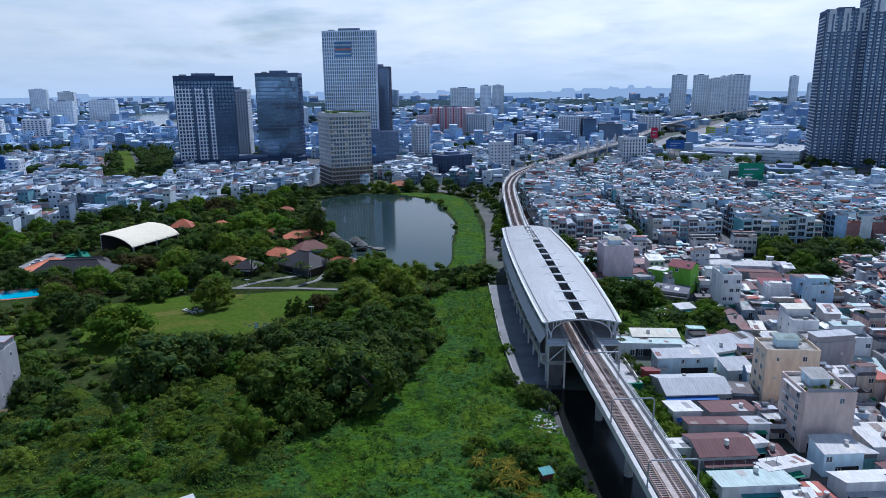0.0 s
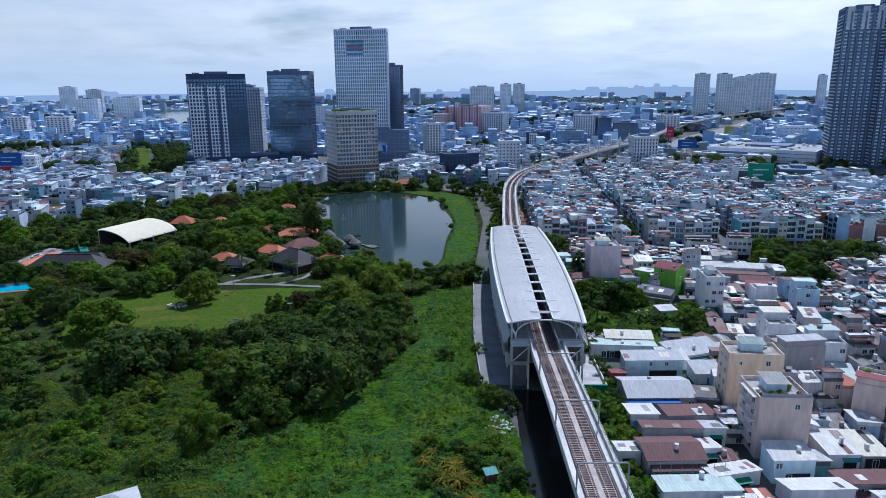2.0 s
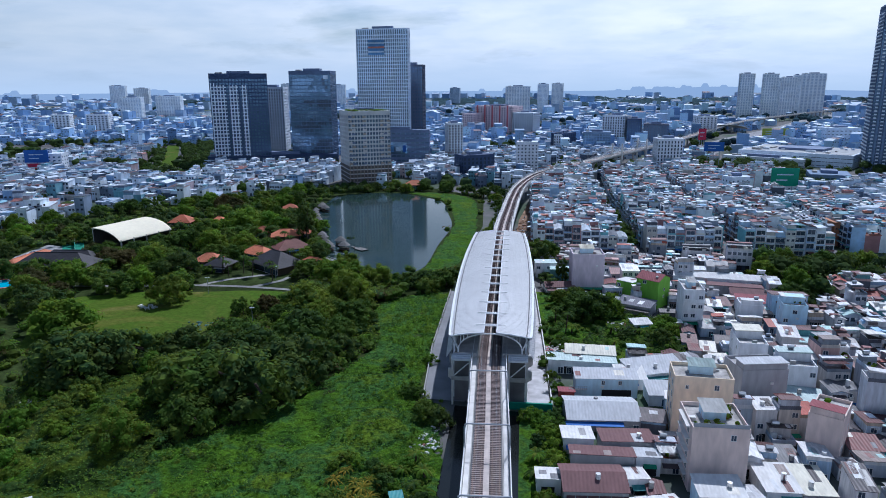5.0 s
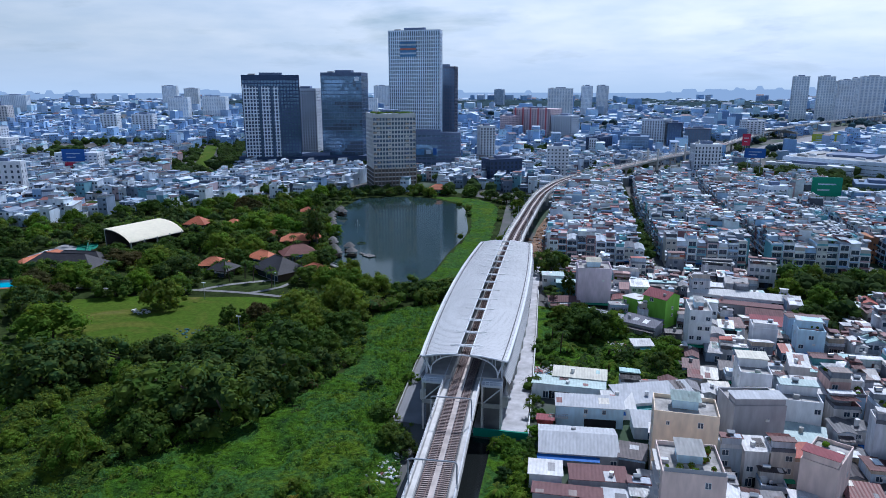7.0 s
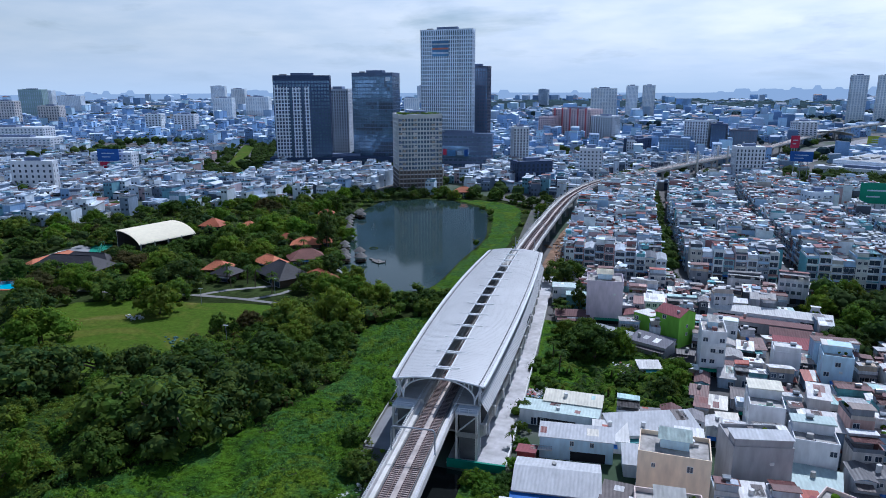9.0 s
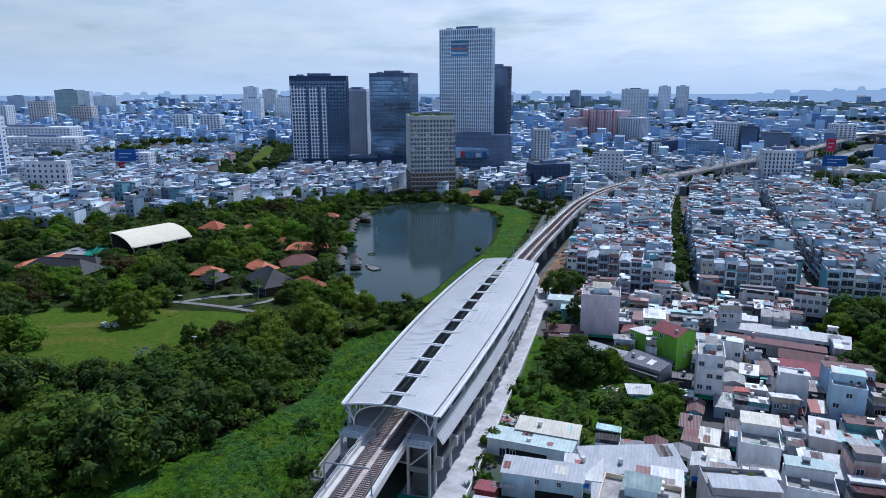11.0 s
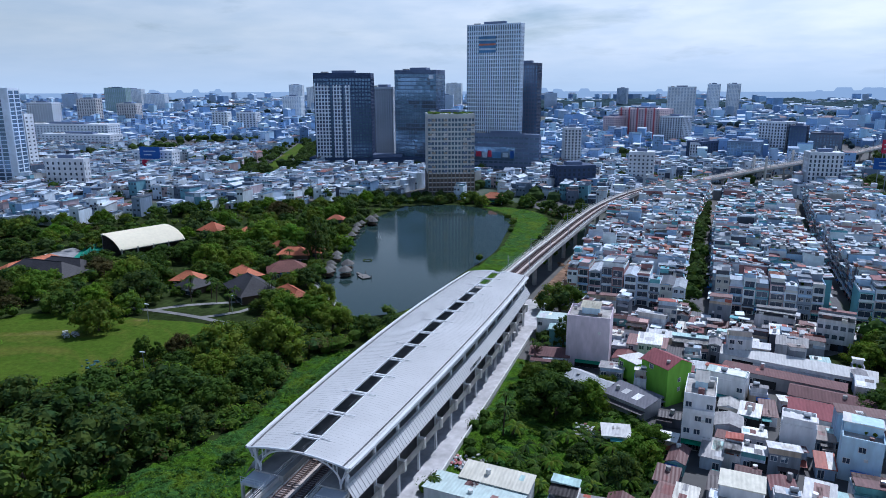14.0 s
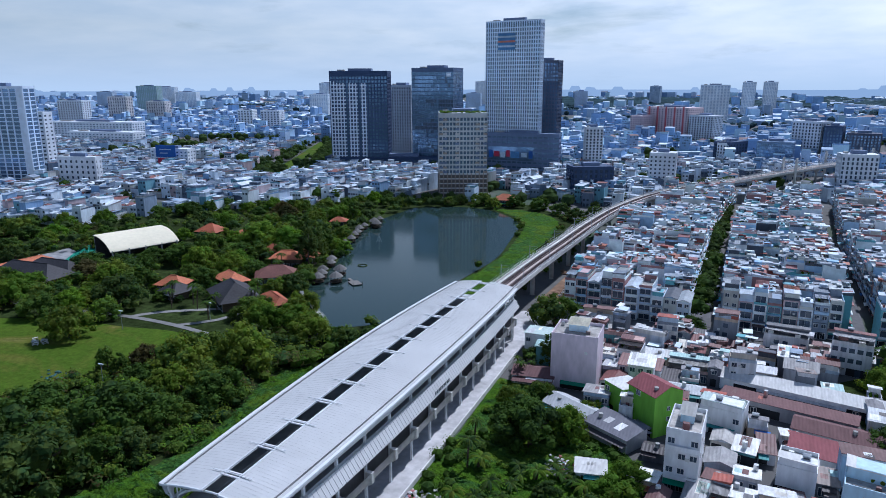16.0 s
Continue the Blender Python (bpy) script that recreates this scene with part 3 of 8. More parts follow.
# gantries over the tracks before the station, masts after it
def gantry_mesh():
    g = Geo()
    h = 6.05
    pts = [(-4.6, 0, 0.7), (-4.6, 0, h - 0.7), (-4.5, 0, h - 0.25), (-4.1, 0, h), (4.1, 0, h), (4.5, 0, h - 0.25), (4.6, 0, h - 0.7), (4.6, 0, 0.7)]
    g.tube(pts, 0.17, "grey_steel", 8)
    g.box(-4.85, -0.25, 0.55, -4.35, 0.25, 0.8, "grey_steel")
    g.box(4.35, -0.25, 0.55, 4.85, 0.25, 0.8, "grey_steel")
    for s in (-1, 1):
        g.tube([(s * 1.8, 0, h), (s * 1.8, 0, h - 0.8), (s * 0.9, 0, h - 1.0)], 0.05, "grey_steel", 5)
    return g.mesh("gantry")


gm = gantry_mesh()
for y in (12, 37, 62, 87, 111.5, 136.3, 161):
    p, a = along(dist_at(y))
    ob = new("gantry", gm)
    ob.matrix_world = pose(p.x, p.y, RAIL, 0, 0, a)
    tagged(ob, "grey rounded steel gantry standing over the tracks", "gantry", "track gantries")


def mast_mesh(s):
    g = Geo()
    if s:
        g.tube([(s * 4.4, 0, 0.7), (s * 4.4, 0, 6.2)], 0.13, "grey_steel", 6)
        g.tube([(s * 4.4, 0, 5.6), (s * 1.4, 0, 5.9)], 0.06, "grey_steel", 5)
        g.tube([(s * 4.4, 0, 4.6), (s * 1.4, 0, 4.9)], 0.05, "grey_steel", 5)
    return g.mesh("catenary_mast")


mm = [mast_mesh(-1), mast_mesh(1)]
d = dist_at(345)
while d < dist_at(1250):
    p, a = along(d)
    for k in (0, 1):
        ob = new("catenary_mast", mm[k])
        ob.matrix_world = pose(p.x, p.y, RAIL, 0, 0, a)
        tagged(ob, "slim grey catenary mast on the viaduct edge", "mast", "track masts")
    d += 34.0
# contact wires
g = Geo()
for s in (-1, 1):
    sweep(LINE[:420], bar(s * OFF - 0.02, RAIL + 4.9, s * OFF + 0.02, RAIL + 4.94), "grey_steel", g)
part("contact_wire", g, viaduct)
# low pylons with stays where the line crosses the water
for y in (752, 822, 885):
    p, a = along(dist_at(y))
    py = thing("stay_pylon", pose(p.x, p.y, RAIL, 0, 0, a), "pair of short white pylons with cable stays", "pylon", "bridge pylons")
    for s in (-1, 1):
        g = Geo()
        g.box(s * 5.4 - 0.7, -1.1, -10, s * 5.4 + 0.7, 1.1, 11.5, "concrete_light")
        part("pylon", g, py)
        g = Geo()
        for q in (-1, 1):
            for k in range(5):
                g.tube([(s * 5.4, 0, 10.5 - k * 1.2), (s * 5.0, q * (30 - 5 * k), 0.6)], 0.12, "white_steel", 4)
        part("stay", g, py)

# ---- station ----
material("soffit_shade", (.05, .055, .06), 0.8, vary=0.2)
LEN = 133.0
station = thing("metro_station", pose(36.15, 182.2, 0, 0, 0, 0.84), "elevated metro station with pale split sheet-metal roof", "station")


def half_width(v):
    return 10.95 + 1.9 * max(0.0, math.sin(math.pi * v / LEN)) ** 0.8


def roof_z(u, v):
    q = u / half_width(v)
    return 19.85 + 0.9 * math.sin(math.pi * v / LEN) - 1.25 * q * q


GAP = 1.75
for s in (-1, 1):
    n = 146
    for i in range(n):
        v0, v1 = LEN * i / n, LEN * (i + 1) / n
        g = Geo()
        us0 = [GAP + (half_width(v0) - GAP) * k / 6 for k in range(7)]
        us1 = [GAP + (half_width(v1) - GAP) * k / 6 for k in range(7)]
        top0 = [(s * u, v0 + 0.04, roof_z(u, v0)) for u in us0]
        top1 = [(s * u, v1, roof_z(u, v1)) for u in us1]
        ribs = [(s * u, v0 + 0.07, roof_z(u, v0) + 0.035) for u in us0]
        ribb = [(s * u, v0 - 0.03, roof_z(u, v0) + 0.035) for u in us0]
        fs = []
        for k in range(6):
            fs += [(k, k + 1, 8 + k, 7 + k), (14 + k, 15 + k, k + 1, k), (21 + k, 22 + k, 15 + k, 14 + k)]
        if s < 0:
            fs = [f[::-1] for f in fs]
        g.add(top0 + top1 + ribs + ribb, fs, "roof_white")
        part("roof_panel", g, station)
    # soffit, ridge edge, outer gutter
    vs = [LEN * k / 48 for k in range(49)]
    g = Geo()
    cols = [GAP, 5.0, 8.0, None]
    vv, ff = [], []
    for v in vs:
        for c in cols:
            u = c if c else half_width(v)
            vv.append((s * u, v, roof_z(u, v) - 0.28))
    for i in range(48):
        for k in range(3):
            f = (i * 4 + k, (i + 1) * 4 + k, (i + 1) * 4 + k + 1, i * 4 + k + 1)
            ff.append(f if s > 0 else f[::-1])
    # underside near-black: the shade below the roof is in its colour
    g.add(vv, ff, "soffit_shade")
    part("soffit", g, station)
    for name, off, w, h, mat in (("ridge_edge", GAP, 0.12, 0.28, "white_steel"), ("eaves_gutter", None, 0.32, 0.35, "white_steel"), ("gutter_seam", -1.15, 0.14, 0.10, "concrete_dark")):
        line = []
        for v in vs:
            u = off if (off and off > 0) else half_width(v) + (off or 0)
            line.append(Vector((s * u, v, roof_z(u, v))))
        g = Geo()
        sweep(line, bar(-w, -h if mat != "concrete_dark" else 0.0, w, 0.13 if mat != "concrete_dark" else 0.16), mat, g)
        part(name, g, station)
    # end fascia
    for v in (0.0, LEN):
        g = Geo()
        pts = [GAP + (half_width(v) - GAP) * k / 8 for k in range(9)]
        g.tube([(s * u, v, roof_z(u, v) - 0.15) for u in pts], 0.22, "white_steel", 6)
        part("end_fascia", g, station)
    # side: sloped fascia under the eaves, posts, parapet, lower awning, spandrel, inner wall
    def band(u_in, u_out, z_in, z_out, mat, name, label="", thick=0.12, rib=False):
        g = Geo()
        line = [(v, half_width(v) - 10.95) for v in vs]
        vv, ff = [], []
        for v, w in line:
            vv += [(s * (u_in + w), v, z_in), (s * (u_out + w), v, z_out), (s * (u_out + w), v, z_out - thick), (s * (u_in + w), v, z_in - thick)]
        for i in range(len(line) - 1):
            for k in range(4):
                f = (i * 4 + k, i * 4 + (k + 1) % 4, (i + 1) * 4 + (k + 1) % 4, (i + 1) * 4 + k)
                ff.append(f if s < 0 else f[::-1])
        g.add(vv, ff, mat)
        if rib:
            for i in range(110):
                v = LEN * (i + 0.5) / 110
                w = half_width(v) - 10.95
                g.tube([(s * (u_in + w), v, z_in + 0.03), (s * (u_out + w), v, z_out + 0.03)], 0.06, "roof_seam", 4)
        return part(name, g, station, label)

    band(10.7, 9.9, 18.5, 16.9, "louvre", "eaves_panel", "blue-grey panel below the eaves")
    band(9.95, 9.95, 15.5, 14.0, "louvre", "platform_parapet")
    band(10.2, 11.9, 15.0, 12.4, "roof_white", "side_awning", "ribbed pale lower awning", rib=True)
    band(11.0, 11.0, 8.4, 6.9, "concrete_light", "spandrel", thick=0.4)
    # shade of the openings below is put into these dark set-back walls
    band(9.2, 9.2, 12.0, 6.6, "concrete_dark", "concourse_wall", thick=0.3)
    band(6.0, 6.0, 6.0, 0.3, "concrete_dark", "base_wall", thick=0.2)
    pg = Geo()
    pg.box(-0.25, -0.3, 0, 0.25, 0.3, 17.8, "white_steel")
    post_mesh = pg.mesh("post")
    kg = Geo()
    kg.add([(0, -0.5, 8.6), (0, 0.5, 8.6), (s * 1.5, 0.5, 8.6), (s * 1.5, -0.5, 8.6), (s * 1.5, -0.5, 6.2), (s * 1.5, 0.5, 6.2), (0, 0.5, 5.2), (0, -0.5, 5.2)], [(0, 1, 2, 3), (3, 2, 5, 4), (4, 5, 6, 7), (0, 3, 4, 7), (1, 6, 5, 2)], "concrete_light")
    brk = kg.mesh("bracket")
    for i in range(14):
        v = 1.2 + (LEN - 2.4) * i / 13
        w = half_width(v) - 10.95
        ob = part("post", post_mesh, station)
        ob.location = (s * (9.7 + w), v, 0)
        ob = part("bracket", brk, station)
        ob.location = (s * (9.9 + w), v, 0)
    # platform
    g = Geo()
    g.box(min(s * 3.5, s * 9.8), 0.5, RAIL - 0.6, max(s * 3.5, s * 9.8), LEN - 0.5, RAIL + 1.05, "concrete")
    part("platform", g, station)
    # rooms at the ends of the platform
    for v0, v1 in ((-3.5, 1.0), (LEN - 1.0, LEN + 3.0)):
        g = Geo()
        x0, x1 = sorted((s * 5.0, s * 10.2))
        g.box(x0, v0, RAIL + 0.2, x1, v1, RAIL + 0.75, "louvre")
        g.box(x0, v0, 7.2, x1, v0 + 0.4, 8.3, "concrete")
        for x in (x0, x1 - 0.5):
            g.box(x, v0, 0, x + 0.5, v0 + 0.5, RAIL + 0.2, "concrete_light")
        g.box(x0 + 0.6, v0 + 2.4, 0, x1 - 0.6, v0 + 2.8, RAIL + 0.2, "concrete_dark")
        g.tube([(x0 + 0.6, v0 + 0.3, 8.4), (x1 - 0.6, v0 + 0.3, RAIL - 0.4)], 0.18, "white_steel", 6)
        part("end_bay", g, station)
        g = Geo()
        for z in (RAIL + 1.3, RAIL + 1.8):
            g.tube([(x0, v0 + 0.1, z), (x1, v0 + 0.1, z)], 0.05, "white_steel", 5)
        for k in range(6):
            x = x0 + (x1 - x0) * k / 5
            g.tube([(x, v0 + 0.1, RAIL + 0.7), (x, v0 + 0.1, RAIL + 1.8)], 0.05, "white_steel", 5)
        part("handrail", g, station)

# end arches
for v in (0.8, LEN - 0.8):
    g = Geo()
    pts = []
    for k in range(17):
        a = math.pi * k / 16
        pts.append((-8.7 * math.cos(a), v, 14.2 + 5.0 * math.sin(a) ** 0.85))
    g.tube(pts, 0.2, "white_steel", 7)
    for k in (2, 3, 4, 12, 13, 14):
        x, _, z = pts[k]
        g.tube([(x, v, z), (x, v, roof_z(abs(x), v) - 0.3)], 0.11, "white_steel", 5)
    for s in (-1, 1):
        g.tube([(s * 8.7, v, 8), (s * 8.7, v, 14.4), (s * 10.2, v, 18.2)], 0.22, "white_steel", 7)
        g.tube([(s * 8.9, v, 15.6), (s * 10.6, v, 16.4), (s * 9.6, v, 18.3)], 0.13, "white_steel", 5)
    part("end_arch", g, station, "white curved steel arch closing the roof end")
# cross frames in the roof slot
fg = Geo()
for q in (-0.55, 0.55):
    fg.box(-2.0, q - 0.16, -0.1, 2.0, q + 0.16, 0.16, "white_steel")
fg.box(-1.25, -0.55, -0.1, -1.0, 0.55, 0.16, "white_steel")
fg.box(-4.2, -0.07, 0.12, 4.2, 0.07, 0.24, "white_steel")
fm = fg.mesh("slot_frame")
for i in range(14):
    v = 5.5 + 9.6 * i
    if v < LEN:
        ob = part("slot_frame", fm, station)
        ob.location = (0, v, roof_z(0, v) - 0.02)
# sign on the lower awning: lettering that cannot be read, as plain bars
g = Geo()
for k in range(9):
    g.box(12.7 + 1.05, 60 + k * 1.0, 13.0, 12.76 + 1.05, 60.55 + k * 1.0, 13.9, "pane")
part("sign_bars", g, station, "dark unreadable sign lettering")
# floor of the concourse and the inner frame
g = Geo()
g.box(-9.4, 0.5, 6.2, 9.4, LEN - 0.5, 6.7, "concrete")
part("concourse_slab", g, station)
g = Geo()
for i in range(10):
    v = 4 + 14 * i
    for x in (-5.2, 5.2):
        g.box(x - 0.7, v - 0.7, 0, x + 0.7, v + 0.7, RAIL - 0.6, "concrete")
part("pier_frame", g, station)

# ---- roads by the station ----
def ribbon(pts, w, z, mat, g):
    line = smooth_line([(x, y, 0) for x, y in pts], 6)
    return sweep(line, [(-w / 2, z), (w / 2, z)], mat, g, False)


g = Geo()
fill([(15.0, 282), (15.6, 218), (18.0, 181), (29.5, 180), (28.0, 282)], 0.24, "asphalt_smooth", g)
structure("road_west", g, "smooth grey service road in the station's shade", "road")
g = Geo()
fill([(39.0, 178.5), (52.9, 178.0), (51.4, 244), (49.2, 303), (48.6, 346), (38, 346), (36, 330)], 0.24, "road_pale", g)
fill([(43.0, 178.6), (48.6, 178.6), (47.6, 215), (46.6, 250), (44.4, 300), (43.4, 345), (37.5, 345), (39.5, 300), (42.2, 250), (42.6, 215)], 0.28, "road_pale", g)
structure("road_east", g, "dusty pale service road along the station", "road")
g = Geo()
fill([(39.5, 346), (52, 347), (54, 440), (60, 520), (50, 520), (42, 440)], 0.3, "earth", g)
structure("ground_earth", g, "bare brown earth heaps beside the viaduct", "ground")
g = Geo()
line = [Vector((53.2, 178.2, 0)), Vector((52.5, 210, 0)), Vector((51.5, 244, 0)), Vector((50.6, 272, 0)), Vector((49.4, 303, 0))]
sweep(line, bar(-0.15, 0.1, 0.15, 1.5), "white_wall", g)
structure("wall_road", g, "low white wall along the service road", "wall")
g = Geo()
g.box(39.5, 177.4, 0, 53.2, 178.0, 2.0, "court")
structure("wall_end", g, "green hoarding closing the end of the road", "wall")
g = Geo()
sweep([Vector((14.8, 282, 0)), Vector((15.4, 218, 0)), Vector((17.8, 181, 0))], bar(-0.15, 0.1, 0.15, 1.1), "concrete", g)
structure("wall_west", g, "low grey kerb wall between road and marsh", "wall")
g = Geo()
ribbon([(250, 880), (390, 1150), (540, 1400), (790, 1850), (1300, 2700)], 46, 0.3, "road_dust", g)
structure("road_highway", g, "wide pale highway beside the viaduct", "road")
g = Geo()
ribbon([(100.5, 356), (99, 400), (97, 470), (95.5, 560), (93, 640)], 8, 0.25, "asphalt", g)
ribbon([(150, 358), (152, 400), (154, 570), (156, 650)], 7, 0.25, "asphalt", g)
ribbon([(203, 350), (206, 500), (208, 640)], 7, 0.25, "asphalt", g)
ribbon([(50, 346), (100, 350), (150, 353), (260, 350)], 7, 0.26, "asphalt", g)
structure("road_streets", g, "narrow grey streets between the rows of houses", "street")
g = Geo()
ribbon([(-150, 272), (-120, 276), (-95, 279), (-72, 279), (-48, 276)], 2.4, 0.26, "path_grey", g)
ribbon([(-95, 279), (-88, 288), (-70, 300)], 2.6, 0.27, "path_grey", g)
ribbon([(-72, 279), (-62, 290), (-60, 305)], 2.4, 0.28, "path_grey", g)
structure("pavement_paths", g, "pale winding park paths by the lawn", "path")

# ---- houses ----
def ico(sub):
    bm = bmesh.new()
    bmesh.ops.create_icosphere(bm, subdivisions=sub, radius=1)
    bm.verts.index_update()
    r = [v.co.copy() for v in bm.verts], [tuple(v.index for v in f.verts) for f in bm.faces]
    bm.free()
    return r


ICO1, ICO2 = ico(1), ico(2)
rng_roof = random.Random(99)


def lump(g, c, r, mat, rng, shape=ICO2, squash=0.8, rough=0.22):
    vs = []
    o = rng.uniform(0, 50)
    for v in shape[0]:
        k = r * (1 + rough * noise.noise((v.x * 2.2 + o, v.y * 2.2, v.z * 2.2)))
        vs.append((c[0] + v.x * k, c[1] + v.y * k, c[2] + v.z * k * squash))
    g.add(vs, shape[1], mat)


rng_fit = random.Random(123)
GLASS = {}


def window_mesh(w, h):
    key = (round(w, 1), round(h, 1))
    if key not in GLASS:
        w, h = key
        gg = Geo()
        for x0, x1, z0, z1 in ((-w / 2, w / 2, 0, 0.09), (-w / 2, w / 2, h - 0.09, h), (-w / 2, -w / 2 + 0.09, 0.09, h - 0.09), (w / 2 - 0.09, w / 2, 0.09, h - 0.09), (-0.04, 0.04, 0.09, h - 0.09)):
            gg.box(x0, -0.09, z0, x1, 0.0, z1, "white_wall", False)
        gg.add([(-w / 2, -0.03, 0), (w / 2, -0.03, 0), (w / 2, -0.03, h), (-w / 2, -0.03, h)], [(0, 1, 2, 3)], "pane")
        GLASS[key] = gg
    return GLASS[key]


WMESH = {}


def house_parts(w, d, floors, rng, roof="", wall="plaster", detail=2, blank_sides=True, roof_mat="sheet_roof", fh=3.2, win_p=0.55):
    """Local geometry of a narrow house, front towards -y: list of (part, Geo), and its windows (x, y, z, turn, w, h)."""
    h = floors * fh
    out, wins = [], []
    body = Geo()
    body.box(-w / 2, -d / 2, 0, w / 2, d / 2, h, wall, False)
    out.append(("wall", body))
    roof = roof or rng.choice(["flat", "flat", "lean", "lean", "gable", "mixed"])
    if roof in ("flat", "mixed"):
        p = Geo()
        for x0, y0, x1, y1 in ((-w / 2, -d / 2, w / 2, -d / 2 + 0.2), (-w / 2, d / 2 - 0.2, w / 2, d / 2), (-w / 2, -d / 2 + 0.2, -w / 2 + 0.2, d / 2 - 0.2), (w / 2 - 0.2, -d / 2 + 0.2, w / 2, d / 2 - 0.2)):
            p.box(x0, y0, h, x1, y1, h + 0.9, wall, False)
        out.append(("parapet", p))
        t = Geo()
        t.box(-w / 2 + 0.2, -d / 2 + 0.2, h, w / 2 - 0.2, d / 2 - 0.2, h + 0.08, "terrace", False)
        out.append(("terrace", t))
        k = rng.uniform(0.25, 0.5) * d
        y0 = rng.choice([-d / 2 + 0.25, d / 2 - k - 0.25])
        r = Geo()
        r.box(-w / 2 + 0.25, y0, h + 0.08, w / 2 - 0.25, y0 + k, h + 2.6, wall, False)
        out.append(("roof_room", r))
        c = Geo()
        z = h + 2.6
        tilt = rng.uniform(-0.5, 0.5)
        c.add([(-w / 2 - 0.1, y0 - 0.4, z + 0.1), (w / 2 + 0.1, y0 - 0.4, z + 0.1 + tilt), (w / 2 + 0.1, y0 + k + 0.4, z + 0.1 + tilt), (-w / 2 - 0.1, y0 + k + 0.4, z + 0.1),
               (-w / 2 - 0.1, y0 - 0.4, z - 0.05), (w / 2 + 0.1, y0 - 0.4, z - 0.05), (w / 2 + 0.1, y0 + k + 0.4, z - 0.05), (-w / 2 - 0.1, y0 + k + 0.4, z - 0.05)],
              [(0, 1, 2, 3), (4, 5, 1, 0), (5, 6, 2, 1), (6, 7, 3, 2), (7, 4, 0, 3)], roof_mat)
        out.append(("roof", c))
        if detail > 1 and rng.random() < 0.6:
            tk = Geo()
            x, y = rng.uniform(-w / 4, w / 4), y0 + k * rng.uniform(0.3, 0.7)
            z = h + 2.75 + max(tilt, 0)
            n = 8
            tk.tube([(x - 0.8, y, z + 0.55), (x + 0.8, y, z + 0.55)], 0.5, "steel_tank", 9)
            tk.box(x - 0.6, y - 0.4, z - 0.4, x + 0.6, y + 0.4, z + 0.15, "concrete_dark", False)
            out.append(("water_tank", tk))
        if roof == "mixed":
            a = Geo()
            ya, yb = (y0 + k, d / 2 - 0.1) if y0 < 0 else (-d / 2 + 0.1, y0)
            if abs(yb - ya) > 1.5:
                a.add([(-w / 2, ya, h + 2.3), (w / 2, ya, h + 2.3), (w / 2, yb, h + 1.9), (-w / 2, yb, h + 1.9)], [(0, 1, 2, 3), (3, 2, 1, 0)], roof_mat)
                out.append(("canopy", a))
    elif roof == "deck":
        for x0, y0, x1, y1 in ((-w / 2, -d / 2, w / 2, -d / 2 + 0.2), (-w / 2, d / 2 - 0.2, w / 2, d / 2), (-w / 2, -d / 2 + 0.2, -w / 2 + 0.2, d / 2 - 0.2), (w / 2 - 0.2, -d / 2 + 0.2, w / 2, d / 2 - 0.2)):
            p = Geo()
            p.box(x0, y0, h, x1, y1, h + 1.0, wall, False)
            out.append(("parapet", p))
        t = Geo()
        t.box(-w / 2 + 0.2, -d / 2 + 0.2, h, w / 2 - 0.2, d / 2 - 0.2, h + 0.08, "terrace", False)
        out.append(("terrace", t))
        r = Geo()
        r.box(-w * 0.2, -d * 0.05, h + 0.08, w * 0.2, d * 0.3, h + 2.4, "blue_plaster", False)
        out.append(("roof_room", r))
        c = Geo()
        c.add([(-w * .24, -d * .15, h + 2.4), (w * .24, -d * .15, h + 2.4), (w * .24, d * .36, h + 2.9), (-w * .24, d * .36, h + 2.9)], [(0, 1, 2, 3), (3, 2, 1, 0)], roof_mat)
        out.append(("roof", c))
    elif roof == "lean":
        c = Geo()
        t0, t1 = sorted((rng.uniform(0.1, 0.4), rng.uniform(0.8, 1.6)))
        if rng.random() < 0.5:
            t0, t1 = t1, t0
        o = 0.35
        c.add([(-w / 2 - o, -d / 2 - o, h + t0), (w / 2 + o, -d / 2 - o, h + t0), (w / 2 + o, d / 2 + o, h + t1), (-w / 2 - o, d / 2 + o, h + t1),
               (-w / 2 - o, -d / 2 - o, h + t0 - 0.12), (w / 2 + o, -d / 2 - o, h + t0 - 0.12), (w / 2 + o, d / 2 + o, h + t1 - 0.12), (-w / 2 - o, d / 2 + o, h + t1 - 0.12)],
              [(0, 1, 2, 3), (4, 5, 1, 0), (5, 6, 2, 1), (6, 7, 3, 2), (7, 4, 0, 3), (7, 6, 5, 4)], roof_mat)
        out.append(("roof", c))
        for _ in range(rng.choice([1, 2, 2, 3]) if detail > 1 and w > 3 else 0):      # newer and older sheets laid over it
            u0, v0 = rng.uniform(-w / 2, w / 2 - 1.2), rng.uniform(0, 0.6)
            u1, v1 = min(w / 2, u0 + rng.uniform(1.0, 2.8)), min(1.0, v0 + rng.uniform(0.25, 0.6))
            ya, yb, za, zb = -d / 2 - o + v0 * (d + 2 * o), -d / 2 - o + v1 * (d + 2 * o), h + t0 + (t1 - t0) * v0 + 0.03, h + t0 + (t1 - t0) * v1 + 0.03
            q = Geo()
            q.add([(u0, ya, za), (u1, ya, za), (u1, yb, zb), (u0, yb, zb)], [(0, 1, 2, 3)], rng.choice(["sheet_roof", "sheet_roof", roof_mat]))
            out.append(("roof_sheet", q))
        u = Geo()
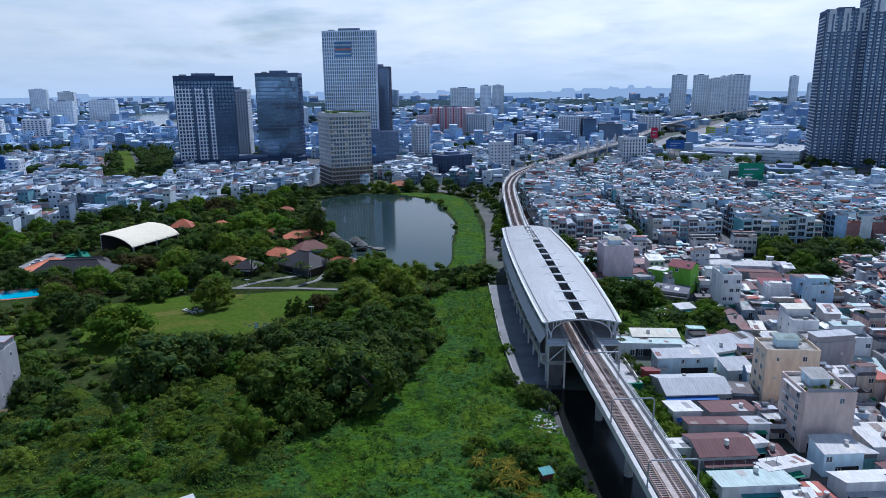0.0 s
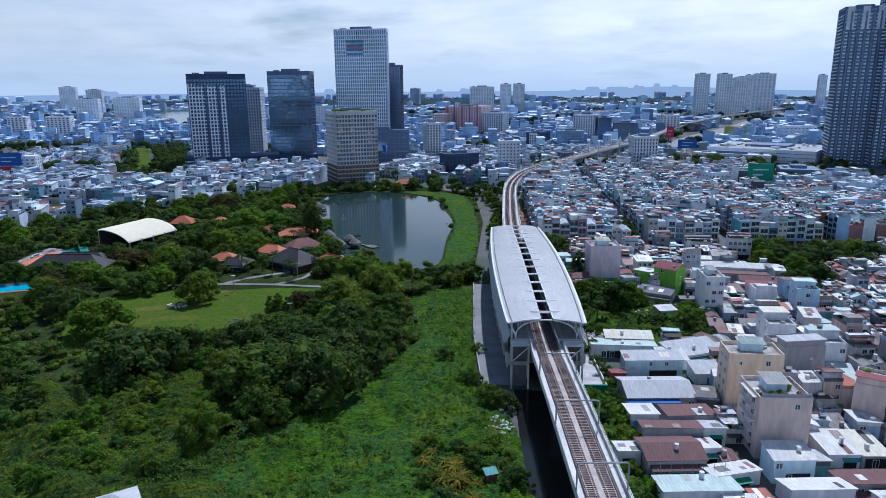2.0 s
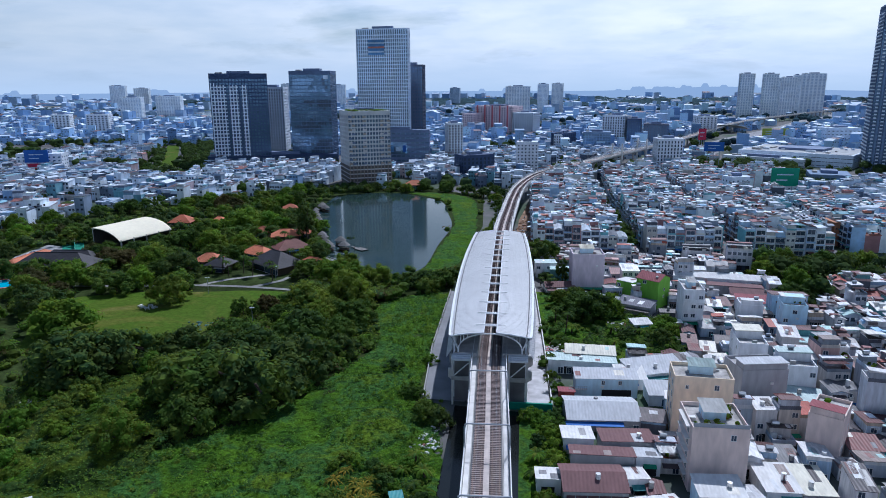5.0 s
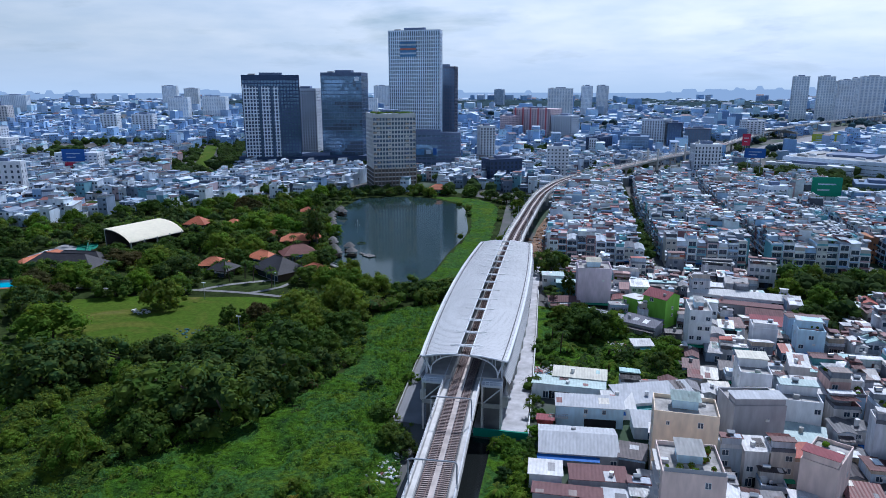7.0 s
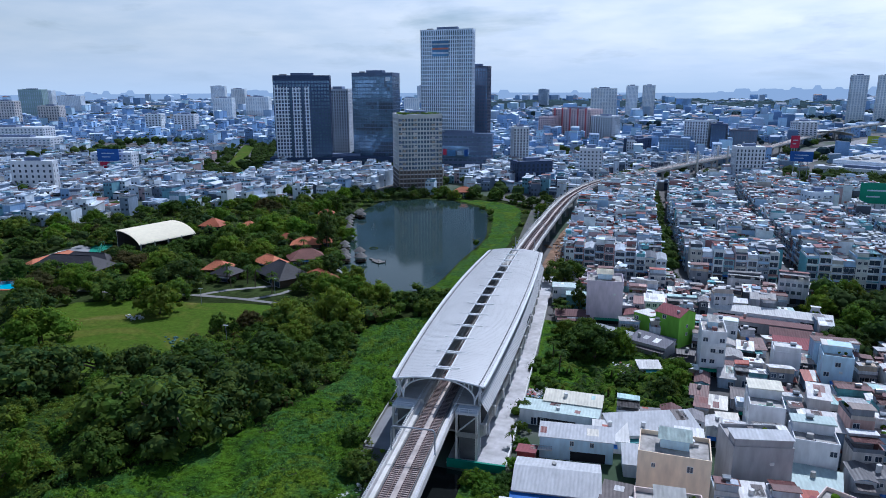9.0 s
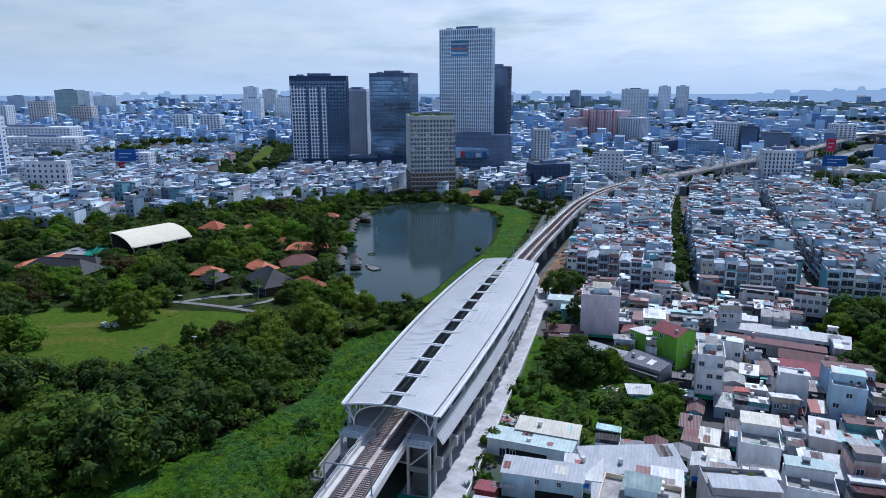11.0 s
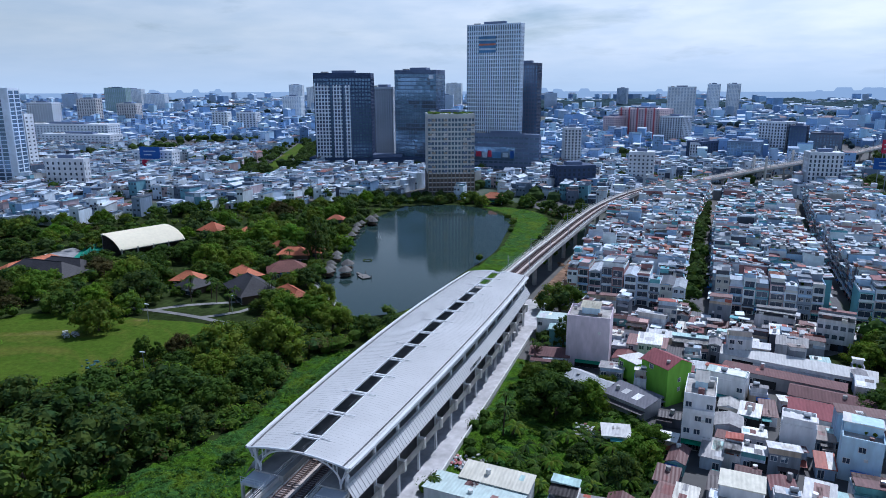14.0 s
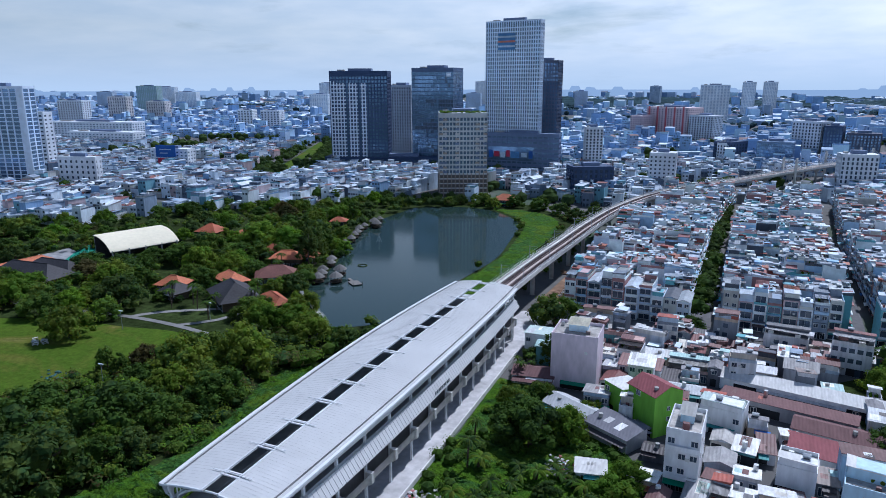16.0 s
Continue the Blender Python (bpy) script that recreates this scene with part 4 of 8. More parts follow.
        u.add([(-w / 2, -d / 2, h), (w / 2, -d / 2, h), (w / 2, d / 2, h), (-w / 2, d / 2, h), (-w / 2, -d / 2, h + t0 - .12), (w / 2, -d / 2, h + t0 - .12), (w / 2, d / 2, h + t1 - .12), (-w / 2, d / 2, h + t1 - .12)],
              [(0, 1, 5, 4), (1, 2, 6, 5), (2, 3, 7, 6), (3, 0, 4, 7)], wall)
        out.append(("gable_wall", u))
    elif roof == "gable":
        c = Geo()
        o, rise = 0.35, min(w, d) * rng.uniform(0.14, 0.24)
        if w < d:
            pts = [(-w / 2 - o, -d / 2 - o, h), (0, -d / 2 - o, h + rise), (w / 2 + o, -d / 2 - o, h), (-w / 2 - o, d / 2 + o, h), (0, d / 2 + o, h + rise), (w / 2 + o, d / 2 + o, h)]
            gv = [(-w / 2, -d / 2, h), (w / 2, -d / 2, h), (0, -d / 2, h + rise * .9), (-w / 2, d / 2, h), (w / 2, d / 2, h), (0, d / 2, h + rise * .9)]
        else:
            pts = [(-w / 2 - o, d / 2 + o, h), (-w / 2 - o, 0, h + rise), (-w / 2 - o, -d / 2 - o, h), (w / 2 + o, d / 2 + o, h), (w / 2 + o, 0, h + rise), (w / 2 + o, -d / 2 - o, h)]
            gv = [(-w / 2, d / 2, h), (-w / 2, -d / 2, h), (-w / 2, 0, h + rise * .9), (w / 2, d / 2, h), (w / 2, -d / 2, h), (w / 2, 0, h + rise * .9)]
        low = [(x, y, z - 0.12) for x, y, z in pts]
        c.add(pts + low, [(0, 1, 4, 3), (1, 2, 5, 4), (0, 3, 9, 6), (5, 2, 8, 11), (6, 7, 1, 0), (7, 8, 2, 1), (3, 4, 10, 9), (4, 5, 11, 10)], roof_mat)
        out.append(("roof", c))
        for tri3 in ((0, 1, 2), (4, 3, 5)):
            u = Geo()
            u.add([gv[i] for i in tri3], [(0, 1, 2)], wall)
            out.append(("gable_wall", u))
    elif roof in ("hip", "hip_steep"):
        c = Geo()
        o, rise = (0.5, min(w, d) * 0.28) if roof == "hip" else (1.3, min(w, d) * 0.40)
        r = max(0.0, (max(w, d) - min(w, d)) / 2)
        rx, ry = (r, 0) if w > d else (0, r)
        c.add([(-w / 2 - o, -d / 2 - o, h - .1), (w / 2 + o, -d / 2 - o, h - .1), (w / 2 + o, d / 2 + o, h - .1), (-w / 2 - o, d / 2 + o, h - .1), (-rx, -ry, h + rise), (rx, ry, h + rise)],
              [(0, 1, 5, 4), (1, 2, 5), (2, 3, 4, 5), (3, 0, 4)] if w > d else [(0, 1, 4), (1, 2, 5, 4), (2, 3, 5), (3, 0, 4, 5)], roof_mat)
        out.append(("roof", c))
    if roof in ("lean", "gable") and detail >= 1:
        if rng.random() < 0.45:      # a lower lean-to at the front or back
            e, hh = rng.uniform(1.5, 3.0), h * rng.uniform(0.55, 0.9)
            sy = rng.choice([-1, 1])
            x0, x1 = -w / 2 + rng.uniform(0, w * 0.4), w / 2
            ya, yb = sy * d / 2, sy * (d / 2 + e)
            a = Geo()
            q = [(x0, ya, hh), (x1, ya, hh), (x1, yb, hh - 0.5), (x0, yb, hh - 0.5)]
            b = [(x, y, z - 0.1) for x, y, z in q]
            a.add(q + b, [(0, 1, 2, 3), (7, 6, 5, 4), (0, 3, 7, 4), (1, 0, 4, 5), (2, 1, 5, 6), (3, 2, 6, 7)], roof_mat)
            out.append(("lean_to", a))
        if detail > 1 and rng.random() < 0.35:
            c = Geo()
            x, y = rng.uniform(-w / 3, w / 3), rng.uniform(-d / 3, d / 3)
            c.cyl(x, y, h - 0.2, h + rng.uniform(1.2, 2.2), 0.55, rng.choice(["steel_tank", "white_wall", "concrete"]), 9)
            out.append(("water_tank", c))
    if roof in ("flat", "mixed", "deck") and detail >= 1:
        for _ in range(rng.choice([1, 2, 2, 3])):
            c = Geo()
            x, y, r = rng.uniform(-w / 2 + 0.7, w / 2 - 0.7), rng.uniform(-d / 2 + 0.8, d / 2 - 0.8), rng.uniform(0.3, 0.8)
            c.box(x - r, y - r * 0.7, h, x + r, y + r * 0.7, h + rng.uniform(0.6, 1.6), rng.choice(["steel_tank", "concrete", "white_wall", "sheet_roof"]), False)
            out.append(("roof_box", c))
    if detail > 1 and w > 3:
        x = rng_fit.uniform(-w / 4, w / 4)
        if rng_fit.random() < 0.55:          # awning over the door
            a0, zz, aw = rng_fit.uniform(0.9, 1.9), min(h - 0.2, rng_fit.uniform(2.3, 2.9)), w * rng_fit.uniform(0.25, 0.48)
            a = Geo()
            q = [(x - aw, -d / 2, zz), (x + aw, -d / 2, zz), (x + aw, -d / 2 - a0, zz - 0.35), (x - aw, -d / 2 - a0, zz - 0.35)]
            a.add(q + [(px, py, pz - 0.06) for px, py, pz in q], [(3, 2, 1, 0), (4, 5, 6, 7), (2, 3, 7, 6), (1, 2, 6, 5), (3, 0, 4, 7)], rng_fit.choice(["sheet_roof", "sheet_roof", "awning_teal", "awning_blue", "awning_green", "dark_sheet"]))
            out.append(("awning", a))
        if rng_fit.random() < 0.7:           # dark panel for an open front, its inner shade in the colour
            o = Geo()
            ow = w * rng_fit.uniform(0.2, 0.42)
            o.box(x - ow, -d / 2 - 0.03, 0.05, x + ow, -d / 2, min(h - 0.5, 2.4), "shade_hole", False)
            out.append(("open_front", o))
        if floors > 1 and rng_fit.random() < 0.6:
            c = Geo()
            cx, cz = rng_fit.uniform(-w / 3, w / 3), rng_fit.uniform(0.5, 0.85) * h
            c.box(cx - 0.4, -d / 2 - 0.35, cz, cx + 0.4, -d / 2, cz + 0.6, "white_wall", False)
            out.append(("air_conditioner", c))
        if roof in ("flat", "mixed") and rng_fit.random() < 0.4:
            c = Geo()
            for _ in range(3):
                lump(c, (rng_fit.uniform(-w / 2.6, w / 2.6), rng_fit.uniform(-d / 2.6, d / 2.6), h + 0.6), rng_fit.uniform(0.4, 0.8), rng_fit.choice(["leaf_mid", "leaf_light"]), rng_fit, ICO1, 0.9, 0.5)
            out.append(("roof_plants", c))
        if roof in ("flat", "mixed") and rng_fit.random() < 0.6:
            c = Geo()
            cw = rng_fit.uniform(0.2, 0.42) * w
            # the near-black pick paints a shaded recess; the others are coloured mats
            c.box(-cw, -d / 2 + 0.3, h + 0.09, cw, -d / 2 + rng_fit.uniform(1.2, 2.6), h + 0.16, rng_fit.choice(["shade_hole", "awning_green", "awning_teal", "dark_sheet", "tile_red"]), False)
            out.append(("terrace_mat", c))
    # windows, balconies on the front
    n = max(1, round(w / 2.4))
    style = rng.choice(["glass", "loggia", "plain"]) if win_p > 0.85 else "plain"
    for f in range(floors if style != "plain" else 0):
        if style == "glass" or (style == "loggia" and f % 2 == 0):
            wins.append((0, -d / 2, f * fh + (0.1 if f == 0 else 0.5), 0, w - 0.8, fh - 1.0))
        else:
            wins.append((0, -d / 2, f * fh + 0.15, 0, w - 0.9, fh - 0.6))
        if f > 0:
            b = Geo()
            b.box(-w / 2 + 0.08, -d / 2 - 0.9, f * fh - 0.15, w / 2 - 0.08, -d / 2, f * fh + 0.05, wall)
            if style == "loggia":
                b.box(-w / 2 + 0.08, -d / 2 - 0.9, f * fh + 0.05, w / 2 - 0.08, -d / 2 - 0.82, f * fh + 0.85, wall)
            out.append(("balcony", b))
    for f in range(floors if style == "plain" else 0):
        z = f * fh + (0.1 if f == 0 else 0.9)
        for k in range(n):
            x = (k + 0.5) / n * w - w / 2
            if rng.random() > win_p:
                continue
            wins.append((x, -d / 2, z, 0, min(1.5, w / n - 0.5), 2.1 if f == 0 else 1.4))
        if detail > 1 and f > 0 and win_p > 0.7 and rng.random() < 0.6:
            b = Geo()
            b.box(-w / 2 + 0.1, -d / 2 - 1.0, f * fh - 0.1, w / 2 - 0.1, -d / 2, f * fh + 0.06, wall)
            b.box(-w / 2 + 0.1, -d / 2 - 1.0, f * fh + 0.06, w / 2 - 0.1, -d / 2 - 0.92, f * fh + 0.9, wall)
            out.append(("balcony", b))
    if not blank_sides:
        m = max(1, int(d / 5))
        for f in range(floors):
            for k in range(m):
                y = (k + 0.5) / m * d - d / 2
                for sgn in (-1, 1):
                    if rng.random() < 0.5:
                        wins.append((sgn * w / 2, y, f * fh + 1.0, 90 * sgn, 1.0, 1.2))
    return out, wins


def win_matrix(x, y, z, turn):
    return pose(x, y, z, 0, 0, turn)


HOUSE_SPOTS = []          # (x, y, radius) of the houses built as things


def put_house(x, y, turn, w, d, floors, rng, label, group="", **kw):
    ob = thing("house", pose(x, y, 0, 0, 0, turn), label, "house", group)
    parts, wins = house_parts(w, d, floors, rng, **kw)
    for name, gg in parts:
        part(name, gg, ob)
    for wx, wy, wz, wt, ww, wh in wins:
        key = (round(ww, 1), round(wh, 1))
        if key not in WMESH:
            WMESH[key] = window_mesh(ww, wh).mesh("window")
        q = part("window", WMESH[key], ob)
        q.matrix_local = win_matrix(wx, wy, wz, wt)
    HOUSE_SPOTS.append((x, y, w, d))
    return ob


def clutter(g, m, w, d, h, rng, n, mat="sheet_roof"):
    """Loose sheets, awnings and boxes over a roof."""
    for _ in range(n):
        x, y, z = rng.uniform(-w / 2, w / 2), rng.uniform(-d / 2, d / 2), h + rng.uniform(0.9, 2.9)
        a, b, t = rng.uniform(0.7, 1.9), rng.uniform(0.7, 2.2), rng.uniform(-0.3, 0.3)
        q = [m @ Vector(p) for p in ((x - a, y - b, z), (x + a, y - b, z + t), (x + a, y + b, z + t), (x - a, y + b, z))]
        kind = rng_fit.random()
        if kind < 0.22:
            a, b = a * 0.4, b * 0.35
            q = [m @ Vector(p) for p in ((x - a, y - b, h + 1.5), (x + a, y - b, h + 1.5), (x + a, y + b, h + 1.5), (x - a, y + b, h + 1.5))]
        lo = [v - Vector((0, 0, rng.choice([0.1, 0.1, 1.1]) if kind >= 0.22 else 1.5)) for v in q]
        g.add([tuple(v) for v in q + lo], [(0, 1, 2, 3), (4, 5, 1, 0), (5, 6, 2, 1), (6, 7, 3, 2), (7, 4, 0, 3)], rng_fit.choice(["steel_tank", "white_wall", "shade_hole", "concrete_dark"]) if kind < 0.22 else mat if rng.random() < 0.75 else "row_plaster")


def mass_house(g, x, y, turn, w, d, floors, rng, detail=1, wall="plaster", roof_mat="sheet_roof", roof="", fh=3.2, win_p=0.5):
    m = pose(x, y, 0, 0, 0, turn)
    parts, wins = house_parts(w, d, floors, rng, wall=wall, roof_mat=roof_mat, detail=detail, roof=roof, fh=fh, win_p=win_p)
    for name, gg in parts:
        g.merge(gg, m)
    if detail >= 1:
        clutter(g, m, w, d, floors * fh, rng, 4 if detail > 1 else 2, roof_mat)
    if detail > 0:
        for wx, wy, wz, wt, ww, wh in wins:
            q = m @ win_matrix(wx, wy, wz, wt)
            g.add([tuple(q @ Vector(p)) for p in ((-ww / 2, -0.05, 0), (ww / 2, -0.05, 0), (ww / 2, -0.05, wh), (-ww / 2, -0.05, wh))], [(0, 1, 2, 3)], "pane")

# ---- towers ----
def tower(label, left, right, depth, h, floors, cols, wall="hazed_wall", glass="pane_blue", side=None, name="tower_block", z0=0.0, slab=0.35, pier=0.5, proud=0.35, cap=2.0, group=""):
    """A high building: glazed core, floor bands, piers, parapet and plant room. Front from left to right, depth away."""
    (x0, y0), (x1, y1) = left, right
    w = math.hypot(x1 - x0, y1 - y0)
    a = math.degrees(math.atan2(y1 - y0, x1 - x0))
    ob = thing(name, pose(x0, y0, z0, 0, 0, a), label, "building", group)
    g = Geo()
    g.box(proud, proud, 0, w - proud, depth - proud, h - cap, glass, False)
    part("glazing", g, ob, "dark window glass")
    g = Geo()
    fh = (h - cap) / floors
    for i in range(floors + 1):
        z = i * fh
        g.box(0.06, 0.06, z - fh * slab * 0.5 if i else 0, w - 0.06, depth - 0.06, z + fh * slab * 0.5, wall, True)
    tagged(part("floor_band", g, ob), kind="stuff")
    g = Geo()
    pitch = w / cols
    for k in range(cols + 1):
        x = k * pitch
        x0_, x1_ = max(0, x - pitch * pier / 2), min(w, x + pitch * pier / 2)
        g.box(x0_, 0, 0, x1_, proud + 0.05, h, wall, False)
        g.box(x0_, depth - proud - 0.05, 0, x1_, depth, h, wall, False)
    n = max(2, round(depth / pitch)) if side is None else side
    for k in range(n + 1):
        y = k * depth / n
        y0_, y1_ = max(0, y - pitch * pier / 2), min(depth, y + pitch * pier / 2)
        g.box(0, y0_, 0, proud + 0.05, y1_, h, wall, False)
        g.box(w - proud - 0.05, y0_, 0, w, y1_, h, wall, False)
    tagged(part("pier", g, ob), kind="stuff")
    g = Geo()
    g.box(0.03, 0.03, h - cap, w - 0.03, depth - 0.03, h - 0.1, wall, False)
    g.box(w * 0.3, depth * 0.3, h - 0.1, w * 0.7, depth * 0.7, h + 2.5, "tower_grey", False)
    g.box(w * 0.1, depth * 0.4, h - 0.1, w * 0.22, depth * 0.6, h + 1.4, "concrete", False)
    part("roof_plant", g, ob)
    return ob


material("board_green", (.02, .26, .16), 0.6, vary=0.1); material("board_blue", (.02, .10, .38), 0.6, vary=0.1); material("board_red", (.50, .03, .08), 0.6, vary=0.1); material("board_yellow", (.40, .44, .05), 0.6, vary=0.1)
material("board_blue2", (.10, .25, .48), 0.6); material("board_pale", (.55, .66, .76), 0.6); material("board_orange", (.62, .22, .14), 0.6)
# many tower colours are leaned blue as haze, the haze pair most
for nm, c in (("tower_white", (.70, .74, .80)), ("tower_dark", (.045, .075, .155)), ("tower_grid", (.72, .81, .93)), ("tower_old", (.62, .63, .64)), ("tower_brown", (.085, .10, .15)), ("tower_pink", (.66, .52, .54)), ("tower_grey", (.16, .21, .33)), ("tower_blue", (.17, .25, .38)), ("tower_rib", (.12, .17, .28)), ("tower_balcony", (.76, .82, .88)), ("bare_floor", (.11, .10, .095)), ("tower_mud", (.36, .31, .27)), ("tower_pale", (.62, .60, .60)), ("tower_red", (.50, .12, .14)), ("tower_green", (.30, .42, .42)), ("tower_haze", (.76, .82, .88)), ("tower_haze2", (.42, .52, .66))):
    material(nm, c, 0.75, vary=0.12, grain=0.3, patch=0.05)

tower("tall pale office tower with a fine window grid", (-144.4, 779.5), (-85, 772), 10, 146, 36, 24, "tower_grid", "pane_tint", slab=0.30, pier=0.42, cap=3, name="office_tower")
banner = bpy.context.scene.objects["office_tower"]
g = Geo(); g.box(14, -0.3, 118, 33, 0.0, 134, "board_blue2"); panel = part("sign_panel", g, banner, "blue sign panel of plain stripes")
for k in range(3):
    g = Geo(); g.box(14, -0.4, 120.5 + k * 4.6, 33, -0.3, 122.3 + k * 4.6, ("board_pale", "board_orange", "board_pale")[k]); part("sign_stripe", g, panel)
for k in range(24):
    g = Geo(); g.box(0.7 + k * 2.49, -0.06, 141.2, 1.9 + k * 2.49, 0.3, 144.6, "pane_tint", False); part("crown_slot", g, banner, "dark slot in the crown")
tower("dark grey slab tower behind the pale tower", (-100, 800), (-72.5, 796), 12, 108, 28, 9, "tower_brown", "pane_blue", slab=0.4, pier=0.35)
pod = tower("wide dark shopping podium with lit shop windows", (-136, 764), (-61, 765), 9, 37, 7, 14, "tower_grey", "pane_tint", slab=0.62, pier=0.2, name="podium")
g = Geo(); g.box(2, -0.5, 9.5, 50, 0.0, 23, "pane_blue", False); shops = part("shop_glazing", g, pod, "pale blue shop window band")
for k, (x, w, m) in enumerate(((3, 4, "board_blue"), (8, 6, "board_red"), (15, 5, "board_pale"), (21, 4, "board_red"), (26, 9, "board_blue2"), (37, 6, "board_pale"), (45, 4, "board_blue"))):
    g = Geo(); g.box(x, -0.8, 12 + k % 2, x + w, -0.5, 19.5 - k % 3, m, False); part("shop_sign", g, shops)
ob = tower("dark tower with a white window grid on its front", (-283.7, 702), (-228.6, 723), 30, 98, 25, 18, "tower_dark", "pane_tint", slab=0.35, pier=0.3, cap=5)
g = Geo()
for k in range(12):
    if k not in (5, 9):
        g.box(0.8 + k * 3.2, -0.5, 9, 1.9 + k * 3.2, 0.02, 86 if k > 1 else 88, "tower_grid", False)
for k in range(21):
    g.box(0.8, -0.4, 9 + k * 3.72, 16.5, 0.0, 10.1 + k * 3.72, "tower_grid", False)
    g.box(19.5, -0.4, 9 + k * 3.72, 28.8, 0.0, 10.1 + k * 3.72, "tower_grid", False)
    g.box(32, -0.4, 9 + k * 3.72, 37.5, 0.0, 10.1 + k * 3.72, "tower_grid", False)
part("white_grid", g, ob, "white concrete facade grid")
tower("pale and brown apartment slab between towers", (-264, 785), (-235, 788), 25, 84, 24, 10, "tower_white", "pane", slab=0.45, pier=0.5)
tower("dark glass office tower with a flat top", (-212.6, 746), (-167, 748.8), 30, 101, 25, 16, "tower_rib", "pane_tint", slab=0.14, pier=0.05, cap=4, proud=0.2)
gt = [o for o in bpy.context.scene.objects if o.name.startswith("tower_block") and abs(o.location.x + 212.6) < 0.1][0]
for f in range(24):
    g = Geo()
    for k in range(15):
        # reflections painted by panel tone, darker towards the lower right
        shade = noise.noise((k * 0.10, f * 0.33, 3.0)) + rng_roof.uniform(-.22, .22) - (k - 8) * 0.03 - (f < 9) * 0.25 * (k > 6)
        g.box(0.5 + k * 3.0, 0.05, f * 3.88 + 0.5, 3.2 + k * 3.0, 0.16, f * 3.88 + 3.5, "pane_blue" if shade > 0.30 else "pane_tint" if shade > -0.30 else "pane", False)
    tagged(part("glass_band", g, gt, "storey of glass panels toned to imitate reflections"), kind="stuff")
g = Geo(); g.box(38, -0.4, 92, 43, 0.0, 96, "tower_grid", False); part("roof_sign", g, gt, "small white sign")
tower("low dark podium under the glass towers", (-290, 698), (-160, 742), 30, 12, 3, 24, "tower_dark", "pane_blue")
ob = tower("weathered beige apartment block with a roof garden", (-104, 577), (-71, 593), 38, 64, 17, 14, "tower_old", "pane_tint", slab=0.36, pier=0.30, cap=3)
for k in range(5):
    g = Geo()
    g.box(-0.4, -0.4, k * 3.6 + 0.4, 37.1, 0.0, k * 3.6 + 3.0, "bare_floor", False)
    g.box(-0.4, 0.0, k * 3.6 + 0.4, 0.0, 38, k * 3.6 + 3.0, "bare_floor", False)
    part("bare_storey", g, ob, "bare dark lower storey")
for k in range(13):
    g = Geo(); g.box(k * 3.05, -0.6, 0, k * 3.05 + 0.7, -0.4, 18.6, "tower_mud", False); part("column", g, ob, "bare concrete column")
for f in range(12):
    g = Geo()
    for k in range(12):
        if (k in (0, 1, 9, 10, 11)) and rng_roof.random() < 0.6 or k == 4:
            g.box(0.2 + k * 3.05, -0.12, 18.6 + f * 3.6, 3.2 + k * 3.05, 0.02, 20.1 + f * 3.6, rng_roof.choice(["tower_mud", "tower_mud", "tower_grey", "tower_pale"]), False)
    tagged(part("bare_bay", g, ob, "row of unpainted brown bays"), kind="stuff")
g = Geo()
for k in range(90):
    lump(g, (rng_roof.uniform(1, 36), rng_roof.uniform(0.5, 20), 64.3), rng_roof.uniform(0.5, 1.4), "leaf_mid", rng_roof, ICO1, 0.8, 0.4)
tagged(part("roof_garden", g, ob, "green roof garden"), kind="stuff")
ob = tower("red and white apartment block", (-42, 1215), (22, 1180), 40, 50, 15, 14, "tower_pink", "pane", slab=0.5, pier=0.55)
for k in range(5):
    g = Geo(); g.box(4 + k * 15, -0.6, 0, 6.5 + k * 15, 0, 51, "tower_red", False); part("red_strip", g, ob, "red upright wall strip")
tower("red and white lower apartment block", (-62, 1190), (-44, 1180), 30, 38, 12, 5, "tower_pink", "pane", slab=0.5)
tower("white apartment block beside the red one", (24, 1180), (58, 1165), 30, 40, 12, 9, "tower_white", "pane")
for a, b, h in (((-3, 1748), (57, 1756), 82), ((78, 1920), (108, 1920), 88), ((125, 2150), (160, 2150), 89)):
    ob = tower("far apartment tower with haze blue in its colour", a, b, 14, h, 25, 9, "tower_haze", "tower_haze2", group="far towers", slab=0.35, pier=0.45)
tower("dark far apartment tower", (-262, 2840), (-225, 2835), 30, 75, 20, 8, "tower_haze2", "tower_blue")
tower("slim white mid-rise office block", (-43.8, 805), (-27, 811), 18, 42, 13, 5, "tower_white", "pane")
tower("white block with few windows", (37.4, 677), (58.1, 678), 18, 31, 9, 6, "tower_white", "pane", slab=0.55, pier=0.6)
tower("narrow black glass office block", (92, 845), (108, 872), 18, 28, 8, 6, "tower_dark", "pane")
tower("white narrow mid-rise office block", (80, 850), (91, 846), 14, 27, 8, 4, "tower_white", "pane")
tower("dark blue glass block", (116.5, 872), (150, 868), 22, 28, 8, 10, "tower_blue", "pane_blue", slab=0.2, pier=0.15)
tower("white mid-rise office block", (151.8, 985), (180, 968), 24, 44, 12, 9, "tower_white", "pane")
tower("dark mid-rise office block", (182, 962), (200, 958), 22, 40, 11, 6, "tower_dark", "pane_blue")
tower("brown mid-rise office block with dark glass", (204, 960), (236, 955), 22, 33, 10, 10, "tower_brown", "pane_blue")
tower("black fronted block with a dark board", (-9.7, 617), (17.5, 634), 18, 23.5, 6, 8, "tower_dark", "pane")
tower("white block with slanted dark windows", (175, 701), (200, 704), 16, 33, 9, 8, "tower_white", "pane", slab=0.3, pier=0.55)
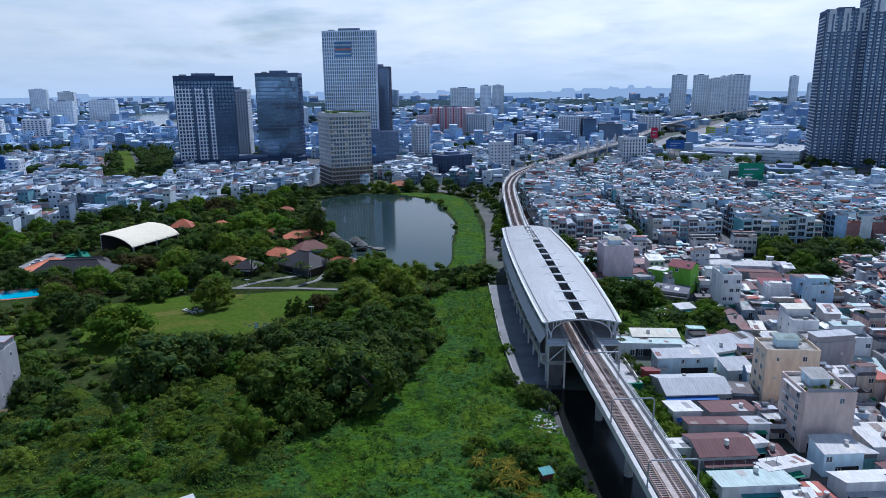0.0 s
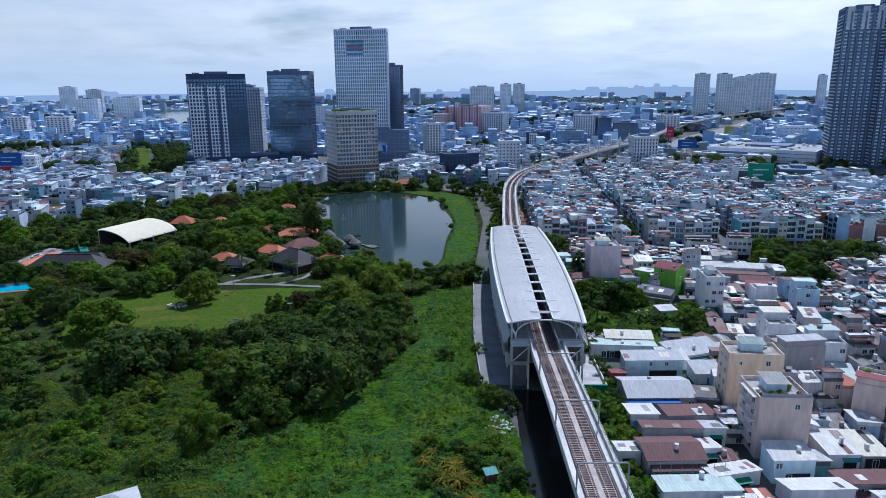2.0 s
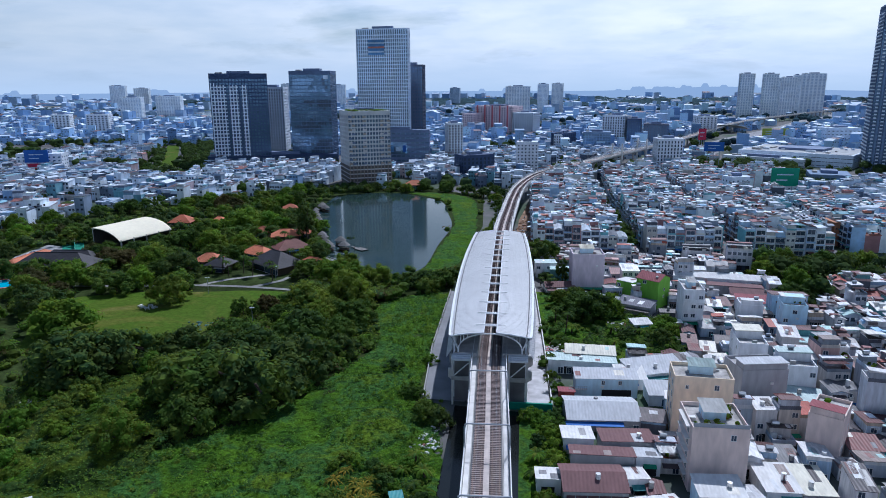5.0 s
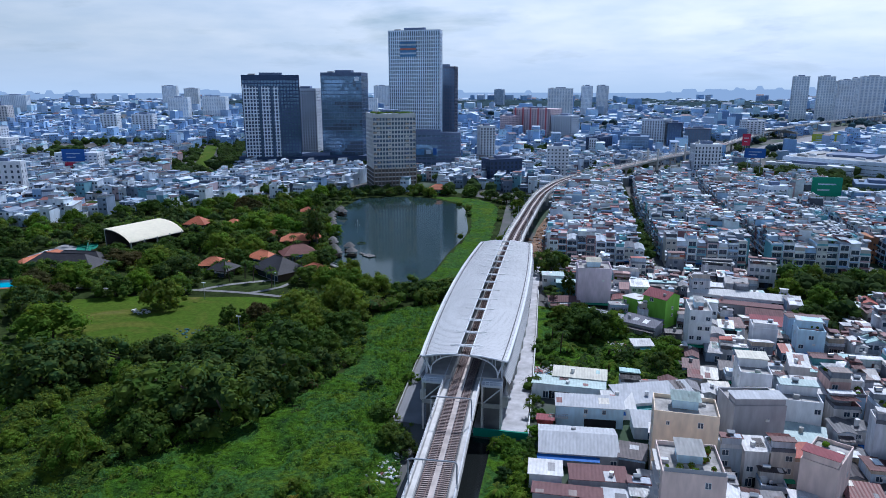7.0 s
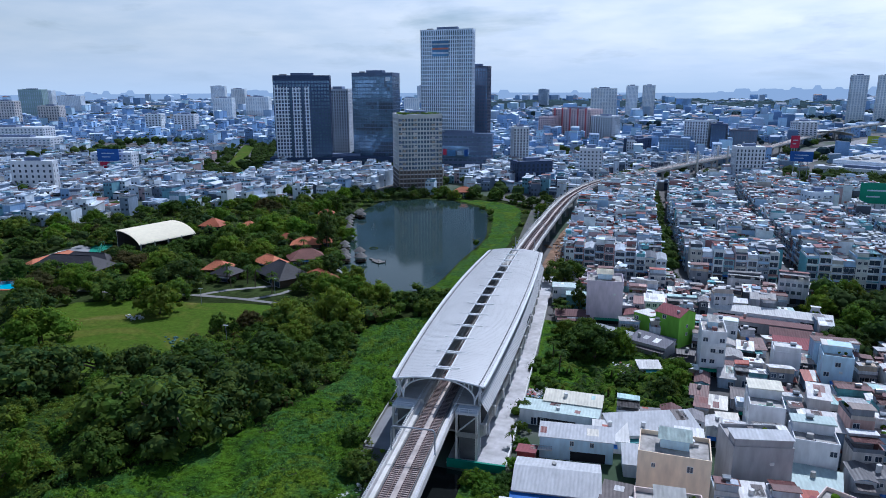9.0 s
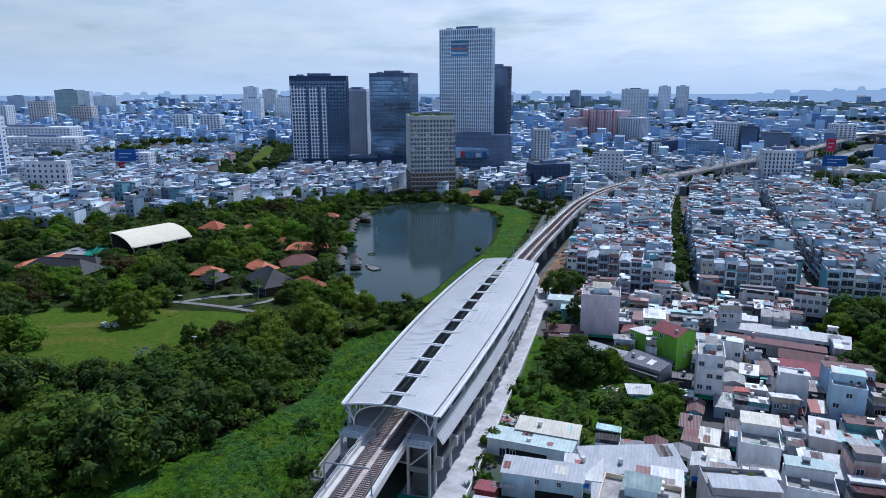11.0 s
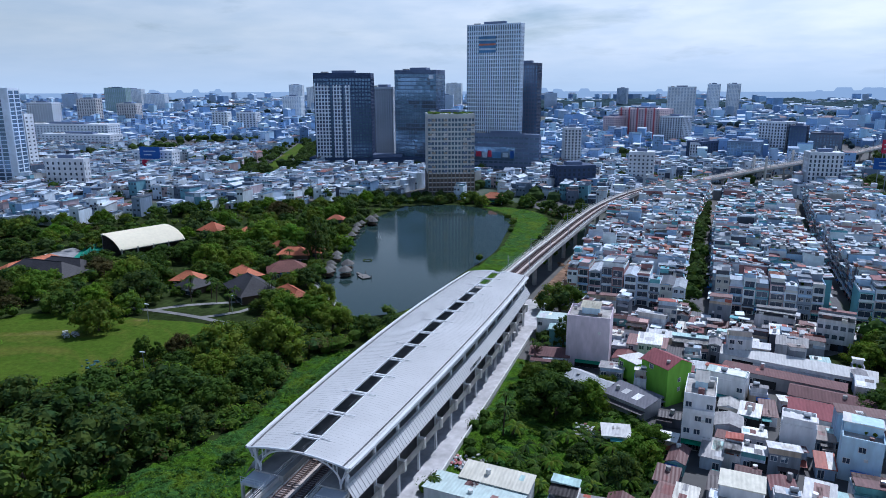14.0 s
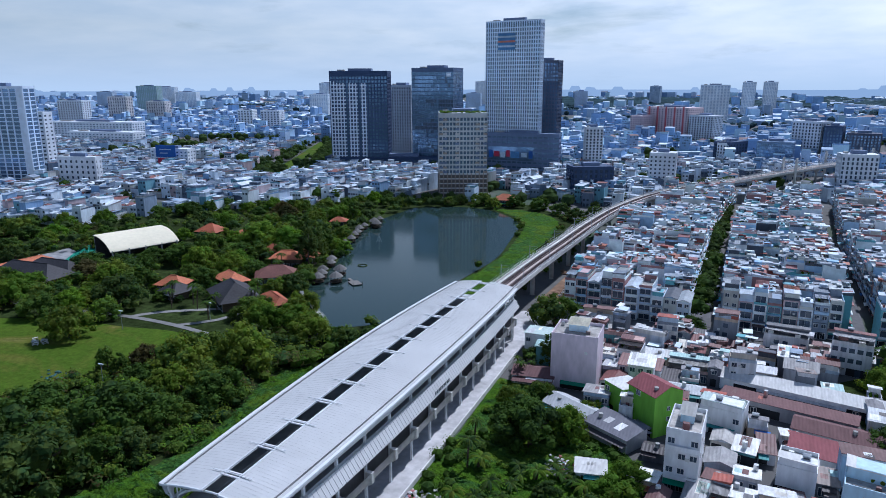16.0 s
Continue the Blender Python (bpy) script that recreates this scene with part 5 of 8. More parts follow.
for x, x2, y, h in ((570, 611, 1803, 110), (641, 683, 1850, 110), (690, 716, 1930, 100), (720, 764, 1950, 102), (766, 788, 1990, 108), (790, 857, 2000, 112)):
    tower("pale far high-rise with haze blue in its colour", (x, y), (x2 - 5, y), 10, h, 28, 6, "tower_haze", "tower_haze2", group="far high-rises", slab=0.3, pier=0.4)
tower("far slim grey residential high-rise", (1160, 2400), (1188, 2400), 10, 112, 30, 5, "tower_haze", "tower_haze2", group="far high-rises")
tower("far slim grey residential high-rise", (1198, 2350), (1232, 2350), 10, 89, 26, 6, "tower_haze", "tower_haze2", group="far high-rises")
for a, b, h, fl in (((381, 728), (418, 716), 158, 46), ((412, 706), (470, 690), 178, 52)):
    ob = tower("huge dark apartment tower with stacked white balconies", a, b, 40, h, fl, 14, "tower_rib", "pane_tint", slab=0.4, pier=0.3, name="apartment_tower")
    w, fh = math.dist(a, b), (h - 2) / fl
    for k in range(round(w / 6.4)):
        g = Geo()
        for f in range(1, fl - 1):
            g.box(2.0 + k * 6.4, -0.7, f * fh + 0.2, 4.4 + k * 6.4, 0.0, f * fh + 1.5, "tower_balcony", False)
        tagged(part("facade_strip", g, ob, "column of white balconies"), kind="stuff")
        g = Geo(); g.box(5.6 + k * 6.4, -0.9, 2, 7.2 + k * 6.4, 0.0, h * (0.82 if k % 2 else 0.97), "tower_blue", False); part("rib", g, ob, "dark vertical rib")
        g = Geo()
        for f in range(1, fl - 1):
            g.box(-0.7, 3.0 + k * 6.4, f * fh + 0.2, 0.0, 5.4 + k * 6.4, f * fh + 1.5, "tower_balcony", False)
        if k < 6:
            tagged(part("facade_strip", g, ob, "column of white balconies"), kind="stuff")
    for k in range(3):
        g = Geo(); g.box(w * (0.06 + 0.34 * k), -0.5, h * 0.86, w * (0.22 + 0.34 * k), 0.0, h, "tower_balcony", False); part("crown_panel", g, ob, "pale upper wall panel")
ob = tower("white framed glass office tower with a red roof sign", (-500, 472), (-444, 489), 14, 84, 24, 9, "tower_grid", "pane_blue", slab=0.18, pier=0.18)
for a, b, c in ((0, 5, 87), (52, 58.4, 82)):
    g = Geo(); g.box(a, -0.6, 0, b, 0.0, c, "tower_grid", False); part("frame", g, ob, "white upright frame")
g = Geo(); g.box(14, 1, 84, 24, 1.6, 88, "board_red", False); part("roof_sign", g, ob, "red roof sign")
ob = tower("white and grey office block with a red top band", (-590, 545), (-523, 560), 12, 59, 15, 10, "tower_white", "pane", slab=0.6)
g = Geo(); g.box(22, -0.4, 56, 57, 0.0, 59.5, "board_red", False); part("top_band", g, ob, "red top band")
tower("white cubic block with large openings", (-406, 484), (-372, 492), 8, 28, 6, 7, "tower_white", "pane", slab=0.5, pier=0.6)
tower("long pale blue-white low office block", (-881, 820), (-735, 850), 30, 30, 8, 26, "tower_white", "pane_blue", slab=0.5)
tower("long white low office block", (-760, 760), (-650, 775), 25, 22, 6, 18, "tower_white", "pane_tint", slab=0.6)
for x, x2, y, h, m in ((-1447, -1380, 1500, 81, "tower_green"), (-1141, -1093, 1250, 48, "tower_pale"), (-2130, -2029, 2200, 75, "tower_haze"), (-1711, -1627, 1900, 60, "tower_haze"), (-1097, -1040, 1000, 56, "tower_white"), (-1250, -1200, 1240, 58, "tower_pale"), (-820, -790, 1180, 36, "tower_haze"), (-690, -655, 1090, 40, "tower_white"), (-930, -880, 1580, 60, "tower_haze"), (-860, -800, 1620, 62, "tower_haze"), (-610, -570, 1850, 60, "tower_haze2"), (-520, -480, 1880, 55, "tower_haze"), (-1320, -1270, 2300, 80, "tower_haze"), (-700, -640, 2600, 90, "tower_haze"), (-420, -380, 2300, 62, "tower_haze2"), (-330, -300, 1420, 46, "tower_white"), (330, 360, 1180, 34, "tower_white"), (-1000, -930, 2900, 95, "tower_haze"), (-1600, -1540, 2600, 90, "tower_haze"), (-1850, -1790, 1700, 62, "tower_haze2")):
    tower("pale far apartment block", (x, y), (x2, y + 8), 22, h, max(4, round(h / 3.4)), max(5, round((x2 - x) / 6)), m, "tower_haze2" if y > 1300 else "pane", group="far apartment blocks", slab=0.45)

tower("white block behind the blue board", (-446, 616), (-404, 624), 14, 22, 6, 9, "tower_white", "pane_tint", slab=0.6)

tower("white five-storey building with small blue windows", (199, 536), (214, 541), 12, 17, 5, 4, "tower_grid", "pane_tint", slab=0.55, pier=0.6)
tower("cream office building beside the viaduct", (191, 694), (214, 695), 14, 12.5, 4, 8, "tower_pale", "pane_tint", slab=0.6, pier=0.5)

# ---- mall and boards ----
material("deck_grey", (.40, .41, .42), 0.9, vary=0.2, grain=0.2)
mall = tower("long white shopping hall with strip windows", (282, 803), (374, 737), 90, 14, 3, 20, "tower_grid", "pane_tint", slab=0.85, pier=0.1, name="shopping_hall")
g = Geo(); g.box(2, 2, 13.9, 111, 88, 14.05, "deck_grey"); part("roof_deck", g, mall, "grey flat roof")
for k in range(26):
    g = Geo()
    x, y, w = rng_roof.uniform(8, 100), rng_roof.uniform(8, 80), rng_roof.uniform(2, 7)
    g.box(x, y, 14.05, x + w, y + w * 0.7, 14.05 + rng_roof.uniform(1, 2.6), rng_roof.choice(["tower_white", "concrete", "tower_grid"])); part("roof_unit", g, mall)
tower("white stepped front of the shopping hall", (262, 790), (330, 745), 14, 9, 2, 14, "tower_white", "pane_tint", slab=0.8, pier=0.1, name="hall_front")
tower("low greenish glazed annex of the shopping hall", (283, 609), (313, 600), 34, 11, 2, 8, "tower_blue", "pane_blue", slab=0.3, pier=0.2, name="annex")
tower("low white annex of the shopping hall", (316, 600), (358, 605), 26, 8, 2, 12, "tower_grid", "pane_tint", slab=0.7, pier=0.2, name="annex")
tower("white block beyond the highway", (455, 1000), (500, 1003), 30, 26, 5, 8, "tower_grid", "pane_tint", slab=0.8, pier=0.5)


tent = thing("market_hall", pose(345, 1240, 0, 0, 0, 26), "low hall under a broad white curved roof", "hall")
g = Geo()
vs, fs = [], []
for j in range(2):
    for k in range(13):
        t = k / 12
        vs.append((110 * t, j * 42, 7 + 9 * math.sin(math.pi * t) ** 0.7))
fs += [(k, k + 1, k + 14, k + 13) for k in range(12)]
g.add(vs + [(x, y, z - 0.6) for x, y, z in vs], fs + [tuple(i + 26 for i in f[::-1]) for f in fs] + [(k + 26, k + 27, k + 1, k) for k in range(12)], "white_wall")
part("roof", g, tent, "white curved roof")
for x in (6, 38, 71, 104):
    for y in (1.5, 40.5):
        g = Geo(); g.box(x - 0.6, y - 0.6, 0, x + 0.6, y + 0.6, 8.6 if x in (6, 104) else 13.5, "concrete"); part("column", g, tent)


def board(label, left, right, z0, z1, mat, foot):
    (x0, y0), (x1, y1) = left, right
    w = math.hypot(x1 - x0, y1 - y0)
    ob = thing("billboard", pose(x0, y0, 0, 0, 0, math.degrees(math.atan2(y1 - y0, x1 - x0))), label, "billboard")
    g = Geo(); g.box(0, 0, z0, w, 0.5, z1, mat); face = part("panel", g, ob)
    g = Geo()
    for k in range(3):
        g.box(w * (0.2 + 0.3 * k) - 0.3, 0.5, foot, w * (0.2 + 0.3 * k) + 0.3, 1.1, z1 - 0.5, "grey_steel")
    part("mast", g, ob)
    for k in range(2):
        g = Geo(); g.box(w * 0.2, -0.05, z0 + (z1 - z0) * (0.3 + 0.3 * k), w * (0.6 + 0.2 * k), 0, z0 + (z1 - z0) * (0.37 + 0.3 * k), "board_pale"); part("text_bar", g, face)
    return ob


board("large green advertising board on a white building", (233.7, 555), (254, 555), 8, 22, "board_green", 0)
tower("white building carrying the green board", (233, 556), (255, 556), 14, 9, 3, 5, "tower_white", "pane", slab=0.6, pier=0.7)
board("blue advertising board on masts", (222, 712), (240.5, 710), 20, 29, "board_blue", 0)
board("red upright advertising board above the houses", (270, 934), (280, 936), 14, 28.5, "board_red", 0)
board("yellow-green advertising board beside the highway", (387, 1050), (412, 1052), 11, 22, "board_yellow", 0)
board("yellow-green advertising board beside the highway", (414, 1052), (439, 1054), 11, 22, "board_yellow", 0)
board("blue and red advertising board among houses", (-434, 612), (-412, 616), 14, 26, "board_blue", 0)
board("red advertising board among white houses", (-431, 611), (-416, 613.5), 3, 13.2, "board_red", 0)

# ---- houses near the station, each a thing ----
rng = random.Random(5)
material("net_teal", (.02, .11, .10), 0.9, vary=0.35, grain=1.2, patch=0.4); material("red_plaster", (.32, .06, .06), 0.8)
for nm, c in (("beige_plaster", (.82, .67, .50)), ("pinkish_plaster", (.74, .60, .54)), ("blue_plaster", (.56, .74, .86)), ("green_plaster", (.20, .46, .05)), ("lilac_plaster", (.74, .63, .70)), ("grey_plaster", (.40, .40, .42)), ("white_plaster", (.82, .83, .85)), ("pale_roof", (.68, .67, .65)), ("grey_roof", (.50, .51, .53)), ("dark_roof", (.16, .16, .19)), ("brown_roof", (.17, .09, .09)), ("maroon_roof", (.26, .08, .09)), ("mint_roof", (.50, .60, .58)), ("cream_roof", (.72, .69, .58))):
    material(nm, c, 0.8, vary=0.12 if nm.endswith("roof") else 0.10, grain=0.8 if nm.endswith("roof") else 0.5, patch=0.25, streak=(2.0, 0.7, 1.0) if nm.endswith("roof") else (1.6, 1.6, 0.5), rib=0.8 if nm.endswith("roof") else 0.0)
NEAR = [
    # x, y, turn, w, d, floors, roof, wall, roof_mat, label, floor height
    (88.2, 169.5, -4, 13.5, 9, 5, "deck", "beige_plaster", "mint_roof", "beige five-storey house with a blue roof room", 3.2),
    (86.2, 149.5, 0, 11.6, 12, 5, "deck", "pinkish_plaster", "pale_roof", "tall grey-pink house with a planted roof terrace", 2.85),
    (95.8, 273.4, -39, 9.4, 9.1, 4, "gable", "green_plaster", "maroon_roof", "bright green house with a maroon sheet roof", 2.75),
    (87.6, 279, -39, 7, 8, 3, "lean", "green_plaster", "pale_roof", "low green annex with a pale roof", 2.5),
    (71.5, 292, 3, 13, 12, 4, "deck", "lilac_plaster", "cream_roof", "stained lilac-grey tall house with blank walls", 3.9),
    (105, 252, -2, 7, 12, 4, "deck", "white_plaster", "pale_roof", "white four-storey house with tanks on its roof", 3.4),
    (68.2, 190, 3, 17, 5.5, 2, "lean", "blue_plaster", "grey_roof", "light blue two-storey house with a grey sheet roof", 2.8),
    (63, 206, -3, 20, 8, 1, "lean", "white_plaster", "mint_roof", "low house with pale mint and cream sheet roof", 3.2),
    (66, 211.5, -3, 15, 5, 1, "lean", "white_plaster", "cream_roof", "low house with a cream sheet roof", 3.9),
    (65.2, 174, 3, 18, 13, 1, "gable", "grey_plaster", "grey_roof", "wide shed with a grey gabled sheet roof", 3.4),
    (58.2, 160, 2, 7, 8, 1, "lean", "white_plaster", "pale_roof", "low house with a white sheet roof", 3.0),
    (69.5, 159, 4, 12, 7, 1, "lean", "grey_plaster", "brown_roof", "low house with a reddish-brown sheet roof", 3.6),
    (63, 150.8, 0, 14, 5, 1, "lean", "grey_plaster", "brown_roof", "long narrow house with a brown sheet roof", 3.8),
    (73, 151.3, 0, 5.4, 5, 1, "lean", "white_plaster", "grey_roof", "small house with a grey sheet roof", 3.6),
    (60, 140, 4, 13, 10, 1, "gable", "grey_plaster", "brown_roof", "house with a dark brown gabled roof and netting", 4.2),
    (50.8, 141.5, 2, 5, 6, 1, "lean", "white_plaster", "pale_roof", "small house with a white sheet roof", 2.8),
    (71.5, 133.8, 16, 11, 5, 1, "lean", "white_plaster", "pale_roof", "low house with a slanting white roof", 2.6),
    (69, 144, 8, 5, 6, 1, "lean", "white_plaster", "pale_roof", "low house with a white sheet roof", 2.8),
    (62, 127, 4, 16, 7, 1, "lean", "white_plaster", "mint_roof", "low house with a pale blue roof", 3.2),
    (84.5, 136.5, 4, 9, 6.0, 2, "lean", "blue_plaster", "pale_roof", "pale blue two-storey house with a pale sheet roof", 2.7),
    (86, 127, 4, 13, 6, 1, "lean", "white_plaster", "pale_roof", "low white house with a broad pale roof", 3.4),
    (98.5, 145, 2, 7, 10, 1, "lean", "white_plaster", "pale_roof", "low house with a bright white roof", 3.4),
    (105.5, 145.2, 2, 6.5, 10, 1, "lean", "grey_plaster", "cream_roof", "low house with a cream roof", 3.0),
    (102, 132, 3, 19, 6, 1, "lean", "grey_plaster", "brown_roof", "long low house with a patched brown roof", 2.6),
    (105.5, 183, 10, 12, 10, 4, "flat", "grey_plaster", "grey_roof", "grey windowless four-storey house", 3.3),
    (115.5, 162, -32, 7, 12, 4, "flat", "pinkish_plaster", "maroon_roof", "pink-grey house with a red sheet roof", 2.9),
    (118.5, 183, -14, 9, 14, 1, "lean", "grey_plaster", "mint_roof", "low house with a pale green sheet roof", 3.6),
    (86, 203, 20, 22, 9, 1, "lean", "white_plaster", "grey_roof", "long low shed with grey sheet roof", 3.4),
    (76, 197, 4, 8, 8, 1, "lean", "white_plaster", "pale_roof", "low house with a pale roof", 3.2),
    (83, 187, 4, 8, 7, 1, "lean", "white_plaster", "grey_roof", "small house with patched roof", 3.0),
    (127.5, 257.5, -6, 7.5, 9, 2, "flat", "white_plaster", "pale_roof", "white cubic house with a tank", 3.2),
    (139, 249, -8, 8, 9, 3, "flat", "blue_plaster", "pale_roof", "pale blue three-storey house", 3.2),
    (135, 269, -8, 17, 8, 1, "lean", "white_plaster", "maroon_roof", "house with a wide red sheet roof", 4.2),
    (131, 303, -10, 42, 4.5, 1, "lean", "white_plaster", "pale_roof", "long low shed with a white strip roof", 3.4),
    (127, 293, -10, 32, 7.5, 1, "lean", "grey_plaster", "brown_roof", "long low shed with a dark brown roof", 3.0),
    (140, 282, -10, 24, 8, 1, "gable", "grey_plaster", "brown_roof", "long shed with a brown sheet roof", 3.4),
    (112, 280, -10, 10, 9, 2, "flat", "white_plaster", "mint_roof", "white house with a mint green roof terrace", 3.0),
    (120, 195, -4, 9, 9, 3, "flat", "white_plaster", "mint_roof", "white house with mint green terrace", 3.2),
    (113, 212, -4, 8, 12, 3, "flat", "white_plaster", "cream_roof", "white house with cream roof", 3.2),
    (88, 263, -28, 13, 8, 1, "lean", "grey_plaster", "dark_roof", "low house with dark patched sheet roof", 3.6),
    (76, 270, -28, 14, 8, 1, "gable", "grey_plaster", "grey_roof", "low house with a pale grey roof", 3.0),
    (60, 288, 8, 12, 8, 1, "gable", "white_plaster", "brown_roof", "low shed with a rusty brown roof", 2.8),
    (55, 312, 4, 9, 9, 2, "lean", "white_plaster", "mint_roof", "small pale green house by the road", 3.0),
    (86.5, 243, 12, 6.5, 5, 1, "lean", "white_plaster", "pale_roof", "small white shed among banana plants", 2.8),
]


def add_window(ob, x, y, z, turn, w, h):
    key = (w, h)
    if key not in WMESH:
        WMESH[key] = window_mesh(w, h).mesh("window")
    q = part("window", WMESH[key], ob)
    q.matrix_local = win_matrix(x, y, z, turn)


def pot_plants(ob, x0, y0, x1, y1, z, n):
    for _ in range(n):
        g = Geo()
        c, r = (rng_roof.uniform(x0, x1), rng_roof.uniform(y0, y1), z + 0.6), rng_roof.uniform(0.4, 0.9)
        for _ in range(46):
            dv = Vector((rng_roof.gauss(0, 1), rng_roof.gauss(0, 1), rng_roof.gauss(0.3, 1))).normalized()
            p = Vector(c) + dv * r * rng_roof.uniform(0.5, 1)
            t1 = dv.orthogonal().normalized() * 0.22
            t2 = dv.cross(t1)
            g.add([tuple(p - t1), tuple(p + t2), tuple(p + t1), tuple(p - t2)], [(0, 1, 2, 3)], "leaf_mid")
        g.box(c[0] - 0.25, c[1] - 0.25, z, c[0] + 0.25, c[1] + 0.25, z + 0.4, "tile_red", False)
        part("pot_plant", g, ob, "potted green shrub")


for x, y, turn, w, d, fl, roof, wall, rm, label, fh in NEAR:
    special = label.startswith(("beige", "tall grey", "light blue", "stained", "grey windowless"))
    ob = put_house(x, y, turn, w, d, fl, rng, label, "houses by the station", roof=roof, wall=wall, roof_mat=rm, fh=fh, blank_sides=special or fl < 3, win_p=0.0 if special else 0.75 if label.startswith("white four") else 0.2)
    if special and fl == 5:
        for f in range(5):
            for k in range(2 if f else 1):
                add_window(ob, -w / 2, -d * 0.22 + k * d * 0.4, f * fh + 0.9, -90, 1.6, 1.5)
        add_window(ob, w * 0.22, -d / 2, 4 * fh + 1.0, 0, 1.2, 1.4)
        g = Geo()
        g.box(-w / 2 + 0.2, -d / 2 + 0.1, fl * fh + 1.0, w / 2 - 0.2, -d / 2 + 0.14, fl * fh + 1.9, "grey_steel", False)
        if label.startswith("tall grey"):
            part("railing", g, ob, "grey terrace railing")
            pot_plants(ob, -w / 2 + 1, -d / 2 + 1, w / 2 - 1, -d * 0.1, fl * fh + 0.08, 9)
            pot_plants(ob, w * 0.2, 0, w / 2 - 1, d * 0.4, fl * fh + 0.08, 4)
            for k in range(5):
                q = Geo(); q.box(-w / 2 - 0.9, -d * 0.35, k * fh + 2.9, -w / 2, d * 0.3, k * fh + 3.1, "concrete_light"); part("ledge", q, ob, "concrete balcony ledge")
        else:
            add_window(ob, -w * 0.28, -d / 2, 4 * fh + 1.0, 0, 0.8, 1.0)
    if label.startswith("light blue"):
        add_window(ob, -1.0, -d / 2, fh + 1.0, 0, 1.0, 1.3); add_window(ob, 3.6, -d / 2, fh + 1.0, 0, 1.0, 1.3)
        q = Geo(); q.box(-w / 2 - 1.8, -d / 2 - 1.2, fh - 0.15, -w / 2 + 3, -d / 2, fh + 0.05, "concrete_light"); part("balcony", q, ob)
        for k in range(9):
            q = Geo(); q.box(-w / 2 - 1.75 + k * 0.58, -d / 2 - 1.2, fh + 0.05, -w / 2 - 1.7 + k * 0.58, -d / 2 - 1.15, fh + 1.0, "grey_steel"); part("baluster", q, ob)
        q = Geo(); q.box(-w / 2 - 1.8, -d / 2 - 1.22, fh + 1.0, -w / 2 + 3, -d / 2 - 1.13, fh + 1.08, "grey_steel"); part("handrail", q, ob)
    if "netting" in label:
        q = Geo(); q.box(-w / 2 - 0.5, -d / 2 - 2.4, 0.2, w / 2 + 2.0, -d / 2 - 2.3, fl * fh - 1.6, "net_teal", False); part("netting", q, ob, "dark teal safety netting")
        for k in range(8):
            q = Geo(); q.box(-w / 2 - 0.5 + k * 2.35, -d / 2 - 2.5, 0, -w / 2 - 0.42 + k * 2.35, -d / 2 - 2.42, fl * fh + 0.8, "grey_steel", False); part("pole", q, ob)
shed = put_house(57.2, 184.5, 0, 4.0, 5.0, 1, rng, "small dark red shed beside the blue house", "houses by the station", roof="lean", wall="red_plaster", roof_mat="maroon_roof", fh=2.6, win_p=0)

GREEN_PATCH = [(50, 205), (52, 250), (50, 285), (66, 282), (84, 268), (97, 250), (98, 218), (74, 212)]
TREE_PATCH = [(150, 262), (175, 300), (215, 320), (215, 350), (170, 350), (140, 320)]


def clash(x, y, w, d):
    return any(abs(x - a) < (w + c) * 0.47 and abs(y - b) < (d + e) * 0.47 for a, b, c, e in HOUSE_SPOTS)


# low irregular quarter: the nearest are things, the rest joined
low = Geo()
count = 0
y = 106.0
while y < 345:
    x = 52.0 + rng.uniform(0, 5)
    while x < 250 and x < 0.78 * y + 60:
        w, d = rng.choice([rng.uniform(3.2, 5.0), rng.uniform(4.5, 7.5), rng.uniform(8, 13) if y > 225 else 5.0]), rng.uniform(5.0, 8.6)
        cx, cy = x + w / 2, y + rng.uniform(-1.8, 1.8)
        if not inside(cx, cy, GREEN_PATCH) and not inside(cx, cy, TREE_PATCH) and not clash(cx, cy, w, d) and not (cx < 62 and cy > 280) and rng.random() < 0.97:
            k = rng.random()
            fl = 1 if k < 0.48 else 2 if k < 0.80 else 3 if k < 0.95 else 4
            if cx < 92 and 112 < cy < 225 or 84 < cx < 122 and 215 < cy < 272:
                fl = 1
            elif cy > 225 or cx > 150 or cy < 165:
                fl = 1 if k < 0.66 else 2 if k < 0.92 else 3
            roof = rng.choice(["lean", "lean", "gable", "gable", "lean", "mixed"]) if fl < 3 else rng.choice(["flat", "mixed", "lean"])
            turn = rng.uniform(-9, 5) + (180 if rng.random() < 0.3 else 0)
            fh = rng.uniform(2.5, 3.2)
            near = cx < 150 and 112 < cy < 312 and count < 178
            if near:
                put_house(cx, cy, turn, w, d, fl, rng, {1: "low house with a weathered sheet-metal roof", 2: "two-storey house with a sheet-metal roof", 3: "three-storey plastered house with a roof terrace", 4: "narrow four-storey plastered house with a roof terrace"}[fl], "houses of the low quarter", roof=roof, fh=fh)
                count += 1
            else:
                mass_house(low, cx, cy, turn, w, d, fl, rng, 2, roof=roof, fh=fh)
        x += w + (rng.uniform(0.0, 0.35) if rng.random() < 0.92 else 1.8)
    y += 8.1
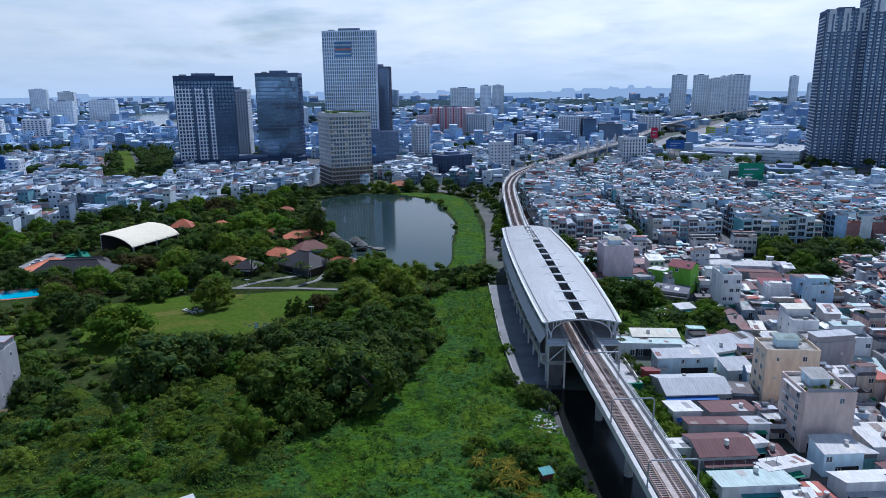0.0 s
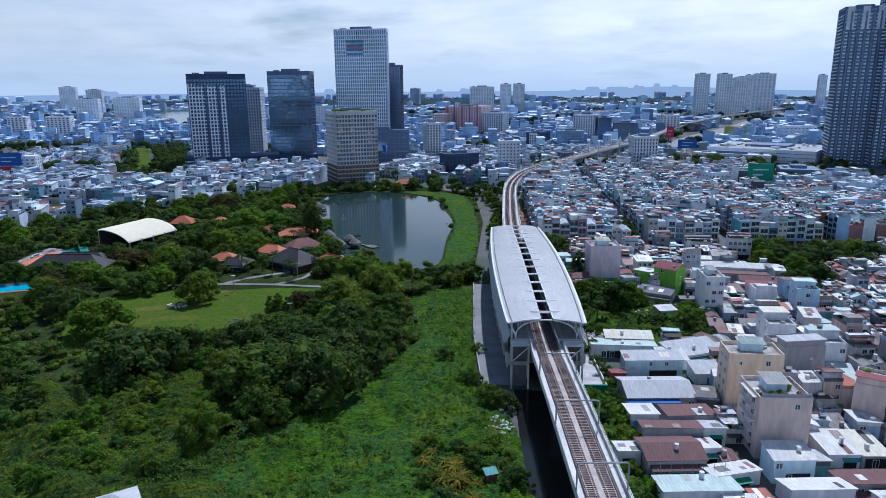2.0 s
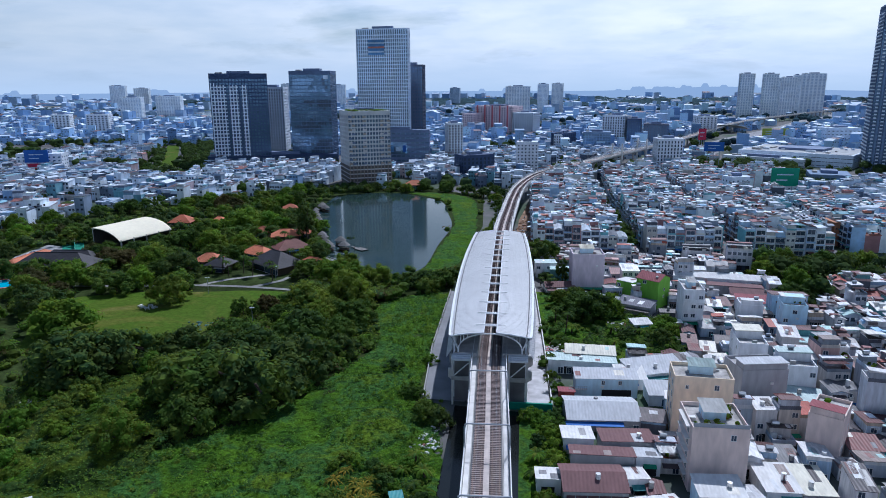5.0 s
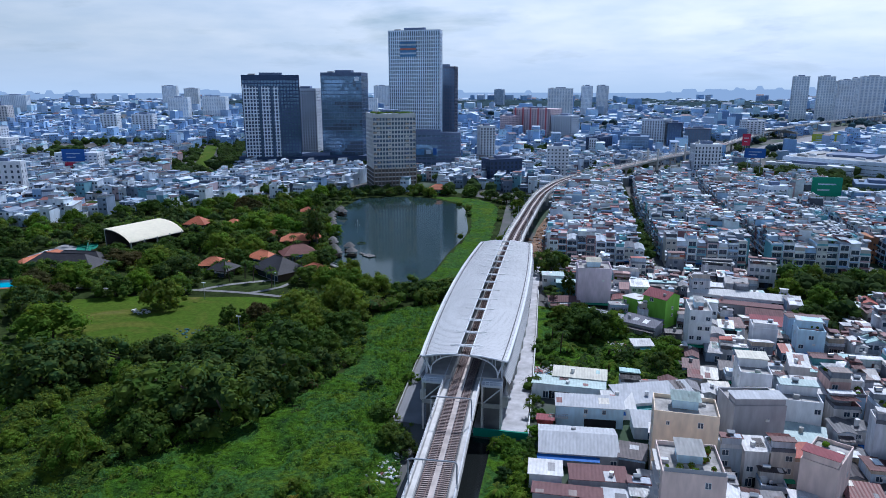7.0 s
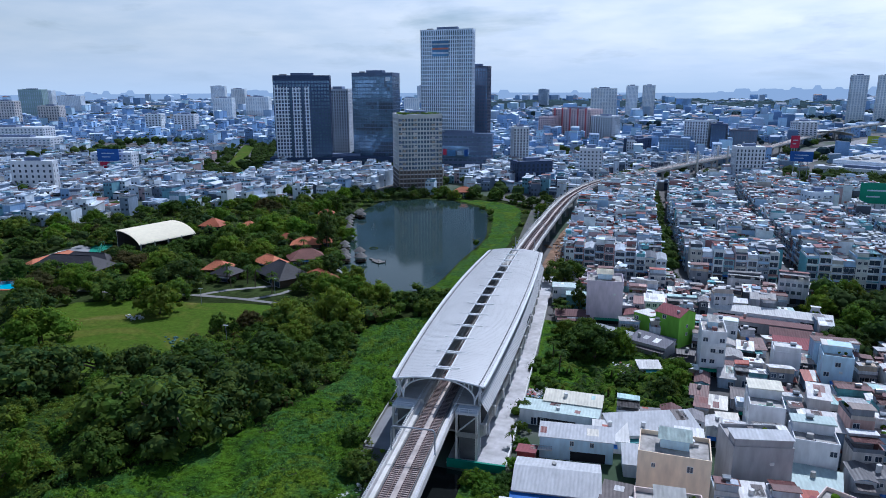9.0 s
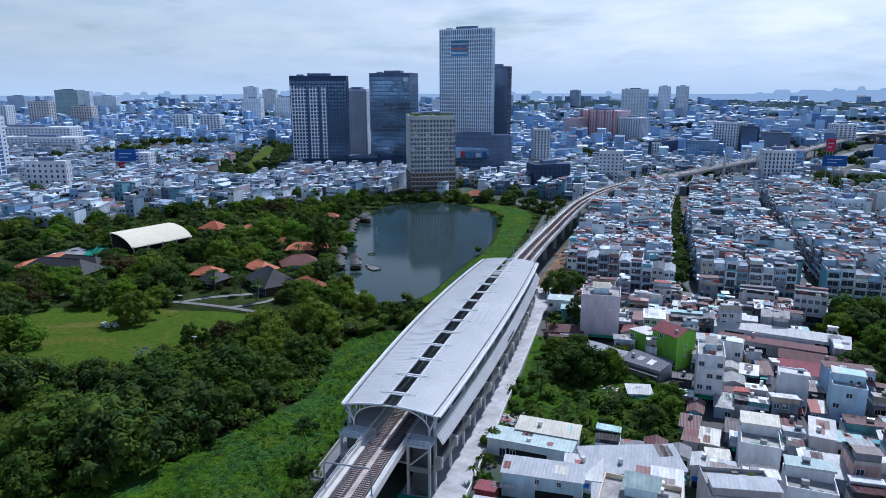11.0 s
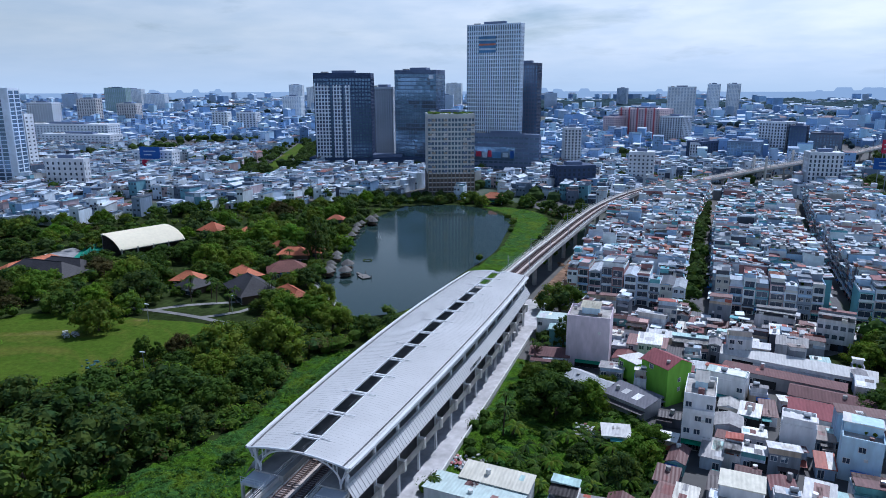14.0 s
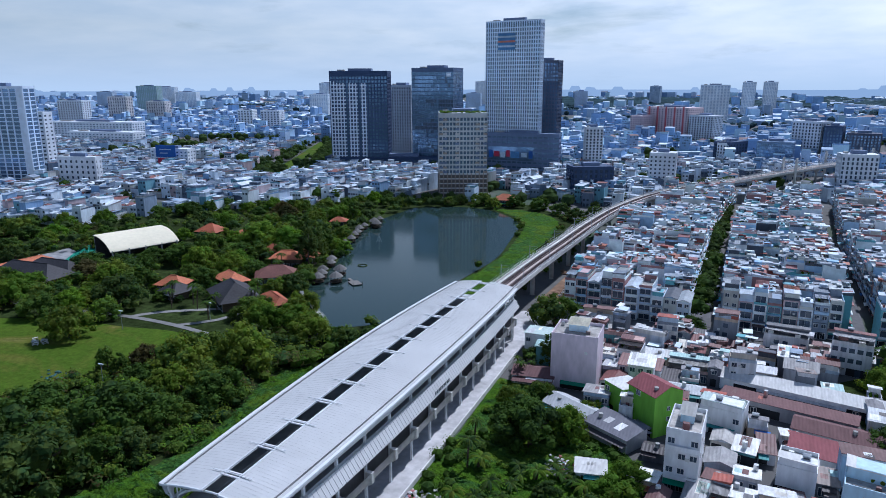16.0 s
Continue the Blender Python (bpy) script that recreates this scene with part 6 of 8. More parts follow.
# small houses in the gaps
for _ in range(700):
    cx, cy, w, d = rng.uniform(84, 150), rng.uniform(150, 312), rng.uniform(3.2, 5.5), rng.uniform(4, 6.5)
    if inside(cx, cy, GREEN_PATCH) or clash(cx, cy, w * 1.05, d * 1.05):
        continue
    if count < 222:
        put_house(cx, cy, rng.uniform(-9, 5), w, d, rng.choice([1, 1, 1, 2]), rng, "low house with a weathered sheet-metal roof", "houses of the low quarter", roof=rng.choice(["lean", "gable", "flat"]), fh=rng.uniform(2.5, 3.0))
        count += 1
    else:
        mass_house(low, cx, cy, rng.uniform(-9, 5), w, d, 1, rng, 2, roof="lean", fh=2.8)
        HOUSE_SPOTS.append((cx, cy, w, d))
stuff("low_houses", low, "dense low houses with weathered sheet-metal roofs", "houses")

# terraced rows facing the cross street, each a thing
for x0, x1, yy in ((52, 96, 361), (108, 147, 366), (156, 200, 366)):
    x = x0
    while x < x1 - 3:
        w = rng.uniform(4.0, 5.2)
        put_house(x + w / 2, yy + rng.uniform(-1.2, 1.2), rng.uniform(-2, 0), w, 13, rng.choice([3, 3, 4, 4, 4]), rng, "narrow plastered terraced house with balconies facing the street", "terraced houses", roof=rng.choice(["flat", "mixed", "gable", "mixed"]), wall="row_plaster", roof_mat="row_roof", fh=rng.uniform(3.0, 3.6), win_p=0.92)
        x += w + 0.05

# ---- the other houses, too many to count ----
def on_line(x, y, r):
    return any(abs(p.x - x) < r and abs(p.y - y) < r for p in LINE[::4])


rows = Geo()
rng = random.Random(11)
for x0, x1, y1 in ((50, 96, 640), (107, 149, 640), (159, 202, 640), (212, 255, 640)):
    y = 371.0
    while y < y1:
        w = rng.uniform(3.8, 5.4)
        half = (x1 - x0) / 2
        for k in (0, 1):
            run, left = 0.0, half - rng.uniform(0.2, 0.8)
            fl = rng.choice([3, 3, 4, 4, 5])
            while run < left - 2:
                dd = min(left - run, rng.uniform(6, 12))
                if left - run - dd < 3:
                    dd = left - run
                cx = (x0 + run + dd / 2) if k == 0 else (x1 - run - dd / 2)
                cx += (y - 500) * 0.06 if y > 500 else 0
                f2 = max(1, fl - rng.choice([0, 0, 1, 1, 2])) if run else fl
                if not on_line(cx, y, dd / 2 + 6.5) and not (222 < cx < 265 and 505 < y < 585) and not (192 < cx < 224 and 524 < y < 556):
                    mass_house(rows, cx, y + w / 2, 90 if k else -90, w, dd, f2, rng, 2, roof=rng.choice(["flat", "mixed", "lean", "lean", "gable", "flat"]), wall="row_plaster", roof_mat="row_roof", fh=rng.uniform(3.0, 3.4), win_p=0.9 if run == 0 else 0.4)
                run += dd
        y += w + 0.1
stuff("terraced_houses", rows, "dense rows of narrow plastered terraced houses", "houses")


def edge(x):
    xs = [-900, -600, -420, -300, -262, -250, -178, -122, -20, 22, 60]
    ys = [300, 330, 345, 375, 392, 440, 500, 572, 566, 572, 590]
    return float(np.interp(x, xs, ys))


HIGHWAY = smooth_line([(250, 880, 0), (390, 1150, 0), (540, 1400, 0), (790, 1850, 0), (1300, 2700, 0)], 20)
GREEN_STRIP = [(-250, 575), (-310, 585), (-385, 730), (-500, 980), (-400, 985), (-300, 735), (-255, 620)]
FIXED = [(-290, -60, 690, 835), (-122, -60, 580, 635), (262, 480, 590, 900), (-150, -65, 765, 860), (228, 260, 540, 575), (-502, -440, 468, 510), (-595, -515, 540, 580), (-885, -730, 815, 885), (-448, -400, 605, 645), (-410, -368, 480, 502)]


def grove(x, y):
    return y > 520 and noise.noise((x * 0.006, y * 0.006, 7.0)) > (0.20 if y < 1400 else 0.12)


def free(x, y, pad):
    if grove(x, y):
        return False
    if y < edge(x) + pad and x < 50:
        return False
    if any(a - pad < x < b + pad and c - pad < y < d + pad for a, b, c, d in FIXED):
        return False
    if inside(x, y, STRIP) or inside(x, y, RIVER) or inside(x, y, POND) or 330 < x < 462 and 1225 < y < 1320:
        return False
    if inside(x, y, GREEN_STRIP) or on_line(x, y, 9 + pad):
        return False
    if any(abs(p.x - x) < 34 and abs(p.y - y) < 34 for p in HIGHWAY):
        return False
    return True


def quarter(name, y0, y1, block, plot, floors, detail, wall, roof_mat, skip, fh=3.2):
    g = Geo()
    y = y0
    while y < y1:
        x = -1.62 * y - 60
        while x < 0.80 * y + 60:
            a = rng.choice([-12, -6, 0, 4, 9, 15, 28]) if x < 40 else rng.choice([-8, 0, 3, 90, 30])
            if rng.random() > skip:
                c, s = math.cos(radians(a)), math.sin(radians(a))
                v = -block / 2
                while v < block / 2:
                    d = plot[1] * rng.uniform(0.8, 1.2)
                    u = -block / 2
                    while u < block / 2:
                        w = plot[0] * rng.uniform(0.7, 1.5)
                        px, py = x + block / 2 + c * (u + w / 2) - s * (v + d / 2), y + block / 2 + s * (u + w / 2) + c * (v + d / 2)
                        if rng.random() < 0.94 and free(px, py, 3) and not (50 < px < 260 and py < 645) and not (205 < px < 300 and 570 < py < 770):
                            fl = rng.choice(floors)
                            mass_house(g, px, py, a, w, d, fl, rng, detail, wall, roof_mat, fh=fh, win_p=0.5 if detail >= 1 else 0.35, roof="" if detail >= 1 else rng.choice(["lean", "gable", "lean"] if detail == 0 else ["lean", "gable", "lean", "lean", "flat"]))
                        u += w + 0.15
                    v += d + (plot[1] * 0.28 if rng.random() < 0.5 else 0.4)
            x += block * 1.06
        y += block * 1.08
    return stuff(name, g, "dense city quarter of small pale plastered houses", "houses")


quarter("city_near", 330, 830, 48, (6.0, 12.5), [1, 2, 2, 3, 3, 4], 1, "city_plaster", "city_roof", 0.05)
# from here on the house colours carry painted haze
quarter("city_middle", 830, 1400, 60, (8.5, 13), [2, 2, 3, 3, 4, 4, 2, 3, 2, 3, 3, 2, 4, 2, 3, 5, 2, 3, 3, 7], 0.5, "hazed_wall", "far_roof", 0.06)
quarter("city_far", 1400, 2500, 110, (15, 19), [2, 3, 3, 2, 4, 3, 2, 3, 4, 2, 3, 2, 3, 2, 3, 4, 2, 3, 3, 2, 5, 9], 0, "hazed_wall", "far_roof", 0.28)
quarter("city_horizon", 2500, 4400, 220, (28, 32), [2, 3, 3, 2, 3, 2, 4, 3, 2, 3, 2, 3, 4, 2, 3, 3, 2, 3, 6, 12], 0, "hazed_wall", "far_roof", 0.56)

# ---- trees ----
def leaf(g, p, nrm, size, mat, rng, slim=0.55):
    a = nrm.cross(Vector((rng.uniform(-1, 1), rng.uniform(-1, 1), rng.uniform(-1, 1)))).normalized()
    b = nrm.cross(a).normalized()
    l, w = size * rng.uniform(0.7, 1.3), size * slim
    g.add([tuple(p - a * l * 0.5), tuple(p + b * w * 0.5), tuple(p + a * l * 0.5), tuple(p - b * w * 0.5)], [(0, 1, 2, 3)], mat)


def crown_geo(rng, blobs, n, size, mat, inner="leaf_dark", squash=0.8):
    g = Geo()
    for c, r in blobs:
        lump(g, c, r * 0.72, inner, rng, ICO1, squash, 0.3)
    weights = [r * r for _, r in blobs]
    for _ in range(n):
        c, r = rng.choices(blobs, weights)[0]
        d = Vector((rng.gauss(0, 1), rng.gauss(0, 1), rng.gauss(0.35, 1))).normalized()
        p = Vector(c) + Vector((d.x, d.y, d.z * squash)) * r * rng.uniform(0.72, 1.16)
        nrm = (d + Vector((rng.gauss(0, .4), rng.gauss(0, .4), rng.gauss(0.5, .4)))).normalized()
        leaf(g, p, nrm, size, mat, rng)
    return g


def limb_geo(rng, h, r, blobs):
    g = Geo()
    g.tube([(0, 0, -0.3), (rng.uniform(-.2, .2), rng.uniform(-.2, .2), h * 0.5), (0, 0, h)], r, "bark", 7)
    for c, _ in blobs[:6]:
        g.tube([(0, 0, h * 0.55), (c[0] * 0.45, c[1] * 0.45, h * 0.8 + 0.15 * c[2]), (c[0] * 0.9, c[1] * 0.9, c[2])], r * 0.45, "bark", 5)
    return g


def tree_kind(seed, spread, height, leaves, size, mat, squash=0.8, clumps=34, low=0.18):
    """A crown of many clumps over a dome, uneven, with hollows between them."""
    rng = random.Random(seed)
    blobs = [((0, 0, height * 0.50), spread * 0.55)]
    ax, ay = rng.uniform(0.85, 1.1), rng.uniform(0.85, 1.1)
    for k in range(clumps):
        up = (k + 0.5) / clumps
        a, q = 2.4 * k + rng.uniform(-.5, .5), math.sqrt(max(0.0, 1 - up * up)) * rng.uniform(0.68, 0.98)
        r = spread * rng.uniform(0.16, 0.30)
        blobs.append(((math.cos(a) * spread * q * ax, math.sin(a) * spread * q * ay, height * (low + (0.92 - low) * up * rng.uniform(0.82, 1.06))), r))
    return crown_geo(rng, blobs, leaves, size, mat, inner=mat, squash=squash).mesh("crown"), limb_geo(rng, height * 0.55, spread * 0.05 + 0.08, blobs[::5]).mesh("trunk")


KINDS = {
    "broad": [tree_kind(21 + k, 6.4, 7.6, 1500, 0.74, "leaf_dark") for k in range(3)] + [tree_kind(31 + k, 6.4, 7.6, 1500, 0.74, "leaf_mid") for k in range(3)],
    "light": [tree_kind(41 + k, 6.0, 7.6, 1500, 0.7, "leaf_light") for k in range(2)],
    "bush": [tree_kind(51 + k, 3.2, 3.4, 560, 0.5, m, 0.75, 14, 0.1) for k, m in enumerate(("leaf_dark", "leaf_mid", "leaf_mid", "leaf_light", "leaf_vine", "leaf_mist"))],
    "tall": [tree_kind(61 + k, 3.0, 12.0, 1100, 0.6, "leaf_dark", 1.2, 26, 0.12) for k in range(2)],
    "brown": [tree_kind(71 + k, 6.0, 7.0, 1900, 0.6, "leaf_brown") for k in range(2)],
    "feather": [tree_kind(81, 5.0, 7.6, 1900, 0.55, "leaf_mid", 1.0, 20, 0.3)],
}
TREES = []
tree_total = 0
SOURCE = {}


def plant(kind, x, y, size=1.0, turn=0.0, pick=None, label=""):
    global tree_total
    rng = random.Random(int(x * 7 + y * 13))
    crown, trunk = KINDS[kind][pick if pick is not None else rng.randrange(len(KINDS[kind]))]
    labels = {"brown": "broad tree with brownish sparse foliage", "feather": "feathery yellow-green young tree", "broad": "broad leafy park tree with a dense green crown", "light": "light green leafy tree", "bush": "dense rounded green shrub", "tall": "tall narrow dark green tree"}
    ob = thing("shrub" if kind == "bush" else "tree", pose(x, y, 0.1, 0, 0, rng.uniform(0, 360)), label or labels[kind], "shrub" if kind == "bush" else "tree", "park trees")
    ob.scale = (size * rng.uniform(0.92, 1.08), size * rng.uniform(0.92, 1.08), size * rng.uniform(0.88, 1.12))
    part("trunk", trunk, ob)
    part("crown", crown, ob)
    TREES.append((x, y, size * (3 if kind in ("bush", "tall") else 6)))
    tree_total += 1


def palm_meshes(seed, h, fronds, length, mat, trunk_r=0.22, slim=0.13):
    rng = random.Random(seed)
    t = Geo()
    lean = rng.uniform(-.8, .8)
    t.tube([(0, 0, -0.2), (lean * 0.3, 0, h * 0.5), (lean, 0, h)], trunk_r, "bark", 7)
    out = []
    for k in range(fronds):
        g = Geo()
        a = 2 * math.pi * k / fronds + rng.uniform(-.2, .2)
        up = rng.uniform(0.2, 1.0)
        L = length * rng.uniform(0.8, 1.1)
        pts = []
        for i in range(6):
            s = i / 5
            r, z = L * s * (1 - 0.25 * s * up), L * (up * s - 1.05 * s * s * (0.5 + 0.5 * up))
            pts.append(Vector((lean + math.cos(a) * r, math.sin(a) * r, h + z)))
        side = Vector((-math.sin(a), math.cos(a), 0))
        for i in range(5):
            w0, w1 = L * slim * math.sin(math.pi * (0.15 + 0.8 * i / 5)), L * slim * math.sin(math.pi * (0.15 + 0.8 * (i + 1) / 5))
            for s in (-1, 1):
                g.add([tuple(pts[i]), tuple(pts[i + 1]), tuple(pts[i + 1] + side * s * w1 - Vector((0, 0, w1 * 0.5))), tuple(pts[i] + side * s * w0 - Vector((0, 0, w0 * 0.5)))], [(0, 1, 2, 3)], mat)
        out.append(g.mesh("frond"))
    return t.mesh("trunk"), out


PALMS = {"palm": [palm_meshes(1, 6.0, 16, 3.4, "leaf_dark", 0.22, 0.10), palm_meshes(2, 7.5, 17, 3.6, "leaf_dark", 0.22, 0.10)], "banana": [palm_meshes(5, 1.6, 11, 3.0, "leaf_dark", 0.28), palm_meshes(6, 2.0, 12, 3.2, "leaf_mid", 0.28)], "yellow_palm": [palm_meshes(9, 1.0, 22, 3.0, "leaf_yellow", 0.2, 0.05), palm_meshes(10, 0.7, 18, 2.4, "leaf_yellow", 0.2, 0.05)]}


def plant_palm(kind, x, y, size=1.0):
    rng = random.Random(int(x * 11 + y * 5))
    trunk, fronds = rng.choice(PALMS[kind])
    label = {"palm": "tall palm with drooping fronds", "banana": "banana plant with broad green leaves", "yellow_palm": "yellow-green fan palm in the scrub"}[kind]
    ob = thing("palm" if kind != "banana" else "banana_plant", pose(x, y, 0.1, 0, 0, rng.uniform(0, 360)), label, "palm" if kind != "banana" else "plant", kind + " group")
    ob.scale = (size, size, size * rng.uniform(0.9, 1.15))
    part("trunk", trunk, ob)
    for f in fronds:
        part("frond", f, ob)


BUILT = [(-194, -148, 322, 376), (-215, -160, 262, 335), (-118, -94, 296, 322), (-96, -44, 292, 330), (-94, -66, 338, 374)]


def clear(x, y, r, gap=0.62):
    if inside(x, y, LAKE) or inside(x, y, LAWN) or inside(x, y, REEDS):
        return False
    if any(a - 2 < x < b + 2 and c - 4 < y < d + 2 for a, b, c, d in BUILT):
        return False
    return all((x - a) ** 2 + (y - b) ** 2 > ((r + c) * gap) ** 2 for a, b, c in TREES)


# single trees that stand out
for x, y, s in ((-154, 316, 1.0), (-166, 316, 1.0), (-143, 330, 0.9), (-140, 318, 1.2), (-128, 300, 1.6), (-118, 290, 1.2)):
    plant("broad", x, y, s)
for kind, x, y, s, pick in (("broad", -96, 255, 1.5, 3), ("broad", -126, 266, 1.35, 1), ("broad", -114.5, 217, 1.85, 3), ("broad", -91, 195, 1.45, 4), ("broad", -138, 236, 1.4, 2), ("broad", 27, 330, 0.8, 1), ("tall", 28, 340, 0.7, 0), ("broad", 26, 350, 0.8, 2), ("tall", 28, 360, 0.6, 1), ("broad", 27, 370, 0.85, 0), ("tall", 28, 378, 0.6, 0), ("broad", 26, 386, 0.8, 4), ("broad", 28, 402, 0.8, 3), ("tall", 29, 411, 0.6, 1), ("broad", 29, 420, 0.75, 1), ("broad", 31, 440, 0.8, 2), ("broad", 30, 462, 0.8, 0), ("broad", 28, 484, 0.9, 1), ("broad", 24, 505, 1.0, 4), ("broad", 30, 525, 1.0, 2), ("broad", 14, 528, 1.1, 0), ("broad", 0, 545, 1.1, 1), ("broad", -18, 556, 1.1, 2), ("broad", -38, 560, 1.1, 0), ("broad", -60, 558, 1.1, 3), ("broad", 22, 548, 1.0, 1), ("broad", 38, 560, 0.9, 2), ("tall", -58.5, 239, 0.95, 1), ("tall", -55, 241, 0.7, 0), ("tall", -62, 240, 0.7, 0),
                            ("broad", -44, 172, 2.0, 0), ("broad", -29, 172, 2.1, 1), ("broad", -22, 190, 1.7, 2), ("broad", -38, 194, 2.0, 1), ("broad", -58, 196, 1.5, 0), ("broad", -50, 210, 1.5, 2),
                            ("light", -118, 384, 2.3, 0), ("light", -105, 390, 1.8, 1), ("tall", -74, 364, 1.8, 0), ("tall", -80, 380, 1.8, 1), ("tall", -77, 372, 1.9, 0), ("tall", -83, 389, 1.6, 1),
                            ("feather", -50, 146, 1.3, 0), ("brown", -147, 308, 1.3, 0), ("brown", -166, 268, 1.2, 1), ("broad", -149, 270, 1.5, 4), ("broad", -107, 285, 1.75, 0), ("broad", -122, 306, 1.4, 2), ("broad", -133, 345, 1.5, 1), ("broad", -118, 340, 1.5, 4), ("broad", -100, 340, 1.3, 3), ("light", -106, 352, 1.2, 1), ("broad", -132, 362, 1.5, 0), ("broad", -115, 362, 1.4, 2), ("broad", -98, 322, 1.0, 0), ("broad", -88, 343, 1.0, 2), ("broad", -62, 324, 1.0, 3), ("broad", -58, 330, 1.1, 1), ("broad", -64, 348, 0.9, 4), ("broad", -176, 284, 1.2, 2), ("broad", -160, 284, 1.3, 5), ("broad", -52, 298, 1.3, 1), ("broad", -40, 288, 1.3, 4), ("broad", -190, 280, 1.2, 0), ("broad", -151, 325, 1.25, 1), ("broad", -147, 339, 1.2, 0), ("broad", -143, 353, 1.15, 2), ("broad", -163, 318, 1.2, 0), ("brown", -172, 320, 1.1, 1), ("broad", -47, 246, 0.55, 0), ("brown", -158, 312, 1.2, 1), ("broad", 70, 252, 1.45, 0), ("broad", 65, 259, 1.1, 1), ("broad", 77, 258, 1.0, 3), ("broad", 53, 336, 1.5, 2), ("broad", 98, 349, 0.8, 1), ("tall", 62, 297, 1.1, 0), ("broad", 12, 290, 1.1, 2), ("broad", 4, 288, 1.0, 1), ("broad", -4, 286, 0.9, 0),
                            ("bush", 14.6, 182, 1.3, 0), ("bush", 6.4, 199, 1.1, 5), ("bush", 21, 169, 1.5, 0), ("bush", 24.5, 166, 1.2, 0), ("bush", 19, 174, 1.1, 1), ("bush", 16.5, 206, 0.9, 2), ("bush", 47, 172, 1.1, 1), ("bush", 52, 162, 1.2, 2), ("bush", 53, 150, 1.2, 1)):
    plant(kind, x, y, s, pick=pick)
rng = random.Random(77)
# large crowns over the wood beside the marsh
big = 0
for _ in range(900):
    x, y, s = rng.uniform(-88, -4), rng.uniform(146, 262), rng.choice([1.0, 1.2, 1.4, 1.7, 2.0])
    if big < 34 and inside(x, y, PARK) and not inside(x, y, MARSH) and not inside(x + 5.5 * s, y, MARSH) and not inside(x, y, SCRUB) and clear(x, y, s * 6.4, 0.6) and not (205 < y and x < -42):
        plant("light" if big % 9 == 8 else "broad", x, y, s, pick=None if big % 9 == 8 else rng.choice([0, 1, 2, 0, 1, 2, 3, 4]))
        big += 1
# woods of the park
tries = 0
while tries < 6000 and tree_total < 310:
    tries += 1
    y = rng.uniform(132, 570)
    x = rng.uniform(-300, 26)
    if not inside(x, y, PARK) or (inside(x, y, MARSH) and not (x < -50 and rng.random() < 0.25)):
        continue
    s = rng.uniform(0.8, 1.35)
    kind = rng.choices(["broad", "light", "bush", "tall", "brown"], [10, 1.2, 3, 0.4, 0.9])[0]
    if 14 < x < 30 and y < 290 or x > -14 and 300 < y < 535 or inside(x, y, SCRUB) and not (kind == "bush" and x < -90):
        continue
    if clear(x, y, s * (3 if kind in ("bush", "tall") else 6)) and not (kind not in ("bush", "tall") and inside(x + 5 * s, y, MARSH) and x > -60):
        plant(kind, x, y, s)
# understorey that closes the canopy
under = Geo()
for k in range(9800):
    x, y = (rng.uniform(-300, 24), rng.uniform(136, 572)) if k % 3 else (rng.uniform(-75, 10), rng.uniform(140, 275))
    if len(under.f) > 95000 or (y > 330 and rng.random() < 0.45) or not inside(x, y, PARK) or inside(x, y, MARSH) or inside(x, y, LAWN) or inside(x, y, LAKE) or inside(x, y, REEDS) or inside(x, y, SCRUB):
        continue
    if any(a - 1 < x < b + 1 and c - 5 < y < d + 1 for a, b, c, d in BUILT) or (x > 12 and y < 285) or (268 < y < 292 and -150 < x < -45):
        continue
    r = rng.uniform(1.8, 3.6)
    z = rng.uniform(0.8, 3.6)
    if y < 262 and x > -70:
        r, z = r * 0.75, z * 0.55
    m = rng.choice(["leaf_dark", "leaf_dark", "leaf_mid", "leaf_mid", "leaf_light", "leaf_vine", "leaf_brown"])
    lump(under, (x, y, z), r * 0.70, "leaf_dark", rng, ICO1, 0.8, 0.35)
    for _ in range(34):
        d = Vector((rng.gauss(0, 1), rng.gauss(0, 1), abs(rng.gauss(0.3, 1)))).normalized()
        leaf(under, Vector((x, y, z)) + Vector((d.x, d.y, d.z * 0.8)) * r * rng.uniform(0.82, 1.15), (d + Vector((rng.gauss(0, .28), rng.gauss(0, .28), .5))).normalized(), 0.85, m, rng)
stuff("understorey", under, "dense dark green shrubs and young trees", "vegetation")
# shrubs along the lake's southern shore
for k in range(22):
    t = k / 21
    plant("bush", -46 + 58 * t + rng.uniform(-1.5, 1.5), 303 - 9 * math.sin(3.0 * t) + rng.uniform(-3, 2) + (8 * (1 - t) if t < 0.3 else 0), rng.uniform(0.7, 1.25), pick=rng.choice([0, 1, 2, 3, 4]))
# woods farther off, joined
far = Geo()
CROWNS = [crown_geo(random.Random(90 + k), [((0, 0, 5), 3.6), ((2.5, 1, 4), 2.5), ((-2.2, 1.4, 4.4), 2.6), ((0.5, -2.4, 3.8), 2.5)], 50, 1.5, m, m) for k, m in enumerate(("leaf_dark", "leaf_far", "leaf_far"))]


def far_tree(x, y, s):
    if inside(x, y, STRIP):
        return
    far.merge(rng.choice(CROWNS), Matrix.Translation((x, y, 0)) @ Matrix.Rotation(rng.uniform(0, 6.28), 4, "Z") @ Matrix.Diagonal((s, s, s, 1)))


for _ in range(260):
    x, y = rng.uniform(-300, 20), rng.uniform(300, 575)
    if inside(x, y, PARK) and clear(x, y, 3, 0.8) and not (x > -14 and 300 < y < 535):
        far_tree(x, y, rng.uniform(0.7, 1.2))
for _ in range(120):
    t = rng.random()
    far_tree(-258 - 190 * t + rng.choice([-1, 1]) * rng.uniform(14, 34), 575 + 400 * t, rng.uniform(0.9, 1.6))
